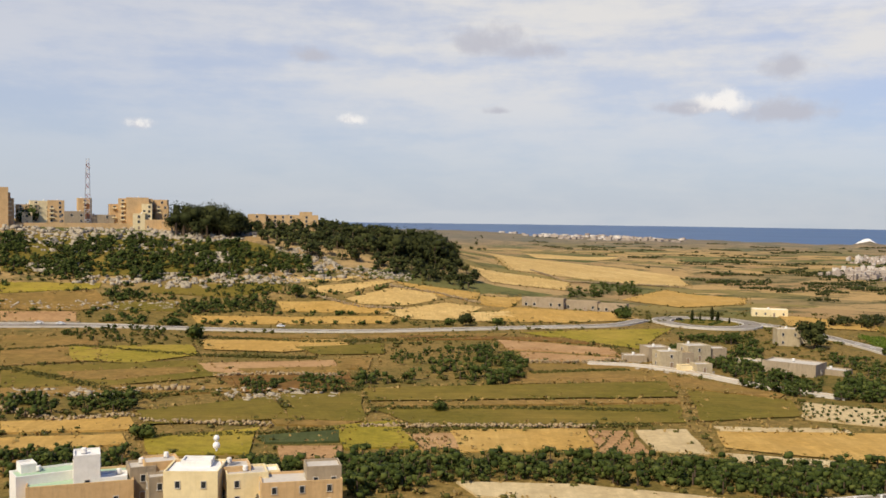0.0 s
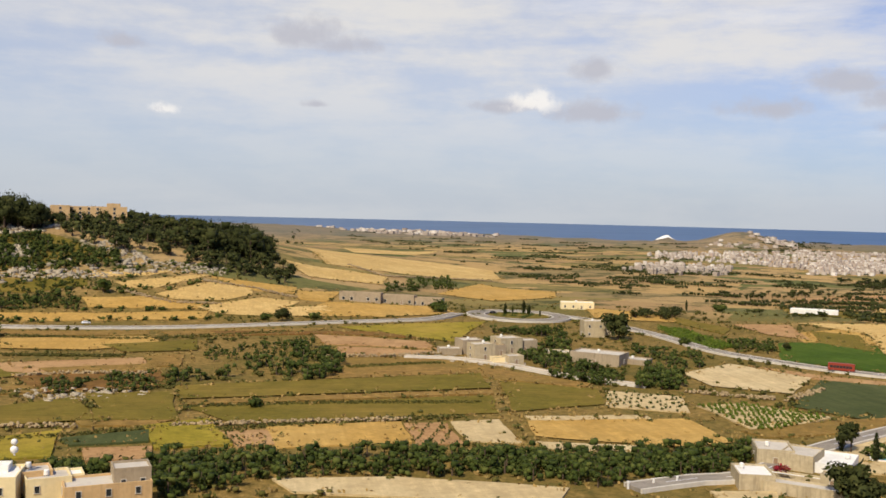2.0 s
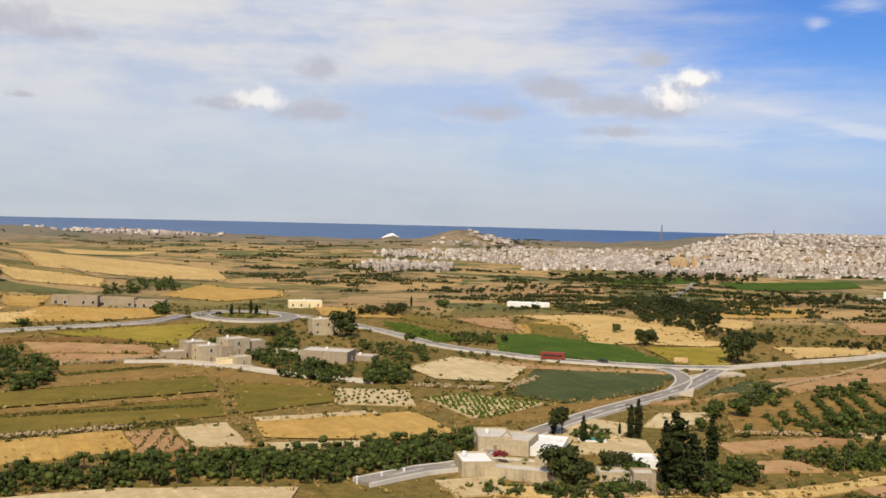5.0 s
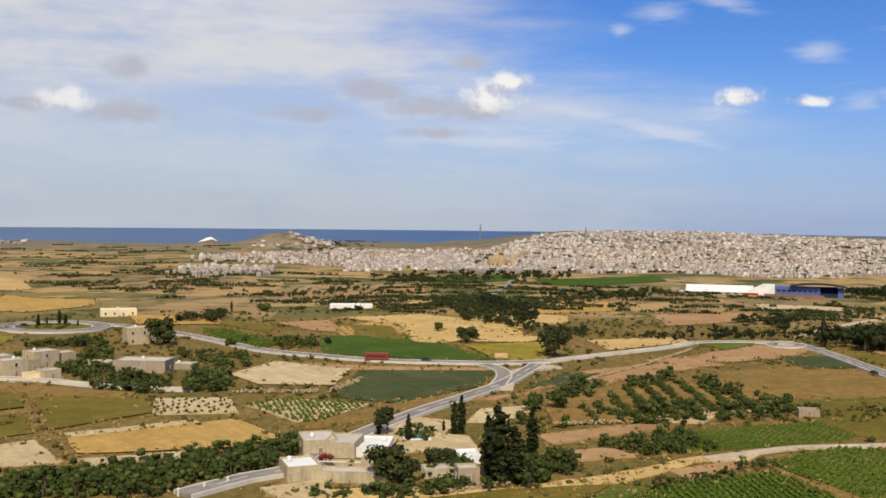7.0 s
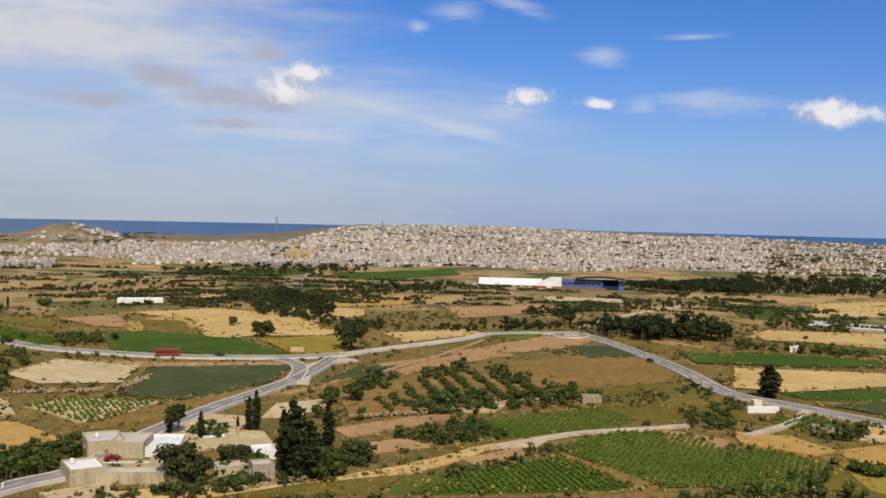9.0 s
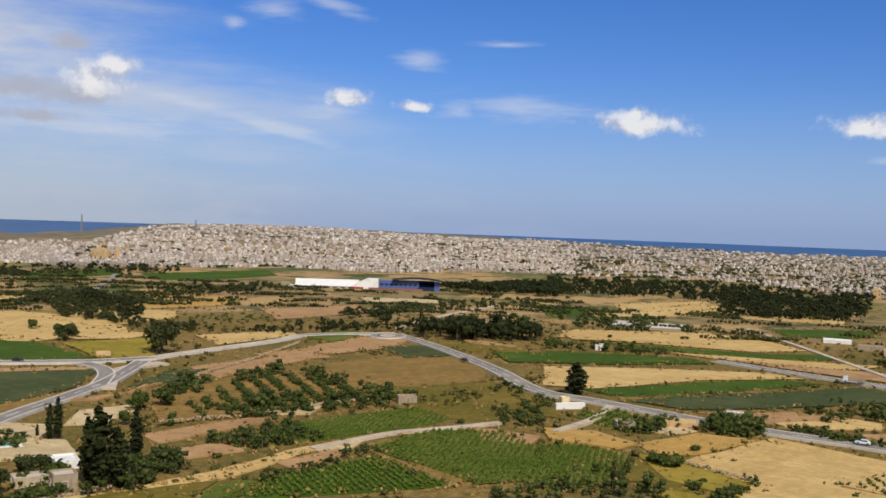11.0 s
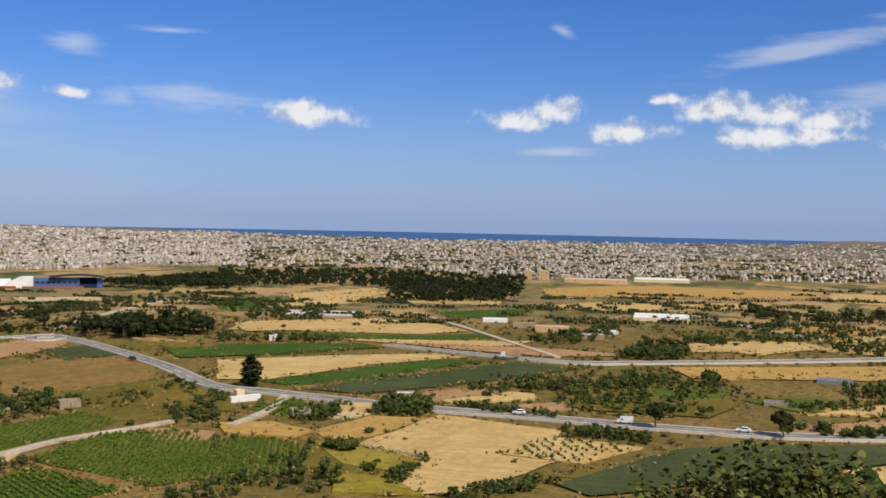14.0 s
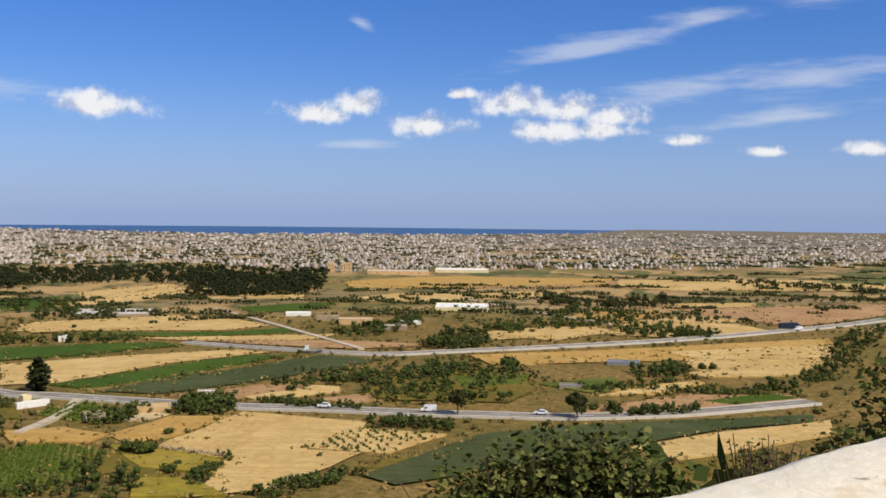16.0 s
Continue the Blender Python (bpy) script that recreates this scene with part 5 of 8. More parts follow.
tree("bush", 401.4, -91.0, 2.9)
tree("bush", 391.3, -10.1, 6.1)
tree("bush", -0.6, 298.0, 3.5)
tree("bush", -76.8, 256.1, 4.4)
tree("bush", -112.6, 460.6, 7.1)
tree("bush", -135.6, 504.7, 5.1)
tree("bush", 3.9, 521.5, 4.2)
tree("bush", 28.8, 518.8, 4.5)
tree("bush", 100.4, 550.8, 7.7)
tree("carob", 12.6, 516.4, 8.3)
tree("carob", 166.7, 448.2, 13.8)
tree("olive", -82.8, 571.8, 8.6)
tree("carob", 231.4, 409.2, 4.1)
tree("carob", 291.0, 380.8, 7.7)
tree("carob", 299.9, 387.9, 6.5)
tree("carob", 313.1, 434.6, 4.0)
tree("bush", 191.1, 429.5, 4.1)
tree("bush", 204.2, 439.0, 3.6)
tree("bush", 278.9, 575.1, 5.5)
tree("cypress", 259.1, 578.8, 6.6)
tree("cypress", 151.3, 548.4, 6.2)
tree("cypress", 141.8, 549.9, 4.6)
tree("cypress", 314.7, 439.7, 3.1)
tree("olive", 301.7, 399.2, 5.8)
tree("olive", 305.3, 424.1, 4.8)
tree("olive", 303.9, 393.8, 6.3)
tree("olive", 206.1, 234.6, 6.4)
tree("olive", 214.2, 232.8, 6.5)
tree("olive", 188.9, 221.2, 4.3)
tree("cypress", 148.0, 169.7, 5.3)
rubble_wall(1.2, (-79.9, 353.1), (-60.8, 358.0), (-36.3, 356.2), thick=2.5)
rubble_wall(1.2, (-128.5, 291.3), (-106.6, 277.2), (-87.0, 285.0), thick=2.5)
rubble_wall(1.0, (-21.6, 273.7), (3.2, 275.5), (42.3, 276.4), thick=2)
rubble_wall(1.2, (26.6, 395.6), (48.7, 393.5), (74.7, 401.8), thick=3)
rubble_wall(1.2, (-95.8, 325.9), (-77.6, 326.6), thick=4, piece=1.2)
rubble_wall(1.0, (-83.2, 277.6), (-46.6, 274.7), thick=2)
rubble_wall(1.2, (68.8, 777.6), (89.3, 729.7), (186.0, 791.3), thick=3)
rubble_wall(1.0, (-72.2, 577.3), (-44.8, 559.5), (-19.5, 559.9), thick=3)
rubble_wall(1.2, (-31.6, 607.4), (-0.8, 605.8), (22.6, 591.0), thick=2.5)
rubble_wall(1.0, (-214.5, 486.7), (-179.5, 496.3), thick=1)
rubble_wall(1.0, (141.7, 313.2), (169.5, 296.8), (190.6, 313.8), thick=3)
rubble_wall(1.0, (249.5, 83.9), (240.9, 62.2), thick=1.5)
rubble_wall(1.0, (258.8, 266.1), (307.5, 282.7), (366.7, 308.5), thick=1)
rubble_wall(1.0, (195.8, 215.1), (227.9, 199.8), (247.6, 198.5), (270.4, 193.7), thick=1)
rubble_wall(1.0, (113.3, 189.7), (126.0, 173.9), (143.4, 172.2), thick=1.5)
rocks(3.3, 78, (-293.6, 667.1), (-215.0, 717.3), (-131.4, 701.5), (-131.2, 680.0), (-218.3, 665.8), (-282.3, 641.3))
rocks(3.9, 39, (-156.0, 640.5), (-141.4, 656.3), (-132.6, 632.3), (-151.6, 622.8))
rocks(3.3, 32, (-243.9, 591.7), (-223.1, 607.4), (-206.2, 588.6), (-235.0, 577.8))
rocks(2.9, 39, (-114.0, 668.8), (-92.7, 678.2), (-66.4, 645.6), (-78.7, 627.9), (-103.8, 652.0))
rocks(2.4, 78, (-216.9, 581.6), (-148.8, 597.3), (-90.1, 609.9), (-82.0, 600.8), (-188.6, 575.2))
rocks(2.2, 45, (-69.9, 644.2), (-15.5, 644.4), (-22.0, 624.0), (-63.7, 620.3))
rocks(1.8, 39, (-74.5, 329.4), (-41.2, 331.1), (-28.7, 317.1), (-62.9, 309.0))
rocks(1.8, 32, (-139.7, 325.2), (-96.4, 327.9), (-99.8, 315.2), (-133.3, 310.3))
rocks(1.7, 52, (-232.6, 527.9), (-143.5, 551.2), (-145.0, 533.9), (-226.0, 512.9))
rocks(2.8, 58, (-279.5, 634.8), (-167.7, 673.0), (-164.5, 645.7), (-239.3, 623.0), (-271.8, 617.3))
wood(5, 60, (311.6, 94.2), (311.9, 77.6), (298.7, 76.0), (295.0, 89.2), leaf="leaf", name="thicket", label="roadside shrubs", base=0.1)
wood(5, 80, (375.4, 497.5), (358.7, 414.0), (375.9, 370.2), (364.4, 358.9), (342.9, 395.6), (345.8, 458.1), label="dark hedgerow trees across the plain")
wood(5, 80, (473.7, 373.1), (606.7, 381.1), (677.8, 336.2), (645.4, 320.0), (563.4, 353.8), (452.0, 352.0), label="dark hedgerow trees across the plain")
wood(5, 80, (508.3, 79.1), (591.7, 38.4), (549.9, 29.5), (484.0, 56.0), leaf="leaf", name="thicket", label="shrub belt across the plain", base=0.1)
wood(5, 70, (607.2, 297.9), (660.3, 277.8), (578.9, 216.6), (527.8, 240.5), leaf="leaf", name="thicket", label="shrub belt across the plain", base=0.1)
wood(5, 50, (724.0, -151.1), (784.2, -308.9), (726.4, -286.2), (691.9, -152.1), label="dark hedgerow trees across the plain")
wood(6, 70, (939.0, -231.8), (868.2, -341.8), (814.0, -320.6), (864.6, -223.1), label="dark hedgerow trees across the plain")
wood(4, 50, (615.2, -77.4), (595.6, -157.4), (573.3, -151.5), (573.0, -75.3), label="dark hedgerow trees across the plain")
wood(4, 60, (456.5, 224.0), (474.0, 166.4), (454.1, 159.4), (438.4, 215.2), leaf="leaf", name="thicket", label="shrub belt across the plain", base=0.1)
wood(3, 50, (348.5, -30.6), (376.3, -72.8), (376.7, -81.3), (336.4, -39.0), leaf="leaf", name="thicket", label="orchard trees between the roads", base=0.1)
wood(3.5, 60, (350.6, -48.4), (356.7, -98.7), (347.1, -113.2), (338.5, -84.4), leaf="leaf", name="thicket", label="orchard trees between the roads", base=0.1)
field("olive", (265.3, 177.8), (290.6, 165.9), (264.8, 143.3), (255.5, 161.2))
field("olive", (309.0, 178.7), (302.0, 144.2), (281.1, 131.3), (279.2, 155.2))
field("olive", (238.9, 97.8), (250.2, 91.1), (233.3, 70.3), (220.5, 73.2), (224.2, 87.3))
field("olive", (278.6, 206.6), (327.9, 182.3), (311.2, 153.2), (279.3, 155.0), (265.6, 175.6))
field("olive", (119.7, 173.2), (140.8, 169.0), (162.4, 158.9), (147.1, 152.1))
field("olive", (363.7, 42.0), (391.3, -10.1), (347.3, -18.8), (320.3, -8.4), (320.5, 35.1))
field("vine", (370.0, 11.2), (377.8, -18.3), (358.7, -15.4), (344.7, 6.5))
field("olive", (224.0, -22.5), (249.9, -55.7), (260.5, -72.4), (242.4, -60.8), (215.9, -36.3))
rocks(1.4, 50, (70.1, 401.5), (107.7, 390.0), (99.2, 366.1), (73.1, 381.4))
wood(3.5, 22, (112.7, 384.3), (130.6, 392.5), (124.0, 354.1), (108.4, 362.4), leaf="leaf", name="thicket", label="garden trees round the farm buildings", base=0.15)
wood(4, 22, (87.0, 430.3), (108.3, 434.7), (120.7, 423.1), (113.7, 407.2), (93.7, 415.4), leaf="leaf", name="thicket", label="garden trees round the farm buildings", base=0.15)
tree("cypress", -273.6, 698.2, 10.7)
tree("bush", -287.5, 688.3, 12.8)
tree("bush", -158.6, 736.0, 6.5)
tree("carob", -54.6, 201.2, 5.3)
tree("bush", -37.6, 201.9, 3.1)
tree("bush", -80.1, 199.2, 3.8)
tree("bush", -35.4, 202.3, 3.3)
tree("cypress", -43.8, 201.7, 4.3)
tree("cypress", -25.1, 202.8, 4.0)
tree("cypress", -31.3, 201.9, 3.3)
field("straw", (-137.9, 358.7), (-94.8, 372.5), (-88.2, 362.6), (-112.2, 342.1), (-130.8, 345.2))
field("straw", (-96.4, 327.9), (-68.8, 337.9), (-64.4, 325.3), (-91.1, 315.7))
field("straw", (-102.6, 232.3), (-73.9, 237.6), (-69.1, 226.2), (-97.2, 220.1))
field("straw", (-47.8, 281.7), (-22.2, 280.8), (-27.9, 274.1), (-45.1, 274.9))
field("straw", (-119.7, 480.6), (-49.2, 480.7), (-47.7, 466.7), (-112.6, 462.7))
field("straw", (-43.5, 478.2), (32.3, 483.3), (26.0, 466.5), (-36.6, 458.6))
field("brown", (-21.9, 477.7), (57.6, 466.7), (70.1, 445.6), (30.9, 462.1), (-15.9, 460.8))
field("straw", (-75.3, 369.7), (-36.6, 379.5), (-33.1, 364.6), (-68.2, 354.5))
field("brown", (-79.9, 353.1), (-33.1, 364.6), (-28.2, 332.4), (-63.8, 322.3))
wood(12, 46, (431.4, 291.3), (462.5, 278.2), (485.9, 246.2), (449.1, 227.5), (428.8, 257.9), (419.5, 278.2), label="dark pines beside the roundabout", leaf="cypress")
field("olive", (414.1, 268.1), (427.5, 231.8), (412.5, 206.0), (396.8, 238.6))
field("green", (403.7, 224.8), (444.4, 173.9), (444.1, 134.8), (395.4, 181.0), (379.9, 203.2))
field("wheat", (506.3, 238.9), (559.6, 170.1), (520.2, 158.0), (476.0, 218.1))
field("vine", (385.0, 319.5), (418.7, 325.8), (426.5, 310.4), (379.8, 298.7))
field("wheat", (724.6, 298.4), (808.8, 251.3), (735.0, 228.2), (674.8, 269.0))
field("green", (652.4, 326.2), (698.3, 301.4), (636.9, 266.3), (576.7, 280.3))
wood(4, 40, (442.2, 359.4), (453.9, 308.3), (434.8, 295.3), (409.4, 332.7), leaf="cypress", label="row of small dark cypresses")

field("wheat", (159.1, 164.9), (173.5, 166.2), (202.2, 165.9), (200.2, 161.8), (171.5, 159.4), (158.3, 159.4))
rows_of_plants(7.0, 2.6, 2.6, (216.5, 222.3), (251.9, 243.8), (284.1, 252.4), (282.7, 229.6), (267.9, 188.3), (242.6, 190.7), (224.4, 202.3), turn=-126.9, leaf="leaf", name="olive_grove", label="olive trees planted in rows on dry soil", size=0.3, per=42)
rows_of_plants(9, 7, 2.6, (188.2, 206.7), (215.8, 232.5), (232.6, 234.2), (219.1, 212.0), (199.4, 206.7), turn=-126.9, leaf="leaf", name="olive_grove", label="young olive trees on bare soil", size=0.3, per=42)
wood(5, 62, (260.9, 250.0), (280.8, 258.5), (292.4, 259.7), (294.6, 239.2), (284.5, 206.9), (277.8, 182.9), (264.1, 183.4), (274.5, 215.8), (282.8, 244.7), (264.4, 243.4), leaf="leaf", name="olive_belt", label="thick belt of grey-green olive trees", base=0.15)
wood(5, 70, (214.9, 213.2), (227.9, 218.4), (244.2, 220.2), (254.0, 206.3), (272.0, 197.8), (265.6, 184.4), (241.4, 187.7), (224.8, 194.5), (216.8, 201.5), leaf="leaf", name="olive_belt", label="thick belt of grey-green olive trees", base=0.15)
wood(4.5, 26, (230.0, 252.6), (253.5, 262.8), (256.7, 257.2), (238.7, 242.7), (223.1, 240.4), leaf="leaf", name="thicket", label="green scrub beside the orchard", base=0.15)
road(2.6, (199.7, 162.8), (207.4, 161.2), (219.9, 159.8), (231.6, 157.0), (244.7, 149.7), (262.5, 142.1), kind="track", kerbs=False)
field("pale", (202.4, 165.3), (214.9, 163.4), (219.9, 159.8), (207.3, 155.8), (197.8, 158.8))
field("vine", (241.8, 120.4), (251.3, 111.3), (245.1, 93.6), (226.6, 89.7), (210.6, 93.1), (202.6, 102.2), (228.5, 106.6))
rows_of_plants(1.65, 0.9, 0.9, (241.8, 120.4), (251.3, 111.3), (245.1, 93.6), (226.6, 89.7), (210.6, 93.1), (202.6, 102.2), (228.5, 106.6), turn=20, label="dense green crop rows in full leaf", size=0.5)
wood(4.2, 26, (223.5, 95.9), (239.7, 93.1), (219.5, 75.6), (206.8, 73.1), (201.1, 82.1), leaf="leaf", name="thicket", label="dark scrub in a hollow between fields", base=0.1)
wood(3.2, 30, (192.5, 105.4), (204.1, 101.5), (213.6, 95.9), (214.5, 89.8), (201.4, 87.6), (187.4, 99.8), leaf="leaf", name="thicket", label="dark shrubs along a field edge", base=0.1)
wood(3.0, 34, (312.1, 175.9), (326.8, 174.7), (305.4, 144.8), (292.8, 141.9), (303.6, 162.2), leaf="leaf", name="thicket", label="green hedge along the main road", base=0.1)
wood(3.6, 40, (275.7, 153.3), (296.6, 152.1), (284.5, 136.8), (264.5, 129.5), (261.8, 141.7), leaf="leaf", name="thicket", label="green scrub below the main road", base=0.1)
wood(3.0, 30, (272.2, 180.4), (299.3, 179.8), (299.9, 169.0), (272.3, 163.6), leaf="weed", name="thicket", label="yellow-green scrub below the main road", base=0.1)
wood(2.2, 34, (171.0, 154.1), (184.9, 154.9), (196.2, 151.6), (192.2, 147.6), (179.1, 148.5), (167.4, 149.3), leaf="leaf", name="hedge", label="low shrubs along a vineyard edge", base=0.1)
wood(2.6, 14, (199.9, 154.5), (211.9, 154.0), (209.0, 148.4), (197.2, 149.8), leaf="leaf", name="hedge", label="low shrubs along the farm track", base=0.1)
hedge(1.0, 5, (-94.2, 314.1), (-70.4, 327.5), (-44.1, 353.8), (-26.2, 330.4), leaf="weed", name="scrub_bank", label="scrubby terrace bank between fields", per=9, core=1, gap=0.4)
hedge(0.9, 4, (-77.8, 259.7), (-53.4, 262.3), (-27.6, 271.8), (-9.3, 277.2), leaf="weed", name="scrub_bank", label="scrubby terrace bank between fields", per=9, core=1, gap=0.4)
hedge(1.0, 6, (-162.4, 368.2), (-119.2, 334.7), (-91.3, 310.4), leaf="weed", name="scrub_bank", label="scrubby terrace bank between fields", per=9, core=1, gap=0.4)
hedge(1.0, 6, (-110.9, 466.4), (-56.3, 451.3), (15.6, 472.0), leaf="weed", name="scrub_bank", label="scrubby roadside bank", per=9, core=1, gap=0.4)
hedge(0.9, 5, (-180.8, 410.2), (-154.5, 427.1), (-103.2, 405.5), (-49.9, 400.2), leaf="weed", name="scrub_bank", label="scrubby terrace bank between fields", per=9, core=1, gap=0.4)
hedge(0.8, 4, (-20.4, 300.3), (20.6, 302.9), (68.0, 300.6), leaf="weed", name="scrub_bank", label="scrubby terrace bank between fields", per=9, core=1, gap=0.4)
hedge(0.8, 4, (-15.1, 268.4), (18.8, 275.7), (58.9, 280.9), leaf="weed", name="scrub_bank", label="scrubby terrace bank between fields", per=9, core=1, gap=0.4)
hedge(0.8, 5, (33.3, 369.6), (55.2, 376.5), (70.5, 378.9), leaf="weed", name="scrub_bank", label="scrubby terrace bank between fields", per=9, core=1, gap=0.3)
rocks(4.5, 60, (-279.0, 633.8), (-294.5, 669.1), (-214.8, 703.5), (-135.9, 704.1), (-135.3, 681.5), (-205.0, 671.4), (-236.3, 633.8), label="pale limestone cliff edge below the ridge")
rocks(4.0, 40, (-211.7, 567.6), (-155.0, 608.6), (-80.1, 638.9), (-50.0, 623.3), (-100.7, 591.7), (-155.9, 574.0), label="pale limestone cliff edge below the ridge")

wood(15, 46, (-70.8, 687.7), (-56.0, 695.7), (-33.4, 713.6), (-12.0, 760.0), (-1.1, 696.5), (-31.5, 675.8), size=0.5, per=44)
wood(5.5, 26, (106.0, 393.5), (132.4, 459.8), (142.0, 442.2), (123.9, 382.6), (105.4, 359.3), leaf="leaf", name="thicket", label="garden trees round the farm buildings", base=0.15)
wood(5.5, 22, (138.2, 353.1), (155.5, 362.7), (152.0, 338.3), (141.1, 317.2), (129.9, 321.7), leaf="leaf", name="thicket", label="garden trees round the farm buildings", base=0.15)
wood(4, 20, (110.2, 334.4), (122.7, 351.0), (134.7, 355.3), (129.8, 332.6), (114.6, 327.7), leaf="leaf", name="thicket", label="garden trees round the farm buildings", base=0.15)
wood(8, 40, (489.3, 792.8), (581.8, 864.9), (681.4, 820.2), (728.0, 749.1), (679.7, 707.0), (629.0, 756.9), (540.4, 784.1), leaf="cypress", label="distant dark tree belt")
wood(7, 60, (413.8, 539.5), (474.9, 591.3), (431.2, 506.9), (380.9, 427.8), (358.0, 415.9), (376.3, 462.9), leaf="cypress", label="dark trees along a lane")
wood(6, 40, (502.9, 578.1), (584.0, 600.6), (612.1, 564.3), (565.7, 521.4), (528.3, 543.3), leaf="cypress", label="distant dark tree belt")

field("wheat", (515.6, -1.7), (537.9, -34.5), (538.9, -61.3), (510.3, -69.3), (481.1, -4.3))
field("wheat", (571.9, -77.4), (613.9, -119.7), (654.1, -176.4), (595.9, -164.6), (538.4, -84.7))
field("gold", (677.1, -182.5), (704.4, -234.4), (604.2, -201.3), (583.9, -168.5))
field("wheat", (709.1, -134.1), (719.8, -193.9), (681.0, -180.7), (667.7, -130.0))
field("gold", (886.2, 123.2), (975.1, 25.2), (991.5, -127.8), (874.1, -103.3), (828.3, 21.2), (821.8, 109.5))
field("wheat", (977.3, -131.3), (965.2, -238.9), (968.6, -321.6), (893.9, -297.0), (811.7, -157.7), (840.1, -108.5))
field("wheat", (428.7, -84.0), (452.9, -117.8), (471.8, -157.6), (417.5, -139.7), (395.2, -84.0))
field("gold", (346.1, -41.8), (361.8, -61.4), (373.0, -79.3), (365.9, -80.8), (337.5, -57.3))
field("tan", (307.2, -28.8), (332.1, -56.4), (343.3, -71.3), (321.7, -63.4), (303.3, -40.1))
field("wheat", (422.2, -3.9), (425.0, -44.0), (449.1, -83.1), (434.9, -82.9), (403.2, -17.3))
field("wheat", (331.6, 87.9), (347.0, 67.7), (343.7, 49.2), (333.0, 47.6), (317.6, 73.0))
field("pale", (177.4, 231.9), (193.2, 245.4), (209.5, 241.5), (204.5, 233.8), (185.2, 226.0))
field("olive", (-252.4, 574.7), (-284.0, 646.8), (-224.6, 685.2), (-131.6, 682.2), (-80.1, 638.9), (-161.7, 595.2))
wood(5, 150, (-254.5, 579.5), (-274.8, 625.8), (-206.8, 677.4), (-134.7, 678.2), (-80.1, 638.9), (-161.7, 595.2), (-221.2, 575.8), leaf="leaf", name="thicket", label="dark green scrub on a rocky slope", base=0.1)
wood(19, 40, (-45.0, 690.0), (-20.0, 735.0), (-6.0, 770.0), (6.0, 720.0), (0.0, 690.0), (-25.0, 680.0), size=0.45, per=60)
wood(2.4, 40, (101.6, 194.2), (116.2, 190.0), (128.2, 176.5), (123.0, 173.4), (100.7, 187.4), leaf="leaf", name="thicket", label="garden shrubs beside the villa", base=0.1)
wood(3, 22, (134.7, 194.7), (146.2, 199.0), (148.6, 190.7), (136.5, 183.6), (129.9, 185.5), leaf="leaf", name="thicket", label="garden shrubs beside the villa", base=0.1)
wood(3.4, 20, (149.2, 229.4), (162.1, 231.7), (160.1, 220.7), (150.3, 217.3), leaf="leaf", name="thicket", label="garden shrubs round the pool", base=0.1)
wood(3.2, 60, (369.5, 80.7), (389.3, 53.6), (392.3, 9.4), (389.4, -21.1), (366.0, -11.8), (355.7, 24.5), (339.6, 46.6), (350.7, 72.5), leaf="leaf", name="thicket", label="orchard trees between the roads", base=0.1)
wood(6, 40, (448.1, 26.1), (518.5, 18.7), (508.2, -1.7), (458.0, -1.6), (435.1, 15.5), leaf="leaf", name="thicket", label="dense green bamboo clump", base=0.1)
wood(6, 50, (603.5, -31.9), (698.0, -71.3), (592.3, -80.2), (537.0, -101.9), (511.8, -100.0), (528.6, -63.0), leaf="leaf", name="thicket", label="shrub belt across the plain", base=0.1)

field("wheat", (98.8, 194.0), (121.5, 184.3), (141.1, 168.9), (156.7, 167.6), (172.1, 164.8), (170.2, 161.1), (150.9, 161.3), (116.5, 176.7), (98.7, 188.7))
field("pale", (134.8, 232.1), (147.8, 237.3), (157.7, 228.2), (166.5, 216.4), (159.2, 202.1), (139.6, 211.9))

# ---- weeds and shrubs along the field edges ----
edges = np.concatenate([np.asarray(r) for r in MARGINS])
edges = edges[np.hypot(edges[:, 0], edges[:, 1]) < 900]
dry = np.repeat(edges, 3, 0) + RNG.normal(0, 2.8, (len(edges) * 3, 2))
dry = dry[clear_of_roads(dry)]
tufts("dry_weeds", dry, 0.2, 0.7, "dry", 5, "dry yellow weeds along field edges", 0.9, 1.8, 0)
low = edges[RNG.uniform(size=len(edges)) < 0.55]
low = low + RNG.normal(0, 2.6, low.shape)
low = low[clear_of_roads(low)]
tufts("low_scrub", low, 0.35, 1.0, "weed", 9, "low green scrub along field edges", 0.5)
# rough ground between the fields
ang, dist = RNG.uniform(-0.46, 2.0, 9000), np.sqrt(RNG.uniform(190 ** 2, 640 ** 2, 9000))
loose = np.column_stack([dist * np.sin(ang), dist * np.cos(ang)])
free = clear_of_roads(loose)
for ring in MARGINS:
    free &= ~within(ring, loose[:, 0], loose[:, 1])
loose = loose[free]
pick = np.array([noise.noise((x / 60, y / 60, 5)) for x, y in loose])
tufts("dry_grass", loose[pick < 0.1], 0.2, 0.6, "dry", 5, "dry grass tufts on rough ground", 0.9, 1.8, 0)
tufts("scrub", loose[pick >= 0.0], 0.4, 1.4, "weed", 9, "green scrub on rough ground", 0.5)
slope = loose[(loose[:, 0] < -20) & (np.hypot(loose[:, 0], loose[:, 1]) > 520)]
tufts("scrub", slope + 3, 0.8, 2.2, "leaf", 14, "green scrub on the rocky slope", 0.45)

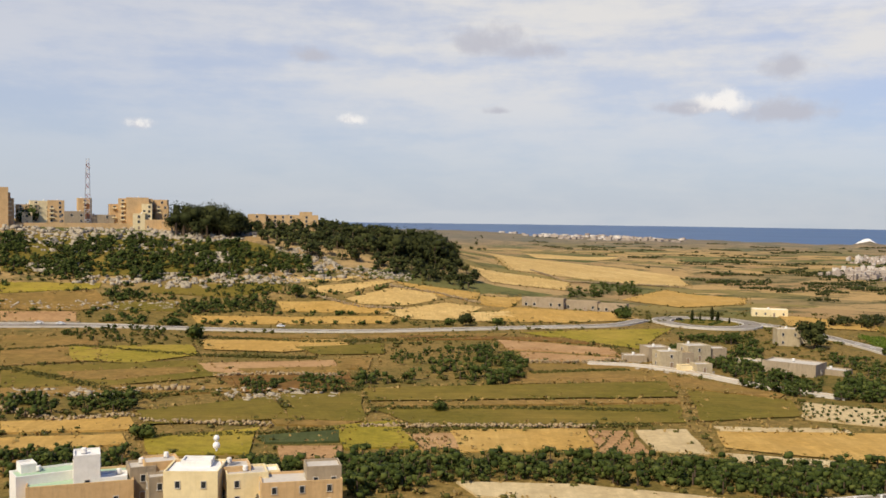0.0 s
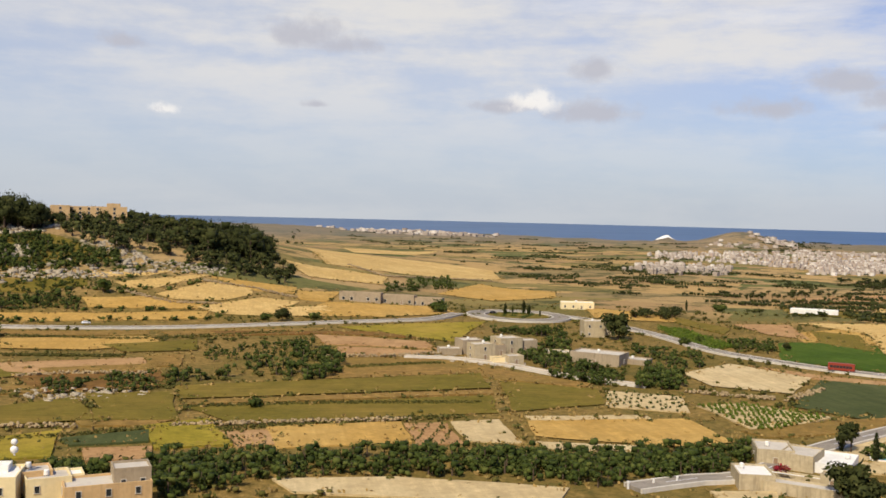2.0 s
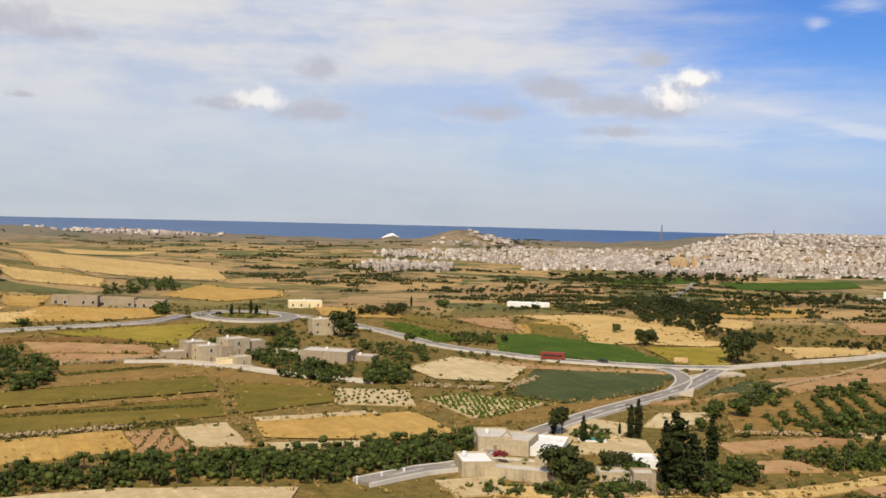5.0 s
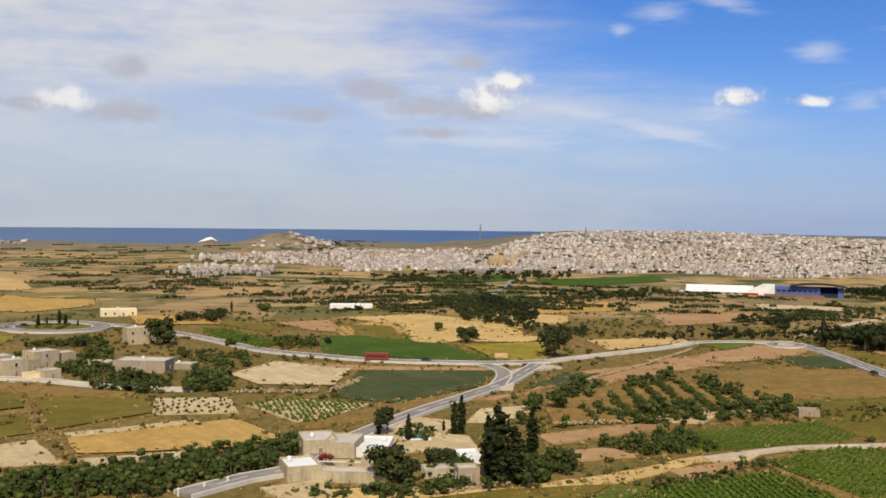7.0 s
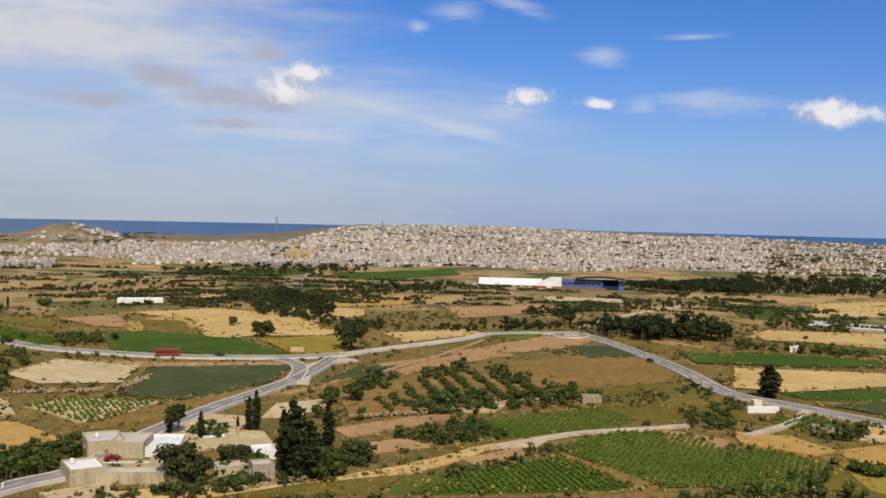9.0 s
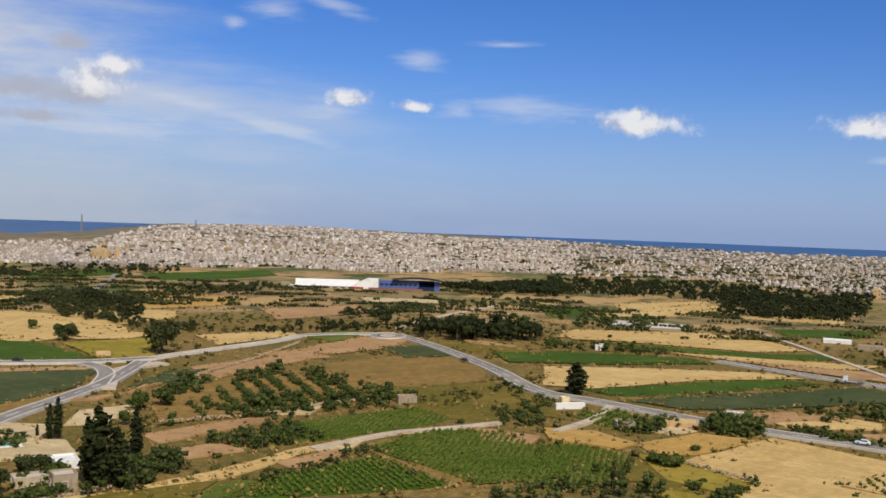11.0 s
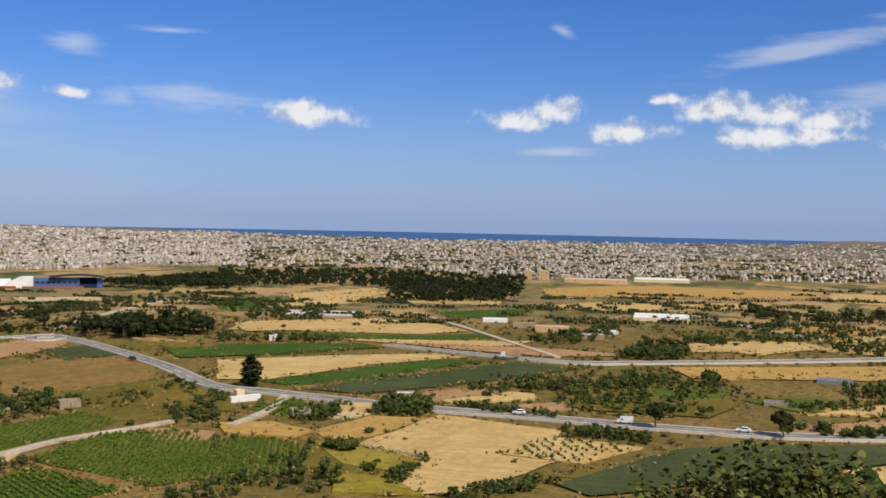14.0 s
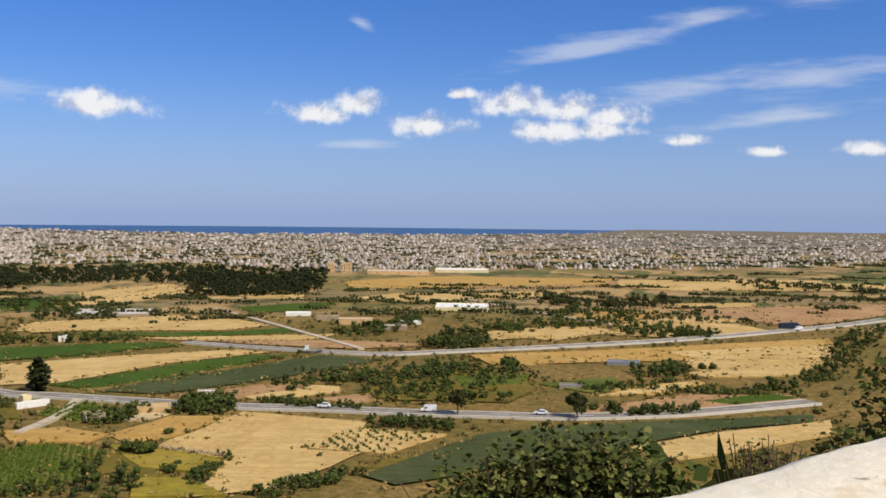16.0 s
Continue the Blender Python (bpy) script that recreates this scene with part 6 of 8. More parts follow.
# ---- the towns and the far plain ----
def polar_scatter(count, ring):
    """Random places inside a ring, closer together far away, as seen from the rampart."""
    ring = np.asarray(ring, float)
    d = np.hypot(ring[:, 0], ring[:, 1])
    a = np.arctan2(ring[:, 0], ring[:, 1])
    aa = RNG.uniform(a.min(), a.max(), count * 20)
    dd = 1 / RNG.uniform(1 / d.max(), 1 / d.min(), count * 20)
    p = np.stack([dd * np.sin(aa), dd * np.cos(aa)], 1)
    return p[within(ring, p[:, 0], p[:, 1])][:count]


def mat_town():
    n = Nodes("limestone and painted town walls, paled for haze")
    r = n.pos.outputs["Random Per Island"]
    # wall tones greyed and lifted, so distance haze is put into the colour
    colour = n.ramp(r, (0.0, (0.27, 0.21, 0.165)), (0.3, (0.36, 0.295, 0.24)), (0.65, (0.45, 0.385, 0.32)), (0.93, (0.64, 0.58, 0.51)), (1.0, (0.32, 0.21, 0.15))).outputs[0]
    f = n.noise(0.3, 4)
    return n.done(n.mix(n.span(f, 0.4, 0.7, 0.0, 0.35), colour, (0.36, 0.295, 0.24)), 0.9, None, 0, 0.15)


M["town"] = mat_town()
TURN = 28.0


def blocks(p, w, d, h, turn):
    """Corners and quads of many upright blocks."""
    k = len(p)
    base = np.array([(-1, -1, 0), (1, -1, 0), (1, 1, 0), (-1, 1, 0), (-1, -1, 1), (1, -1, 1), (1, 1, 1), (-1, 1, 1)], float)
    v = np.repeat(base[None], k, 0)
    v[..., 0] *= w[:, None] / 2
    v[..., 1] *= d[:, None] / 2
    v[..., 2] *= h[:, None]
    c, s = np.cos(turn)[:, None], np.sin(turn)[:, None]
    x, y = v[..., 0] * c - v[..., 1] * s, v[..., 0] * s + v[..., 1] * c
    v = np.stack([x, y, v[..., 2]], -1) + p[:, None]
    q = np.array([(4, 5, 6, 7), (0, 1, 5, 4), (1, 2, 6, 5), (2, 3, 7, 6), (3, 0, 4, 7)])
    return v.reshape(-1, 3), (q[None] + 8 * np.arange(k)[:, None, None]).reshape(-1, 4)


HOUSES = []


def house_variant(k):
    """One small town house: walls, roof hut, windows and door, one unit wide."""
    top = new("town_house")
    bm = bmesh.new()
    box(bm, 0, 0, -0.3, 1, 1, 1.25 - 0.06)
    for u, v, a, b in ((0, -0.48, 1, 0.04), (0, 0.48, 1, 0.04), (-0.48, 0, 0.04, 0.92), (0.48, 0, 0.04, 0.92)):
        box(bm, u, v, 0.89, a, b, 0.11)
    wall = part("wall", bm, "town", top)
    bm = bmesh.new()
    box(bm, 0.2 - 0.1 * k, 0.15, 0.9, 0.3, 0.3, 0.28)
    part("roof_hut", bm, "town", top)
    for i in range(3 + k % 2):
        for side in (-1, 1):
            bm = bmesh.new()
            box(bm, -0.33 + 0.24 * i, side * 0.5, 0.5 - 0.34 * ((i + k) % 2), 0.11, 0.03, 0.22)
            part("window", bm, "glass", wall)
    top.scale = (0.01, 0.01, 0.01)
    return tagged(top, "pale limestone town house with a flat roof, haze in the colours", "house", "town houses")


def single_houses(p, w, d, h, turn):
    """The nearest houses of a town, each a thing of its own."""
    if not HOUSES:
        HOUSES.extend(house_variant(k) for k in range(4))
        for q in HOUSES:
            q.scale = (8, 8, 5)
    for i in range(len(p)):
        q = HOUSES[i % 4]
        c = copy_thing(q, pose(p[i, 0], p[i, 1], ground_z(p[i, 0], p[i, 1]), 0, 0, math.degrees(turn[i])))
        c.scale = (w[i], d[i], h[i])


def town(count, *pts, label="crowded pale limestone town of flat-roofed houses, haze in the colours", big=1.0, singles=45):
    p = polar_scatter(count, pts)
    p = p[np.hypot(p[:, 0], p[:, 1]) < 4500]
    k = len(p)
    z = land(p[:, 0], p[:, 1])
    far = np.clip(np.hypot(p[:, 0], p[:, 1]) / 1700, 0.8, 2.0)
    w, d = RNG.uniform(3.5, 10, k) * big * far, RNG.uniform(3.5, 9, k) * big * far
    h = 0.62 * min(1.0, 0.30 + 0.6 * big) * RNG.choice([4.0, 6.5, 7.0, 9.5, 12.0], k, p=[0.25, 0.3, 0.25, 0.15, 0.05]) * RNG.uniform(0.9, 1.1, k)
    turn = np.radians(TURN + 25 * np.sin(p[:, 0] / 170) + 20 * np.sin(p[:, 1] / 140) + RNG.choice([0, 90], k))
    order = np.argsort(np.hypot(p[:, 0], p[:, 1]))
    near, rest = order[:singles], order[singles:]
    single_houses(p[near], w[near], d[near], h[near], turn[near])
    p, z, w, d, h, turn, k = p[rest], z[rest], w[rest], d[rest], h[rest], turn[rest], len(rest)
    base = np.column_stack([p, z - 2.0])
    v, f = blocks(base, w, d, h + 2, turn)
    vs, fs = [v], [f]
    n0 = len(v)
    # stair huts and water tanks on the roofs
    hut = RNG.uniform(size=k) < 0.6
    off = RNG.uniform(-0.25, 0.25, (k, 2)) * np.column_stack([w, d])
    q = np.column_stack([p + off, z + h])[hut]
    v2, f2 = blocks(q, RNG.uniform(1.2, 2.6, len(q)), RNG.uniform(1.2, 2.6, len(q)), RNG.uniform(0.9, 1.7, len(q)), turn[hut])
    vs.append(v2)
    fs.append(f2 + n0)
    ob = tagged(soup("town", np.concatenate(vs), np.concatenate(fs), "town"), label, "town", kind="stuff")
    # windows and doors, slightly proud of the walls
    wp, ww, wd, wh, wt = [], [], [], [], []
    for i in np.flatnonzero((np.hypot(p[:, 0], p[:, 1]) < 1350) | (np.arange(k) % 7 == 0)):
        c, s = math.cos(turn[i]), math.sin(turn[i])
        for lvl in range(max(1, int(h[i] / 2.2))):
            for _ in range(1):
                side = RNG.integers(0, 4)
                u = RNG.uniform(-0.38, 0.38)
                lx, ly = ((u * w[i], -d[i] / 2), (w[i] / 2, u * d[i]), (u * w[i], d[i] / 2), (-w[i] / 2, u * d[i]))[side]
                wp.append((p[i, 0] + lx * c - ly * s, p[i, 1] + lx * s + ly * c, z[i] + lvl * 2.0 + 0.6))
                ww.append(RNG.uniform(0.5, 1.1) if side in (0, 2) else 0.16)
                wd.append(0.16 if side in (0, 2) else RNG.uniform(0.5, 1.1))
                wh.append(RNG.uniform(0.7, 1.1))
                wt.append(turn[i])
    v, f = blocks(np.array(wp), np.array(ww), np.array(wd), np.array(wh), np.array(wt))
    soup("windows", v, f, "glass", ob)
    return ob


def plain_trees(count, *pts, h=4.2, label="scattered dark trees and scrub on the plain"):
    """Loose trees and hedgerow scraps on the far plain."""
    p = polar_scatter(count, pts)
    c, r = [], []
    for x, y in p:
        k = int(RNG.choice([1, 2, 4, 8, 14, 20]))
        a = math.atan2(x, y) + math.pi / 2 + RNG.normal() * 0.22
        for i in range(k):
            q = h * RNG.uniform(0.28, 0.6)
            xx, yy = x + math.sin(a) * i * h * 0.62, y + math.cos(a) * i * h * 0.62
            c.append((xx, yy, ground_z(xx, yy) + q * 0.8))
            r.append((q * 1.2, q * 1.2, q))
    v, f = leaves(c, r, 4, h * 0.15, core=1)
    return tagged(soup("far_trees", v, f, "pine"), label, "trees", kind="stuff")



def tidy_houses():
    """Moves the four pattern houses into the town as houses of their own."""
    for i, q in enumerate(HOUSES):
        x, y = 820 + 14 * i, 850 - 9 * i
        q.matrix_basis = pose(x, y, ground_z(x, y), 0, 0, 30) @ Matrix.Diagonal((8, 8, 5, 1))


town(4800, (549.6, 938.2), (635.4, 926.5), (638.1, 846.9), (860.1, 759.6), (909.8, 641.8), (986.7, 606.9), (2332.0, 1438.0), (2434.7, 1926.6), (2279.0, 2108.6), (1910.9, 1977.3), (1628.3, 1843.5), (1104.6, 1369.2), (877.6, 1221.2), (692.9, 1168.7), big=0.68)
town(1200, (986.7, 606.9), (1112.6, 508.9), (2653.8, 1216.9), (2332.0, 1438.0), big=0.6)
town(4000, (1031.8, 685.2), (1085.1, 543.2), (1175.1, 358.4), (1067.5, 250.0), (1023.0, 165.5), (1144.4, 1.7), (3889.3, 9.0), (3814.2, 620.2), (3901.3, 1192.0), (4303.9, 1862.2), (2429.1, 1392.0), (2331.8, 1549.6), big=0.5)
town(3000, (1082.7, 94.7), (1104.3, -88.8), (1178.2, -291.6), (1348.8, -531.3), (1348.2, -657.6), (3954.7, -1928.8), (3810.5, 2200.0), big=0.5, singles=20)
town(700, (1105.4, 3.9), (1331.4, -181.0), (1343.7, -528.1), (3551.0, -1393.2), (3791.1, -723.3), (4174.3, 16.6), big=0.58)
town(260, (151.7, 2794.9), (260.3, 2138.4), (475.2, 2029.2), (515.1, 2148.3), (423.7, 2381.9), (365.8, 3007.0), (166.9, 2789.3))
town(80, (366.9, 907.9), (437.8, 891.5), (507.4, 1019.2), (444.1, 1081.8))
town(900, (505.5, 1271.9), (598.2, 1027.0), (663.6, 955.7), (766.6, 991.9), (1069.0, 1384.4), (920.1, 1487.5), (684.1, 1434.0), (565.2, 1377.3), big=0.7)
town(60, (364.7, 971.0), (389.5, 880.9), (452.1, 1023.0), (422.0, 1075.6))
plain_trees(150, (136.2, 2795.2), (577.1, 1987.0), (772.6, 1751.3), (318.8, 720.3), (239.6, 749.4), (216.9, 880.6), (164.5, 1348.8))
plain_trees(90, (472.8, 1417.0), (491.5, 898.6), (699.5, 765.9), (403.8, 441.2), (324.3, 522.7), (252.6, 614.4), (236.6, 708.2))
plain_trees(110, (504.4, 893.7), (598.0, 660.5), (850.5, 388.5), (612.6, 279.2), (517.0, 363.9), (448.1, 494.5), (375.8, 522.1), (286.3, 506.6))
plain_trees(170, (709.9, 348.3), (742.7, 149.7), (1010.9, -81.4), (1217.8, -478.8), (629.2, -248.1), (622.7, -119.8), (599.8, -15.1), (585.9, 84.6), (475.5, 233.3))
plain_trees(240, (1965.7, 964.0), (2255.6, 327.0), (3019.8, -241.3), (3551.0, -1393.2), (1287.7, -506.2), (1083.3, 3.8), (1072.4, 526.0))
plain_trees(150, (2356.8, 1566.1), (3566.6, 1089.7), (2358.3, 383.1), (1272.0, 206.1), (1290.0, 393.5), (1031.8, 685.2))
plain_trees(160, (563.3, 961.6), (638.1, 846.9), (860.1, 759.6), (986.7, 606.9), (1940.5, 1196.0), (1647.8, 1524.2), (997.8, 1236.7))
plain_trees(130, (1175.1, 358.4), (1144.4, 1.7), (2479.3, 5.4), (2457.2, 750.6))
plain_trees(160, (1031.8, 685.2), (1218.2, 371.5), (1046.7, 169.4), (1166.5, 1.8), (2049.1, 4.2), (1735.0, 529.6), (1432.0, 951.3))
plain_trees(120, (1105.4, 3.9), (1343.7, -528.1), (2182.1, -856.7), (1819.0, 6.9))
plain_trees(300, (1082.7, 94.7), (1104.3, -88.8), (1178.2, -291.6), (1348.8, -531.3), (1348.2, -657.6), (3954.7, -1928.8), (3810.5, 2200.0), h=4.0)
plain_trees(90, (736.3, 1391.0), (993.0, 1595.3), (1621.0, 2481.6), (1396.8, 2477.5), (812.7, 1638.7))
town(70, (756.9, 1621.0), (876.3, 1513.7), (1446.9, 2632.7), (875.2, 1725.3), (821.4, 1734.7), singles=10)
tidy_houses()

# ---- buildings ----
ROOF_SPOTS = []


def building(name, label, category, *blocks_of):
    """Flat-roofed blocks with parapets, roof surfaces, windows with frames and sills."""
    x0, y0 = blocks_of[0][1], blocks_of[0][2]
    top = new(name)
    top.empty_display_size = 1
    top.location = (x0, y0, ground_z(x0, y0))
    tagged(top, label, category)
    for wall, x, y, w, d, h, turn, wins, roof, z0 in blocks_of:
        base = ground_z(x, y) - top.location.z + z0
        c, s = math.cos(radians(turn)), math.sin(radians(turn))

        def at(u, v):
            return x - x0 + u * c - v * s, y - y0 + u * s + v * c

        bm = bmesh.new()
        box(bm, *at(0, 0), base - (2.5 if z0 == 0 else 0), w, d, h - 0.45 + (2.5 if z0 == 0 else 0), turn)
        bmesh.ops.bevel(bm, geom=[e for e in bm.edges], offset=0.06, segments=1, affect="EDGES")
        body = part("wall", bm, wall, top)
        bm = bmesh.new()
        for u, v, a, b in ((0, -d / 2 + 0.15, w, 0.3), (0, d / 2 - 0.15, w, 0.3), (-w / 2 + 0.15, 0, 0.3, d - 0.6), (w / 2 - 0.15, 0, 0.3, d - 0.6)):
            box(bm, *at(u, v), base + h - 0.45, a, b, 0.45 + 0.05 * RNG.uniform(), turn)
        part("parapet", bm, wall, top)
        bm = bmesh.new()
        box(bm, *at(0, 0), base + h - 0.449, w - 0.62, d - 0.62, 0.06, turn)
        part("roof", bm, roof, top)
        if category in ("house", "building", "villa") and roof != "rubble" and w > 5 and d > 4.5 and RNG.uniform() < 0.55:
            u, v = RNG.uniform(-0.3, 0.3) * w, RNG.uniform(-0.1, 0.3) * d
            ROOF_SPOTS.append((x + u * c - v * s, y + u * s + v * c, ground_z(x, y) + z0 + h - 0.39))
        if not wins:
            continue
        floors = max(1, int(h / 2.9))
        for k in range(floors):
            zz = base + k * (h - 0.5) / floors + min(0.95, h * 0.25)
            for side in (0, 1, 3):
                run = w if side == 0 else d
                count = wins if side == 0 else max(1, int(wins * d / w * 0.6))
                for i in range(count):
                    if RNG.uniform() < 0.12:
                        continue
                    u = (i + 0.5) / count * run - run / 2 + RNG.uniform(-0.15, 0.15)
                    door = k == 0 and i == count // 2 and side == 0
                    ww, hh = (1.1, 2.1) if door else (1.6, 1.7) if category == "building" else (1.0, 1.3)
                    if hh > h / floors - 0.4:
                        hh = h / floors * 0.5
                    zb = base + 0.05 if door else zz
                    out = {0: (u, -d / 2), 1: (w / 2, u), 3: (-w / 2, u)}[side]
                    nx, ny = {0: (0, -1), 1: (1, 0), 3: (-1, 0)}[side]
                    tt = turn + (0 if side == 0 else 90)
                    bm = bmesh.new()
                    box(bm, *at(out[0] + nx * 0.02, out[1] + ny * 0.02), zb, ww, 0.08, hh, tt)
                    pane = part("door" if door else "window", bm, "frame" if door else "glass", body)
                    bm = bmesh.new()
                    p = at(out[0] + nx * 0.05, out[1] + ny * 0.05)
                    ax, ay = math.cos(radians(tt)), math.sin(radians(tt))
                    for q in (-1, 1):
                        box(bm, p[0] + q * ww / 2 * ax, p[1] + q * ww / 2 * ay, zb, 0.12, 0.16, hh, tt)
                    box(bm, *p, zb + hh, ww + 0.12, 0.16, 0.12, tt)
                    box(bm, *p, zb - 0.1, ww + 0.3, 0.26, 0.1, tt)
                    part("surround", bm, "kerb", pane)
                    if category == "building" and h > 11 and k > 0 and side == 0 and i % 2 == 0:
                        bm = bmesh.new()
                        p = at(out[0] + nx * 0.75, out[1] + ny * 0.75)
                        box(bm, *p, zb - 0.45, ww + 1.6, 1.4, 0.16, tt)
                        p = at(out[0] + nx * 1.4, out[1] + ny * 1.4)
                        box(bm, *p, zb - 0.29, ww + 1.6, 0.12, 0.85, tt)
                        part("balcony", bm, "cream", body)
    return top


# ---- buildings ----
building("house", "cream and white house with a faded green roof", "house",
         ("stone", -72.8, 201.8, 20.1, 12.0, 5.3, 20, 3, "greenroof", 0),
         ("white", -79.4, 200.5, 12.4, 6.0, 6.8, 34, 0, "greenroof", 0),
         ("white", -71.0, 200.4, 5.1, 6.0, 10.6, 20, 1, "white", 0),
         ("white", -66.4, 201.4, 6.1, 5.0, 5.9, 18, 0, "white", 0),
         ("white", -83.4, 201.1, 3.1, 4.0, 8.2, 35, 0, "white", 0))
building("house", "old stone farmhouse with low walled yards", "house",
         ("grey", -61.4, 204.6, 5.2, 6.0, 7.3, 25, 1, "roof", 0),
         ("stone", -58.0, 206.7, 7.0, 6.0, 7.9, 24, 1, "roof", 0),
         ("grey", -56.0, 198.6, 4.5, 4.0, 6.7, 24, 1, "roof", 0))
building("house", "two storey white house with a roof terrace", "house",
         ("cream", -49.3, 201.3, 10.7, 10.0, 7.9, 2, 2, "white", 0),
         ("white", -49.4, 203.5, 6.1, 4.0, 8.8, 2, 0, "white", 0))
building("house", "low stone house with a pale parapet", "house",
         ("stone", -42.1, 205.1, 5.7, 6.0, 7.5, 18, 1, "roof", 0),
         ("cream", -39.5, 203.0, 8.3, 7.0, 6.8, 17, 2, "roof", 0),
         ("cream", -34.8, 206.0, 2.9, 5.0, 6.4, 16, 1, "white", 0))
building("house", "tan stone house with a flat terrace", "house",
         ("stone", -28.2, 201.2, 16.1, 8.0, 6.0, 14, 3, "roof", 0),
         ("grey", -23.9, 202.8, 7.1, 6.0, 8.4, 13, 2, "roof", 0))
building("farm_building", "ruined grey stone farmhouse beside the white track", "house",
         ("grey", 77.8, 403.7, 9.3, 7.0, 2.6, -1, 1, "roof", 0),
         ("grey", 86.7, 407.0, 9.3, 9.0, 5.7, 12, 1, "roof", 0),
         ("weathered", 87.9, 389.7, 9.0, 8.0, 6.4, 11, 1, "roof", 0),
         ("grey", 95.3, 401.5, 9.7, 8.0, 4.3, 5, 2, "rubble", 0),
         ("weathered", 103.0, 408.4, 10.6, 9.0, 6.3, 16, 1, "roof", 0),
         ("grey", 110.6, 411.1, 10.8, 8.0, 4.9, 3, 1, "roof", 0),
         ("cream", 93.1, 378.6, 7.0, 5.0, 2.5, 4, 0, "rubble", 0),
         ("weathered", 97.8, 376.9, 6.6, 6.0, 3.6, 11, 1, "roof", 0))
building("farm_building", "flat-roofed grey stone farmhouse among trees", "house",
         ("grey", 133.2, 377.6, 20.2, 12.0, 4.6, -39, 1, "roof", 0),
         ("grey", 147.3, 376.8, 12.5, 8.0, 2.1, -41, 0, "roof", 0),
         ("weathered", 120.1, 392.6, 10.4, 8.0, 2.8, -17, 1, "roof", 0))
building("house", "small pinkish stone house beside a dark tree", "house",
         ("weathered", 158.5, 459.7, 10.9, 8.0, 7.8, -4, 2, "roof", 0),
         ("weathered", 168.3, 466.9, 5.6, 6.0, 4.6, -5, 0, "roof", 0))
building("farm_building", "low cream farm building on the plain", "house",
         ("cream", 191.7, 587.1, 20.1, 9.0, 4.2, -13, 4, "white", 0))
building("old_barracks", "long ruined stone row with arched openings", "building",
         ("grey", 60.6, 595.7, 25.2, 7.0, 5.5, -20, 5, "rubble", 0),
         ("grey", 82.7, 591.9, 20.1, 7.0, 5.5, -22, 4, "rubble", 0),
         ("grey", 99.3, 586.2, 18.4, 7.0, 5.1, -24, 4, "rubble", 0))
building("apartment_block", "golden limestone apartment block on the ridge", "building",
         ("stone", -229.7, 722.2, 19.0, 12.0, 13.8, 23, 3, "roof", 0),
         ("stone", -219.0, 717.2, 23.4, 12.0, 19.0, 17, 4, "roof", 0),
         ("stone", -216.1, 712.3, 15.4, 9.0, 20.6, 17, 0, "roof", 0),
         ("stone", -207.5, 732.0, 14.4, 12.0, 17.3, 10, 2, "roof", 0),
         ("stone", -224.6, 713.2, 8.0, 7.0, 16.5, 17, 2, "roof", 0),
         ("cream", -208.6, 709.6, 7.0, 6.0, 17.0, 12, 2, "roof", 0),
         ("stone", -201.2, 722.0, 9.0, 7.0, 14.6, 10, 2, "roof", 0),
         ("cream", -212.4, 703.4, 8.2, 6.0, 11.0, 17, 1, "roof", 0))
building("apartment_block", "tall golden limestone block on the ridge", "building",
         ("stone", -300.8, 674.9, 19.7, 14.0, 21.0, 24, 3, "roof", 0),
         ("stone", -291.2, 675.6, 6.0, 6.0, 18.0, 24, 1, "roof", 0),
         ("stone", -296.6, 671.2, 12.3, 10.0, 25.5, 24, 0, "roof", 0),
         ("cream", -293.7, 681.3, 6.6, 8.0, 13.0, 23, 1, "roof", 0))
building("house", "long terrace of golden limestone houses on the ridge", "building",
         ("stone", -287.6, 694.2, 13.4, 9.0, 12.0, 23, 2, "roof", 0),
         ("cream", -278.6, 698.4, 15.5, 10.0, 15.0, 26, 2, "roof", 0),
         ("stone", -269.5, 700.9, 10.9, 8.0, 15.8, 21, 2, "roof", 0),
         ("grey", -260.0, 705.0, 19.3, 9.0, 8.6, 20, 3, "roof", 0),
         ("stone", -254.1, 713.0, 9.3, 8.0, 17.3, 26, 1, "roof", 0),
         ("grey", -243.0, 713.7, 19.0, 8.0, 6.4, 19, 2, "roof", 0),
         ("cream", -283.5, 686.1, 6.7, 5.0, 8.0, 22, 1, "roof", 0))
building("old_barracks", "long two storey limestone building above the wood", "building",
         ("stone", -118.7, 747.5, 51.4, 14.0, 9.2, 9, 9, "roof", 0),
         ("stone", -111.4, 817.3, 10.1, 8.0, 13.5, 8, 1, "roof", 0),
         ("stone", -135.2, 732.5, 12.5, 8.0, 10.0, 10, 1, "roof", 0))
building("farm_building", "low tan stone house on the cliff edge", "house",
         ("stone", -183.3, 705.4, 25.3, 8.0, 6.2, 15, 2, "roof", 0),
         ("stone", -202.1, 707.5, 20.6, 8.0, 6.7, 16, 2, "roof", 0))
building("boundary_wall", "long pale wall on the cliff top", "wall",
         ("stone", -260.4, 688.2, 107.4, 2.0, 2.9, 21, 0, "stone", 0))
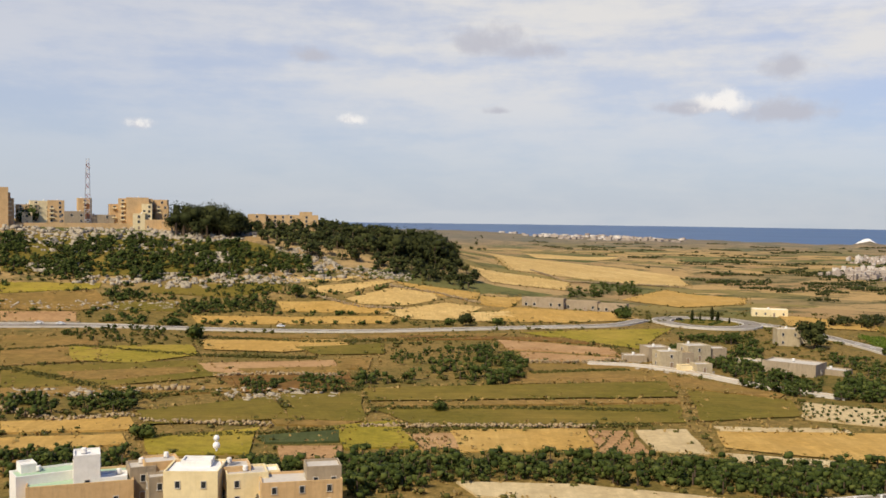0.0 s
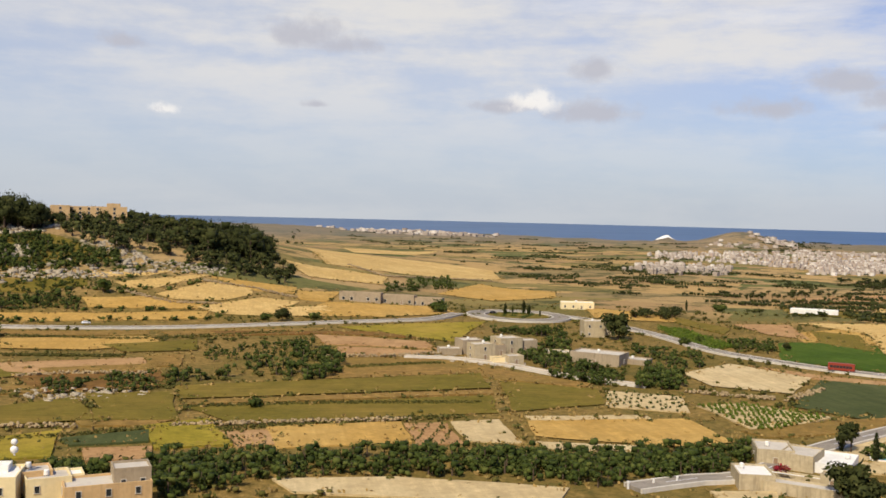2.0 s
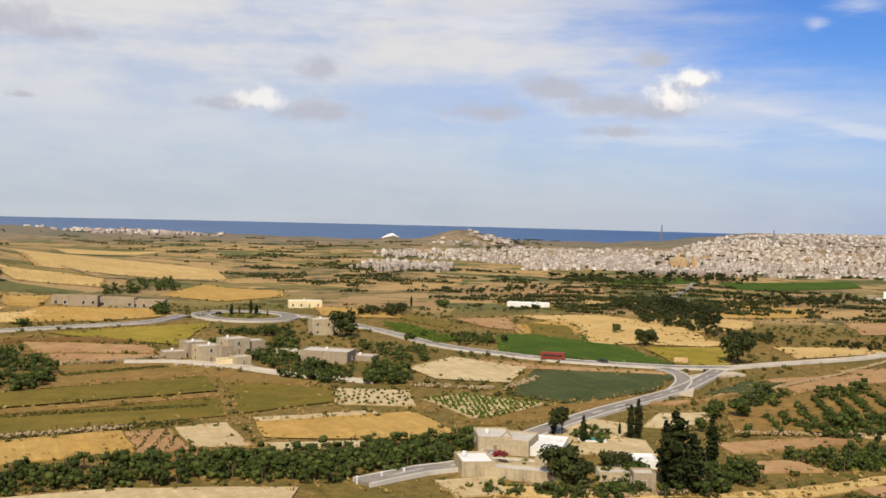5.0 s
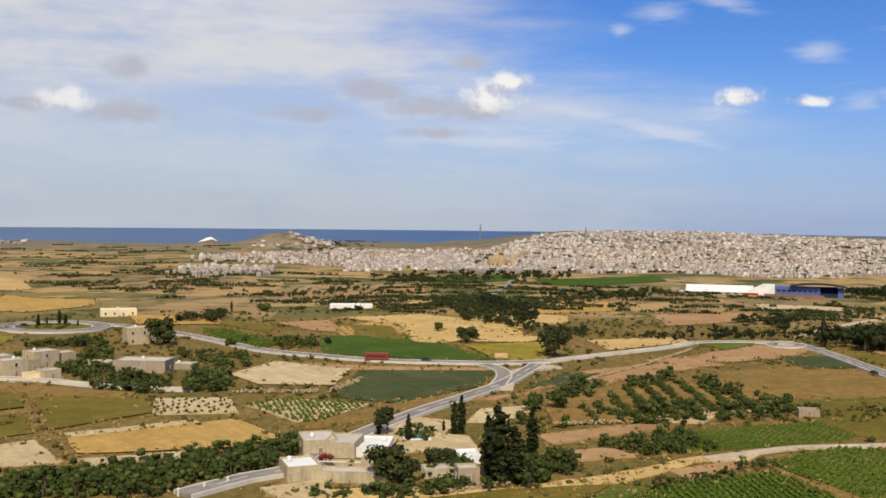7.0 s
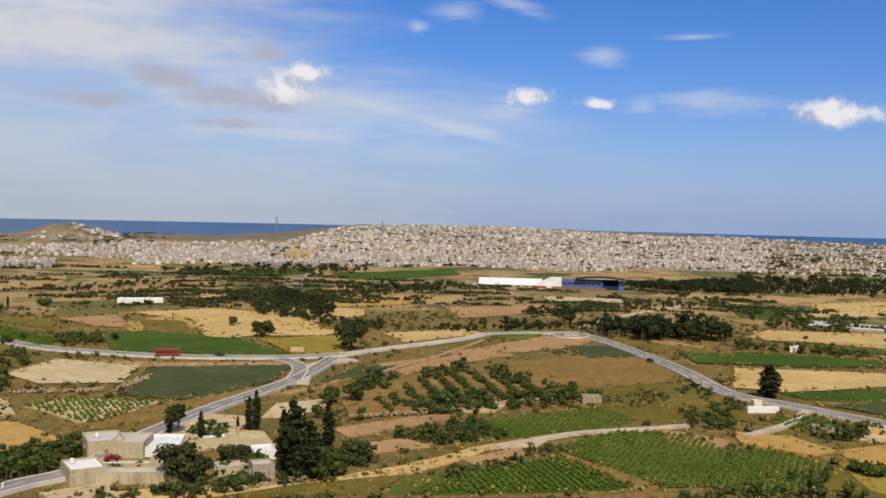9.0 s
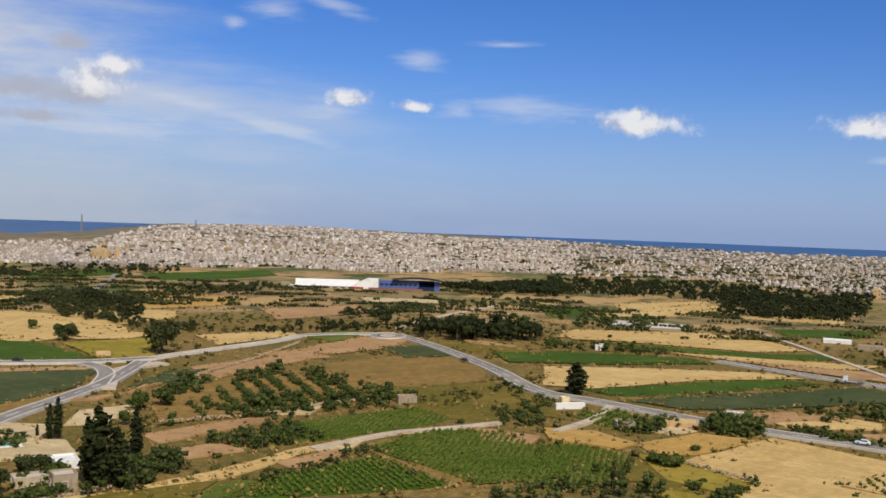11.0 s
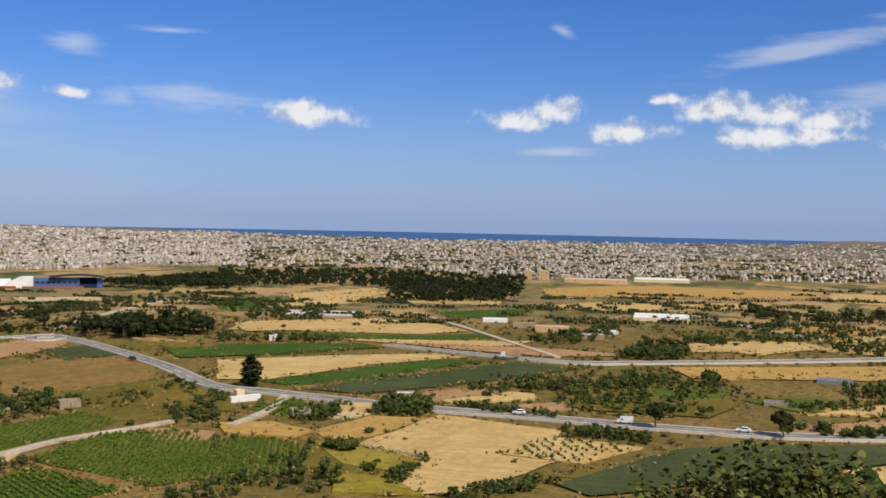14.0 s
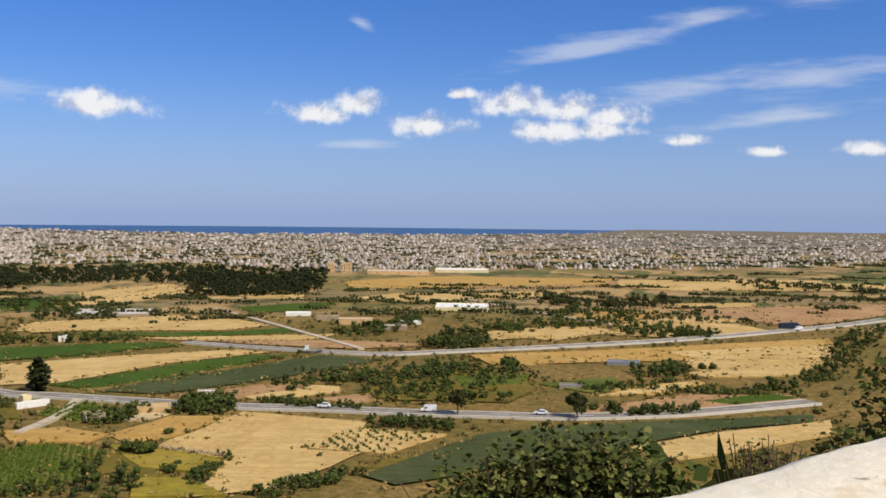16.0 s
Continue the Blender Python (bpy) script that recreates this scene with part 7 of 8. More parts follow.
building("villa", "weathered stone villa with garden terraces", "villa",
         ("weathered", 124.1, 224.4, 8.7, 11.0, 4.1, -21, 1, "roof", 0),
         ("weathered", 128.8, 219.3, 8.1, 11.0, 3.9, -44, 0, "roof", 0),
         ("white", 136.3, 216.6, 8.2, 14.0, 2.4, -40, 0, "white", 0),
         ("weathered", 108.8, 205.1, 7.7, 10.0, 3.5, -16, 0, "white", 0),
         ("weathered", 116.2, 195.7, 16.8, 5.0, 2.6, -41, 0, "roof", 0),
         ("weathered", 125.7, 200.3, 5.2, 4.0, 3.3, -42, 1, "roof", 0),
         ("weathered", 120.8, 207.4, 13.5, 3.0, 1.4, -40, 0, "white", 0))
building("garden_house", "pale terrace house beside the villa garden", "house",
         ("white", 148.0, 196.8, 10.5, 7.0, 2.1, -27, 0, "white", 0),
         ("weathered", 136.4, 187.3, 9.3, 5.0, 2.2, -26, 1, "roof", 0),
         ("grey", 137.9, 179.8, 5.0, 5.0, 3.7, -27, 1, "roof", 0))
building("stone_hut", "small stone field hut with a doorway", "hut",
         ("grey", 271.0, 182.0, 6.1, 4.0, 2.6, -46, 1, "rubble", 0))
building("wall_gate", "pale walled gateway beside the main road", "wall",
         ("white", 299.5, 137.0, 10.3, 1.5, 1.9, -40, 0, "white", 0),
         ("cream", 305.8, 142.1, 2.7, 3.0, 2.5, -40, 0, "white", 0))
building("yard_wall", "low tan walled yard beside the road", "wall",
         ("stone", 296.3, 98.4, 9.7, 6.0, 2.0, -72, 0, "pale", 0))
building("farm_building", "small white farm hut by the road", "hut",
         ("white", 451.6, 192.3, 3.9, 5.0, 2.8, -67, 1, "white", 0))
building("warehouse", "long white roofed shed on the plain", "warehouse",
         ("cream", 642.0, 13.5, 33.9, 34.0, 2.2, -89, 0, "white", 0),
         ("white", 587.9, 109.0, 14.7, 10.0, 1.7, -79, 0, "white", 0))
building("greenhouse", "row of pale greenhouses on the plain", "greenhouse",
         ("grey", 575.9, 227.2, 23.8, 34.0, 1.4, -68, 0, "kerb", 0),
         ("grey", 581.9, 205.2, 22.4, 34.0, 1.4, -71, 0, "kerb", 0))
building("warehouse", "pale industrial shed at the town edge", "warehouse",
         ("cream", 1068.0, 23.2, 56.0, 40.0, 3.0, -89, 0, "white", 0),
         ("stone", 998.6, 85.1, 61.1, 30.0, 3.4, -85, 3, "roof", 0),
         ("stone", 1013.5, 154.8, 6.9, 12.0, 9.9, -81, 2, "roof", 0),
         ("stone", 1015.8, 139.2, 9.8, 12.0, 9.9, -82, 2, "roof", 0))
building("farm_building", "white farm sheds on the plain", "shed",
         ("white", 333.3, 559.5, 27.3, 10.0, 3.0, -31, 0, "white", 0))
building("farm_building", "ruined stone sheds and walls", "shed",
         ("grey", 567.9, 88.4, 12.9, 8.0, 2.6, -81, 1, "rubble", 0),
         ("stone", 552.2, 70.3, 18.7, 8.0, 3.2, -83, 1, "roof", 0),
         ("grey", 527.5, 46.1, 11.9, 8.0, 2.4, -85, 1, "roof", 0),
         ("white", 554.1, 41.4, 14.0, 8.0, 1.6, -86, 0, "white", 0))
building("farm_building", "low shed among scrub", "shed",
         ("grey", 351.5, -30.9, 8.0, 6.0, 1.4, -95, 0, "steel", 0),
         ("steel", 411.6, -57.3, 12.9, 8.0, 1.4, -98, 0, "steel", 0))
building("farm_building", "small shed beside a tan field", "shed",
         ("grey", 324.9, 90.0, 6.7, 5.0, 1.6, -75, 0, "white", 0))
building("stone_hut", "small stone hut by the vineyard", "hut",
         ("grey", 283.4, 111.6, 5.5, 5.0, 2.1, -58, 1, "roof", 0))
building("stone_hut", "little stone shelter beside the green field", "hut",
         ("stone", 270.7, 330.0, 5.3, 4.0, 2.0, -39, 1, "roof", 0))

# ---- masts, dome, vehicles and small things ----
def tube(bm, a, b, r, sides=6):
    a, b = Vector(a), Vector(b)
    d = (b - a).normalized()
    s = d.orthogonal().normalized()
    t = d.cross(s)
    rings = [[bm.verts.new(p + r * (math.cos(2 * math.pi * i / sides) * s + math.sin(2 * math.pi * i / sides) * t)) for i in range(sides)] for p in (a, b)]
    for i in range(sides):
        bm.faces.new((rings[0][i], rings[0][(i + 1) % sides], rings[1][(i + 1) % sides], rings[1][i]))
    bm.faces.new(rings[0][::-1])
    bm.faces.new(rings[1])


def thing(name, x, y, turn, label, category, group="", z=None):
    top = new(name)
    top.empty_display_size = 0.5
    top.matrix_basis = pose(x, y, ground_z(x, y) if z is None else z, 0, 0, turn)
    return tagged(top, label, category, group)


def mast(x, y, h, wide, label, banded=True, thick=0.14):
    top = thing("radio_mast", x, y, 20, label, "mast")
    half = wide / 2
    legs = []
    for sx, sy in ((-1, -1), (1, -1), (1, 1), (-1, 1)):
        bm = bmesh.new()
        tube(bm, (sx * half, sy * half, -0.5), (sx * half * 0.4, sy * half * 0.4, h), thick)
        part("leg", bm, "steel", top)
        legs.append((sx, sy))
    n = int(h / (wide * 0.75))
    for k in range(n):
        f0, f1 = 1 - 0.6 * k / n, 1 - 0.6 * (k + 1) / n
        bm = bmesh.new()
        for i in range(4):
            (ax, ay), (bx, by) = legs[i], legs[(i + 1) % 4]
            tube(bm, (ax * half * f0, ay * half * f0, h * k / n), (bx * half * f1, by * half * f1, h * (k + 1) / n), thick * 0.6, 4)
            tube(bm, (bx * half * f0, by * half * f0, h * k / n), (ax * half * f1, ay * half * f1, h * (k + 1) / n), thick * 0.6, 4)
            tube(bm, (ax * half * f1, ay * half * f1, h * (k + 1) / n), (bx * half * f1, by * half * f1, h * (k + 1) / n), thick * 0.6, 4)
        part("brace", bm, "red" if banded and k % 2 else "carwhite" if banded else "steel", top)
    for k in range(6):
        bm = bmesh.new()
        a = k * 2.1
        box(bm, math.cos(a) * half * 0.6, math.sin(a) * half * 0.6, h * (0.72 + 0.04 * k), 0.5, 0.35, 2.4, math.degrees(a))
        part("antenna", bm, "carwhite", top)
    return top


mast(-249.3, 706.2, 46, 4.4, "red and white lattice radio mast on the ridge", thick=0.22)
mast(1353.6, 1727.2, 36, 3.0, "thin grey lattice mast above the town", False, 0.4)
mast(1386.4, 1434.0, 26, 2.6, "thin grey lattice mast above the town", False, 0.35)


def lathe(bm, rows, sides=28, x=0.0, y=0.0):
    """A turned body from pairs of radius and height."""
    rings = [[bm.verts.new((x + r * math.cos(2 * math.pi * i / sides), y + r * math.sin(2 * math.pi * i / sides), z)) for i in range(sides)] for r, z in rows]
    for a, b in zip(rings, rings[1:]):
        for i in range(sides):
            bm.faces.new((a[i], a[(i + 1) % sides], b[(i + 1) % sides], b[i]))
    bm.faces.new(rings[0][::-1])
    bm.faces.new(rings[-1])


# the great domed church in the town
church = thing("domed_church", 760, 936, 0, "brown limestone church with a great dome", "church")
bm = bmesh.new()
lathe(bm, [(12.5, -2), (12.5, 7.0), (13.0, 7.1), (13.0, 7.8), (12.2, 7.9)])
drum = part("drum", bm, "stone", church)
bm = bmesh.new()
lathe(bm, [(12.0 * math.cos(a), 7.6 + 7.5 * math.sin(a)) for a in np.linspace(0, 1.45, 10)])
part("dome", bm, "rubble", church, "weathered brown dome")
bm = bmesh.new()
lathe(bm, [(1.4, 14.9), (1.4, 17.0), (1.7, 17.1), (0.9, 18.2), (0.1, 19.0)], 12)
part("lantern", bm, "stone", church)
for k in range(14):
    a = k * 2 * math.pi / 14
    bm = bmesh.new()
    box(bm, 12.5 * math.cos(a), 12.5 * math.sin(a), 2.2, 0.3, 1.6, 3.2, math.degrees(a))
    part("window", bm, "glass", drum)
for sx in (-1, 1):
    bm = bmesh.new()
    box(bm, sx * 9, -17, -2, 4, 4, 15, 0)
    box(bm, sx * 9, -17, 13, 2.8, 2.8, 2.5, 0, 0.6)
    part("bell_tower", bm, "stone", church)


def wheel(parent, x, y, r=0.34):
    bm = bmesh.new()
    tube(bm, (x, y - 0.11, r), (x, y + 0.11, r), r, 14)
    tyre = part("tyre", bm, "rubber", parent)
    bm = bmesh.new()
    tube(bm, (x, y - 0.125, r), (x, y + 0.125, r), r * 0.58, 10)
    part("rim", bm, "steel", tyre)


def profile_body(bm, outline, wide, pinch=1.0):
    """A side outline drawn out to a width."""
    sides = []
    for s in (-1, 1):
        sides.append([bm.verts.new((x, s * wide / 2 * (pinch if z > 0.95 else 1.0), z)) for x, z in outline])
    n = len(outline)
    for i in range(n):
        bm.faces.new((sides[0][i], sides[0][(i + 1) % n], sides[1][(i + 1) % n], sides[1][i]))
    bm.faces.new(sides[0][::-1])
    bm.faces.new(sides[1])
    bmesh.ops.recalc_face_normals(bm, faces=bm.faces)


def car(x, y, turn, paint, label, van=False, lift=0.74):
    top = thing("van" if van else "car", x, y, turn, label, "van" if van else "car", "cars on the roads", ground_z(x, y) + lift)
    bm = bmesh.new()
    if van:
        out = [(-2.4, 0.3), (2.3, 0.3), (2.4, 0.9), (1.9, 1.1), (1.3, 1.95), (-2.35, 2.0)]
    else:
        out = [(-2.05, 0.3), (2.05, 0.3), (2.1, 0.72), (1.0, 0.92), (0.45, 1.42), (-0.95, 1.45), (-1.7, 0.98), (-2.08, 0.9)]
    profile_body(bm, out, 1.75, 0.82)
    bmesh.ops.bevel(bm, geom=list(bm.edges), offset=0.06, segments=1, affect="EDGES")
    body = part("body", bm, paint, top)
    for s in (-1, 1):
        bm = bmesh.new()
        box(bm, -0.25 if not van else 0.9, s * 0.76, 1.0, 1.9 if not van else 0.8, 0.12, 0.34, 0)
        part("side_window", bm, "glass", body)
        for wx in (-1.3, 1.3):
            wheel(top, wx, s * 0.78)
        bm = bmesh.new()
        box(bm, 2.04 if not van else 2.33, s * 0.6, 0.6, 0.12, 0.32, 0.16, 0)
        part("headlight", bm, "carwhite", body)
    bm = bmesh.new()
    box(bm, 0.74 if not van else 1.62, 0, 1.0 if not van else 1.2, 0.35, 1.3, 0.36, 0)
    part("windscreen", bm, "glass", body)
    return top


def bus(x, y, turn, paint, label, h=3.1, long=11.0, lift=0.74):
    top = thing("bus", x, y, turn, label, "bus", z=ground_z(x, y) + lift)
    bm = bmesh.new()
    box(bm, 0, 0, 0.35, long, 2.5, h - 0.35, 0)
    bmesh.ops.bevel(bm, geom=list(bm.edges), offset=0.18, segments=2, affect="EDGES")
    body = part("body", bm, paint, top)
    for s in (-1, 1):
        for k in range(7):
            bm = bmesh.new()
            box(bm, -long / 2 + 1.0 + k * (long - 1.6) / 7 + 0.3, s * 1.23, 1.35, (long - 1.6) / 7 - 0.15, 0.08, 0.95, 0)
            part("side_window", bm, "glass", body)
        for wx in (-long * 0.3, long * 0.32):
            wheel(top, wx, s * 1.1, 0.48)
    bm = bmesh.new()
    box(bm, long / 2 - 0.02, 0, 1.2, 0.1, 2.1, 1.3, 0)
    part("windscreen", bm, "glass", body)
    return top


# the white roofed shed and the stadium on the plain
def gable_block(name, parent, x, y, length, profile, material):
    """A block whose cross-section, in depth and height, runs along its length."""
    bm = bmesh.new()
    ends = [[bm.verts.new((x + q * length / 2, y + u, z)) for u, z in profile] for q in (-1, 1)]
    k = len(profile)
    for i in range(k):
        bm.faces.new((ends[0][i], ends[0][(i + 1) % k], ends[1][(i + 1) % k], ends[1][i]))
    bm.faces.new(ends[0][::-1])
    bm.faces.new(ends[1])
    bmesh.ops.recalc_face_normals(bm, faces=bm.faces)
    return part(name, bm, material, parent)


def boxed(name, parent, material, *sizes):
    bm = bmesh.new()
    for q in sizes:
        box(bm, *q)
    return part(name, bm, material, parent)


shed = thing("warehouse", 648.1, 523.9, -51.0, "broad white roofed warehouse with grey walls", "warehouse")
L = 62.6
gable_block("hall", shed, 0, 6, L, [(-8, -1), (-8, 1.6), (8, 1.6), (8, -1)], "roof")
gable_block("roof", shed, L * 0.08, 6, L * 0.84, [(-8.6, 1.6), (-8.6, 2.0), (6, 6.6), (8.6, 6.0), (8.6, 1.6)], "white")
for i in range(9):
    boxed("window", shed, "glass", (-L * 0.42 + i * L * 0.1, -2.02, 0.2, L * 0.05, 0.12, 0.9))
gable_block("annex", shed, -L * 0.47, 2, L * 0.10, [(-7, -1), (-7, 3.6), (5, 3.8), (5, -1)], "grey")
boxed("red_canopy", shed, "red", (L * 0.47, -4, -0.5, L * 0.16, 6, 2.4))
stand = thing("stadium", 685.5, 473.7, -55.3, "blue and white stadium stand with a dark curved roof", "stadium")
W = 71.3
bm = bmesh.new()
for q in (-6, 6):
    vs = [bm.verts.new((x, q, z)) for x, z in ((-W * 0.5, -1), (-W * 0.5, 3.4), (-W * 0.34, 8.6), (-W * 0.22, 8.6), (-W * 0.22, -1))]
    bm.faces.new(vs if q < 0 else vs[::-1])
bm.verts.ensure_lookup_table()
for i in range(5):
    bm.faces.new((bm.verts[i], bm.verts[(i + 1) % 5], bm.verts[5 + (i + 1) % 5], bm.verts[5 + i]))
bmesh.ops.recalc_face_normals(bm, faces=bm.faces)
part("hall", bm, "white", stand)
front = gable_block("front", stand, W * 0.02, 2, W * 0.46, [(-7, -1), (-7, 7.0), (5, 7.4), (5, -1)], "stadiumblue")
for i in range(8):
    boxed("window", front, "glass", (-W * 0.18 + i * W * 0.055, -5.0, 3.6, W * 0.04, 0.2, 1.5))
bm = bmesh.new()
arc = [(W * (-0.06 + 0.58 * i / 12), 7.6 + 3.4 * math.sin(math.pi * (0.15 + 0.7 * i / 12)) - 1.4) for i in range(13)]
rows = [[bm.verts.new((x, u, z + q)) for u, q in ((-9, 0), (9, 0), (9, 0.7), (-9, 0.7))] for x, z in arc]
for a, b in zip(rows, rows[1:]):
    for i in range(4):
        bm.faces.new((a[i], a[(i + 1) % 4], b[(i + 1) % 4], b[i]))
bm.faces.new(rows[0][::-1])
bm.faces.new(rows[-1])
bmesh.ops.recalc_face_normals(bm, faces=bm.faces)
part("roof", bm, "rubber", stand)
gable_block("seating", stand, W * 0.33, 2, W * 0.20, [(-7, -1), (-7, 2.6), (6, 7.4), (6, -1)], "blue")
gable_block("end_block", stand, W * 0.46, 2, W * 0.06, [(-7, -1), (-7, 6.6), (6, 6.8), (6, -1)], "stadiumblue")
boxed("base_wall", stand, "redwall", (-W * 0.02, -8.0, -1, W * 0.62, 1.0, 2.6))


bus(220.0, 348.6, -38, "red", "red and orange bus on the main road", 3.1, 9.6)
bus(543.0, -163.0, 110, "blue", "dark blue coach on the far highway", 3.3)
car(-81.2, 505.9, 10, "carwhite", "white car on the valley road", lift=0.8)
car(-186.0, 489.5, 8, "carwhite", "white car on the valley road", lift=0.8)
car(-196.0, 488.0, 8, "carwhite", "white car on the valley road", lift=0.8)
car(306.2, 80.0, 100, "carwhite", "white car on the main road", lift=0.9)
car(303.4, 48.2, 95, "carwhite", "white car on the main road", lift=0.9)
car(300.2, 16.0, 92, "carwhite", "white delivery van on the main road", True, lift=0.9)
car(298.8, -17.5, 90, "carwhite", "white car on the main road", lift=0.9)
car(364.5, 216.4, 60, "rubber", "dark car on the main road", lift=0.9)
car(536.0, -166.0, 110, "carwhite", "white van behind the coach", True, lift=0.9)
car(236.0, 336.0, -38, "rubber", "dark car on the main road", lift=0.8)
car(130.0, 548.0, 30, "rubber", "dark car at the roundabout", lift=0.9)


def lorry(x, y, turn, lift=0.9):
    top = thing("lorry", x, y, turn, "flatbed lorry on the far highway", "truck", z=ground_z(x, y) + lift)
    bm = bmesh.new()
    profile_body(bm, [(2.3, 0.5), (4.1, 0.5), (4.15, 1.6), (3.8, 2.5), (2.3, 2.5)], 2.2)
    part("cab", bm, "carwhite", top)
    bm = bmesh.new()
    box(bm, -1, 0, 0.75, 6.4, 2.3, 0.2)
    for s in (-1, 1):
        box(bm, -1, s * 1.12, 0.95, 6.4, 0.08, 0.9)
    part("flatbed", bm, "grey", top)
    for wx in (-3, -1.9, 3.2):
        for s in (-1, 1):
            wheel(top, wx, s, 0.46)


lorry(425.8, 72.0, 98)

# roundabouts
def ring(cx, cy, r, width, island, lift):
    pts = [(cx + r * math.cos(a), cy + r * math.sin(a)) for a in np.linspace(0, 2 * math.pi, 25)]
    road(width, *pts, lift=lift)
    field(island, *[(cx + (r - width * 0.75) * math.cos(a), cy + (r - width * 0.75) * math.sin(a)) for a in np.linspace(0, 2 * math.pi, 13)[:-1]], lift=0.5)


ring(143.0, 541.0, 24, 9, "olive", 0.2)
ring(416.7, 293.0, 6.5, 5, "pale", 0.2)
for x, y, h in ((137, 548, 7), (148, 549, 8.5), (150, 546, 6), (155, 540, 4)):
    tree("cypress", x, y, h, 1.1)
for k in range(14):
    a = k * 0.45
    tree("bush", 143 + (6 + k % 4 * 2.2) * math.cos(a * 2.2), 541 + (6 + k % 4 * 2.2) * math.sin(a * 2.2), 1.6 + 0.3 * (k % 3), 1.2)

# satellite dish and tank on the white house
dish = thing("satellite_dish", -45.2, 201.5, 0, "two white round water tanks on a roof", "tank", z=ground_z(-45, 201) + 11.2)
for z, r in ((0.0, 0.75), (1.6, 0.62)):
    bm = bmesh.new()
    bmesh.ops.create_uvsphere(bm, u_segments=16, v_segments=10, radius=r, matrix=Matrix.Translation((0, 0, z + r)))
    tube(bm, (0, 0, z - 0.35), (0, 0, z + 0.3), 0.2, 8)
    part("tank", bm, "white", dish)


def roof_tank(x, y, z):
    top = thing("water_tank", x, y, 0, "small pale water tank on a flat roof", "tank", "roof tanks", z)
    bm = bmesh.new()
    lathe(bm, [(0.5, 0.15), (0.55, 0.25), (0.55, 1.05), (0.4, 1.2), (0.15, 1.25)], 12)
    body = part("tank", bm, "white", top)
    bm = bmesh.new()
    for q in (-0.35, 0.35):
        box(bm, q, 0, 0, 0.15, 0.9, 0.15)
    part("stand", bm, "steel", body)


for spot in ROOF_SPOTS:
    roof_tank(*spot)

# garden pool of the villa
pool = thing("swimming_pool", 152.8, 221.6, -30, "small bright turquoise swimming pool", "pool")
bm = bmesh.new()
for u, v, a, b in ((0, -2.4, 7.4, 0.8), (0, 2.4, 7.4, 0.8), (-3.3, 0, 0.8, 4.0), (3.3, 0, 0.8, 4.0)):
    box(bm, u, v, -0.3, a, b, 1.06)
part("pool_edge", bm, "white", pool)
bm = bmesh.new()
box(bm, 0, 0, -0.3, 5.8, 4.0, 0.9)
part("pool_water", bm, "pool", pool)
M["bloom"] = mat_leaf("red blossom", (0.35, 0.02, 0.04), (0.25, 0.015, 0.03), (0.12, 0.08, 0.03))
v, f = leaves([(116.0, 205.6, 3.6), (117.0, 205.2, 3.4), (115.0, 206.0, 3.3)], [1.0, 0.8, 0.8], 90, 0.2)
tagged(soup("bougainvillea", v, f, "bloom"), "dark red flowering bougainvillea on the villa terrace", "shrub", kind="stuff")
for x, y in ((79.5, 204.5), (85.9, 205.9), (92.0, 207.3)):
    post = thing("gate_post", x, y, 10, "white stone post beside the lane", "post", "lane posts")
    bm = bmesh.new()
    box(bm, 0, 0, -0.3, 0.4, 0.4, 1.9, 0, 0.85)
    part("shaft", bm, "white", post)
    bm = bmesh.new()
    box(bm, 0, 0, 1.6, 0.5, 0.5, 0.2, 0, 0.7)
    part("cap", bm, "white", post)

# ---- the rampart and its shrubs ----
def rampart():
    n = Nodes("sunlit limestone coping")
    g = n.noise(9.0, 6, 0.65)
    k = n.noise(1.6, 5, 0.65)
    colour = n.mix(n.span(g, 0.3, 0.7), (0.86, 0.77, 0.60), (0.80, 0.69, 0.50))
    colour = n.mix(n.span(k, 0.52, 0.68, 0.0, 0.85), colour, (0.62, 0.37, 0.11))
    colour = n.mix(n.span(n.noise(4.0, 6, 0.75), 0.62, 0.7, 0.0, 0.9), colour, (0.16, 0.10, 0.05))
    M["coping"] = n.done(colour, 0.9, g, 0.02, 0.15)
    along, outw = Vector((0.67, -0.742, 0)), Vector((0.742, 0.67, 0))
    start = Vector((2.86, -0.53, 0)) - along * 3.2
    thick, topz = 1.05, 59.226
    bm = bmesh.new()
    rows = []
    steps = np.arange(0, 17.6, 0.12)
    for s in steps:
        p = start + along * float(s)
        edge = 0.035 * noise.noise((s * 1.3, 0, 0)) + 0.02 * noise.noise((s * 6, 1, 0))
        row = []
        for o, z in ((0.03 + edge, -5.5), (0.03 + edge, -0.10), (edge, -0.02), (-0.05 + edge, 0.0), (-0.3, 0.015), (-0.6, 0.02), (-thick + 0.06, 0.0), (-thick, -0.05), (-thick, -5.5)):
            wob = 0.012 * noise.noise((s * 4, o * 5, 2)) if z > -1 else 0
            q = p + outw * o
            row.append(bm.verts.new((q.x, q.y, topz + z + wob)))
        rows.append(row)
    for a, b in zip(rows, rows[1:]):
        for i in range(len(a) - 1):
            bm.faces.new((a[i], a[i + 1], b[i + 1], b[i]))
    bm.faces.new(rows[0])
    bm.faces.new(rows[-1][::-1])
    bmesh.ops.recalc_face_normals(bm, faces=bm.faces)
    for fc in bm.faces:
        fc.smooth = True
    tagged(part("rampart_wall", bm, "coping"), "sunlit pale limestone rampart wall with ochre lichen", "wall", kind="structure")


rampart()
walk_bm = bmesh.new()
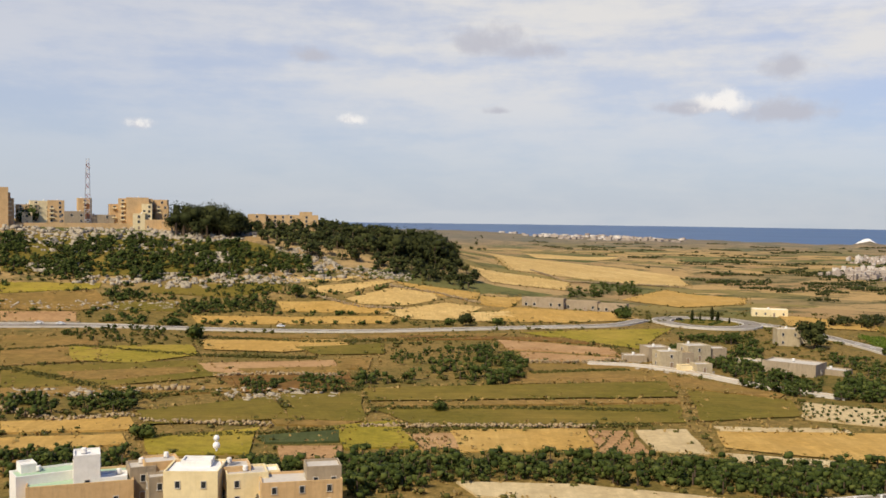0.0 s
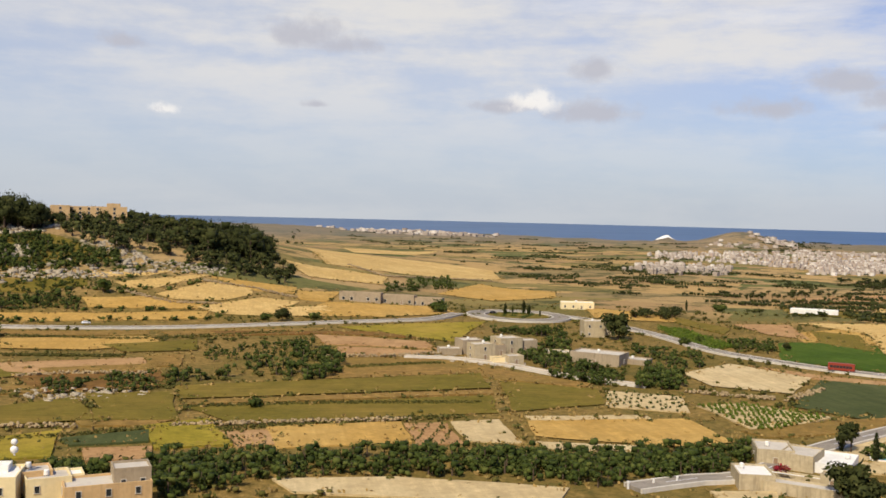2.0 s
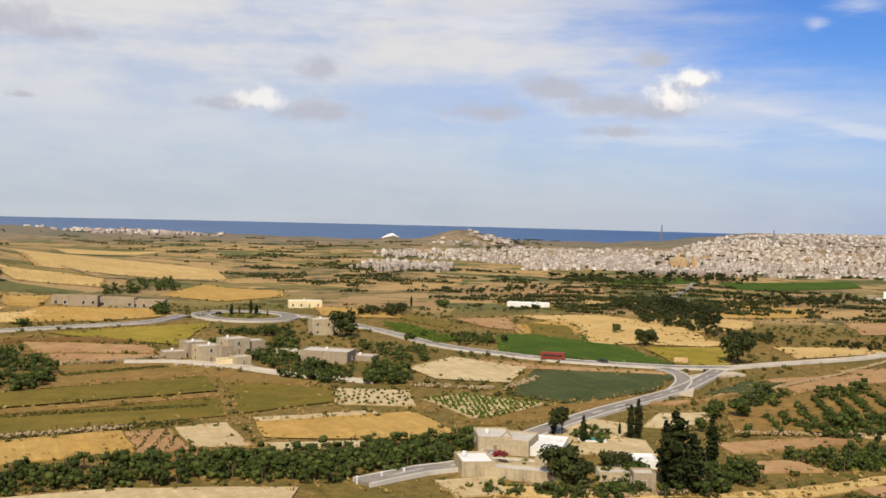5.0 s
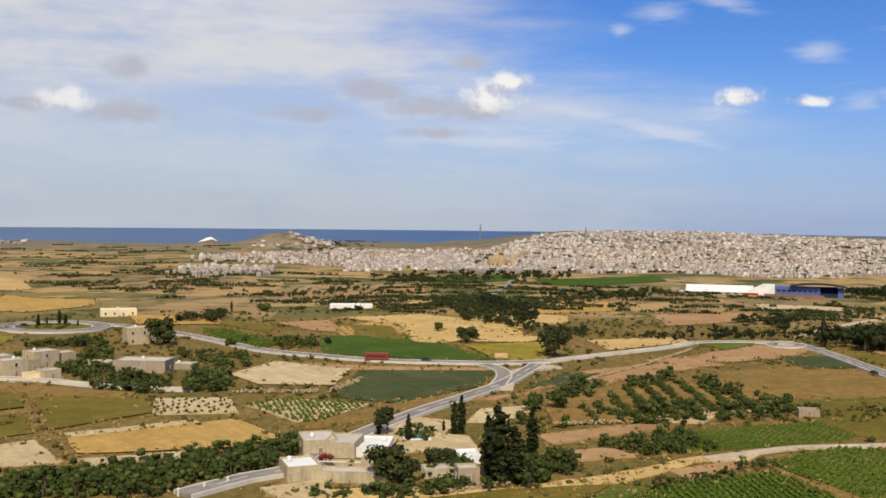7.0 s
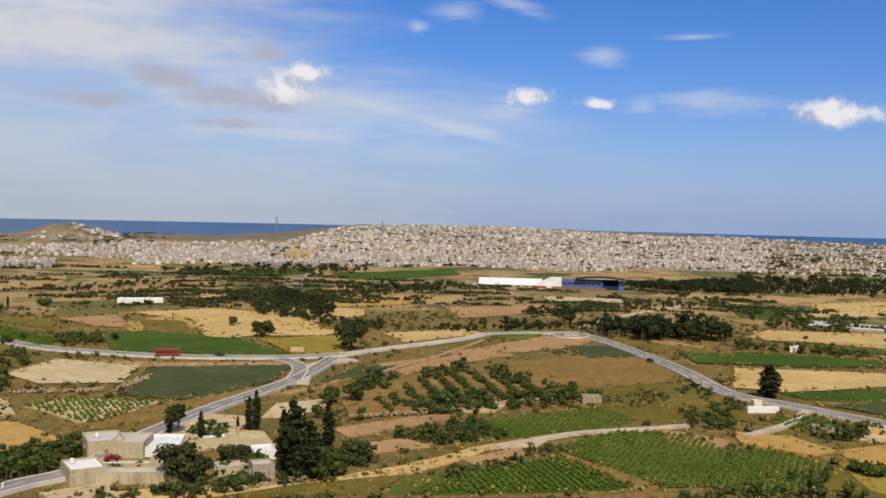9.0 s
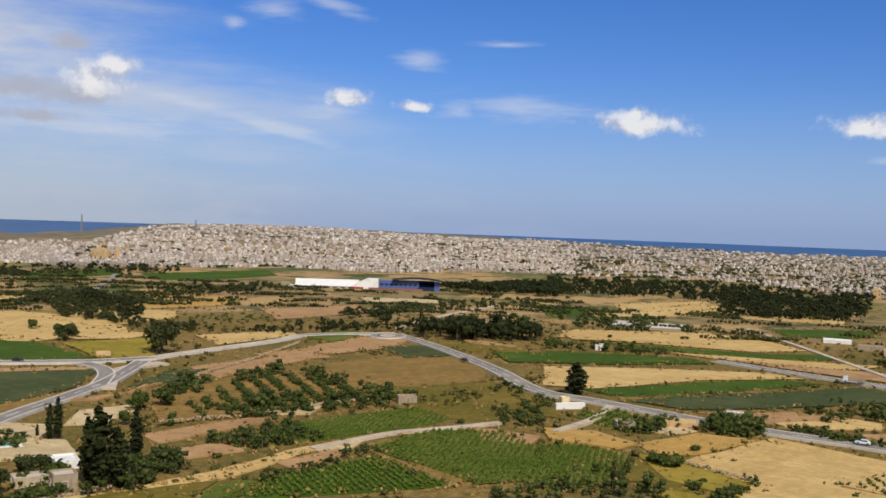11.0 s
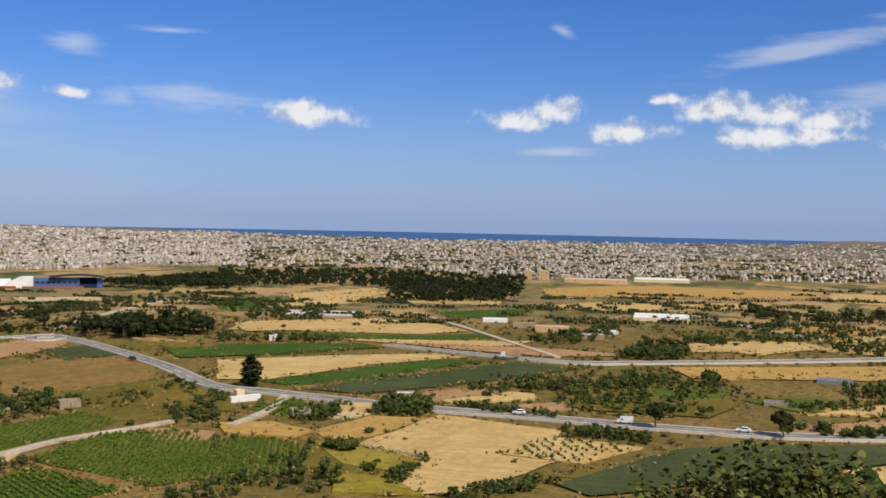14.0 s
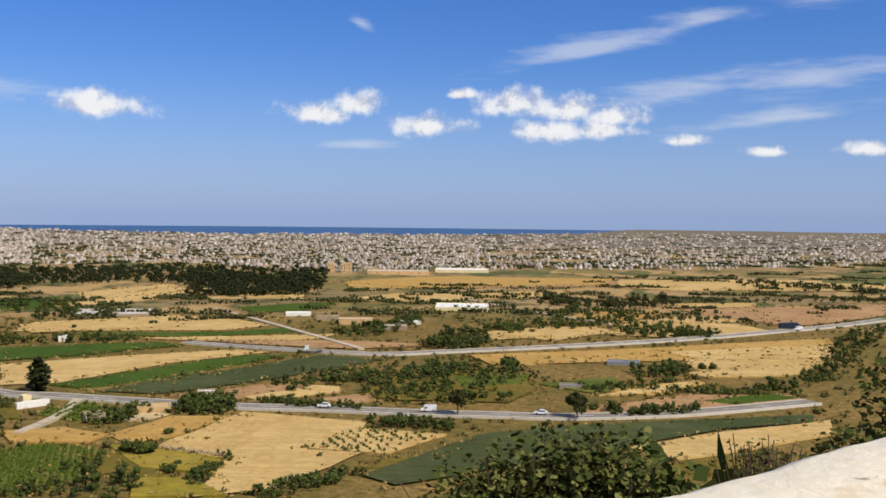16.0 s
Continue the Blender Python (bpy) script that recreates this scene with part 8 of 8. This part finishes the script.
for i in range(14):
    for k in range(4):
        p = Vector((2.86, -0.53, 0)) + Vector((0.67, -0.742, 0)) * (i * 1.0 - 3.0) - Vector((0.742, 0.67, 0)) * (1.6 + k * 1.0)
        box(walk_bm, p.x, p.y, 57.2, 0.985, 0.985, 1.1 + 0.01 * ((i * 7 + k * 3) % 3), -47.9)
tagged(part("rampart_walk", walk_bm, "coping"), "worn limestone paving slabs behind the rampart wall", "paving", kind="structure")


def leaf_mesh(size, fold):
    """A rounded leaf with a folded rib."""
    bm = bmesh.new()
    rib = [bm.verts.new((0, y * size, -0.08 * size * abs(y - 0.5))) for y in (0.0, 0.35, 0.7, 1.0)]
    for s in (-1, 1):
        side = [bm.verts.new((s * x * size, y * size, fold * x * size)) for x, y in ((0.30, 0.15), (0.42, 0.45), (0.28, 0.8))]
        bm.faces.new([rib[0], side[0], rib[1]][::s])
        bm.faces.new([side[0], side[1], rib[2], rib[1]][::s])
        bm.faces.new([side[1], side[2], rib[3], rib[2]][::s])
    return mesh_of(bm, "fig")


def near_shrub(x, y, z, lobes, count, single, size, label, twigs=40, dead=0.1):
    """A leafy shrub close by: twigs, leaves one by one, and a joined inner mass of leaves."""
    top = thing("wild_shrub", x, y, 0, label, "shrub", z=z)
    bm = bmesh.new()
    rr = random.Random(int(x * 31))
    for _ in range(twigs):
        c, r = rr.choice(lobes)
        tip = Vector(c) + Vector((rr.gauss(0, 0.6) * r, rr.gauss(0, 0.6) * r, rr.uniform(-0.2, 1.05) * r))
        root = Vector((c[0] * 0.4, c[1] * 0.4, 0))
        mid = root.lerp(tip, 0.55) + Vector((rr.uniform(-0.1, 0.1), rr.uniform(-0.1, 0.1), 0.1))
        tube(bm, root, mid, 0.011, 5)
        tube(bm, mid, tip, 0.007, 4)
    part("stem", bm, "bark", top)
    shapes = [leaf_mesh(size * k, f) for k, f in ((1.0, 0.25), (0.75, 0.4), (1.25, 0.1))]
    v, f = [], []
    for i in range(count):
        c, r = rr.choice(lobes)
        d = Vector((rr.gauss(0, 1), rr.gauss(0, 1), rr.gauss(0, 1))).normalized()
        p = Vector(c) + d * r * rr.uniform(0.25, 1.08)
        m = Matrix.Translation(p) @ Euler((rr.uniform(-1.0, 1.0), rr.uniform(-1.0, 1.0), rr.uniform(0, 6.3))).to_matrix().to_4x4()
        if i < single:
            ob = new("leaf", shapes[i % 3])
            ob.parent = top
            ob.matrix_basis = m
        else:
            me = shapes[i % 3]
            b = len(v)
            v += [tuple(m @ q.co) for q in me.vertices]
            f += [tuple(b + k for k in (list(q.vertices) + [q.vertices[-1]])[:4]) if len(q.vertices) == 4 else (b + q.vertices[0], b + q.vertices[1], b + q.vertices[2], b + q.vertices[2]) for q in me.polygons]
    f = [q if len(set(q)) == 4 else None for q in f]
    f = [q for q in f if q]
    inner = tagged(soup("foliage", v, f, "fig", top), kind="stuff")
    return top


near_shrub(8.1, -0.55, 55.72, [((0.0, 0.55, 1.75), 0.55), ((0.2, 0.0, 1.95), 0.6), ((0.1, -0.5, 2.0), 0.55), ((0.1, -0.95, 1.6), 0.45), ((0, 0.85, 1.35), 0.45), ((0, -0.2, 1.3), 0.75), ((0.4, 0.3, 1.2), 0.7), ((0.1, -1.2, 1.2), 0.4)],
           18000, 280, 0.064, "leafy green wild shrub below the rampart", 90)
near_shrub(5.0, -1.98, 56.5, [((0.1, -0.35, 2.55), 0.42), ((0.0, 0.05, 2.1), 0.36), ((0.2, -0.6, 2.2), 0.5), ((0.1, -0.1, 1.7), 0.5), ((0.3, -0.9, 2.7), 0.5), ((0, 0.35, 1.5), 0.28)],
           11000, 150, 0.050, "leafy green wild shrub growing over the rampart", 8)
tree("bush", 14.7, -3.04, 3.2, 0.6)
tree("bush", 19.0, -3.6, 3.5, 0.7)
near_shrub(11.6, -3.15, 54.9, [((0, 0, 2.2), 0.4), ((0.2, -0.35, 2.0), 0.4)], 500, 0, 0.06, "half dry twiggy shrub with few leaves", 90)


# quarry heap on the coast
heap = thing("quarry_heap", 797, 1888, 0, "white quarry heap near the coast", "heap")
bm = bmesh.new()
lathe(bm, [(20, -6), (10, 0), (5.5, 2.4), (2.4, 4.0), (0.5, 4.6)], 20)
for v in bm.verts:
    v.co += 2.2 * noise.noise_vector(v.co * 0.12)
part("rubble", bm, "white", heap)
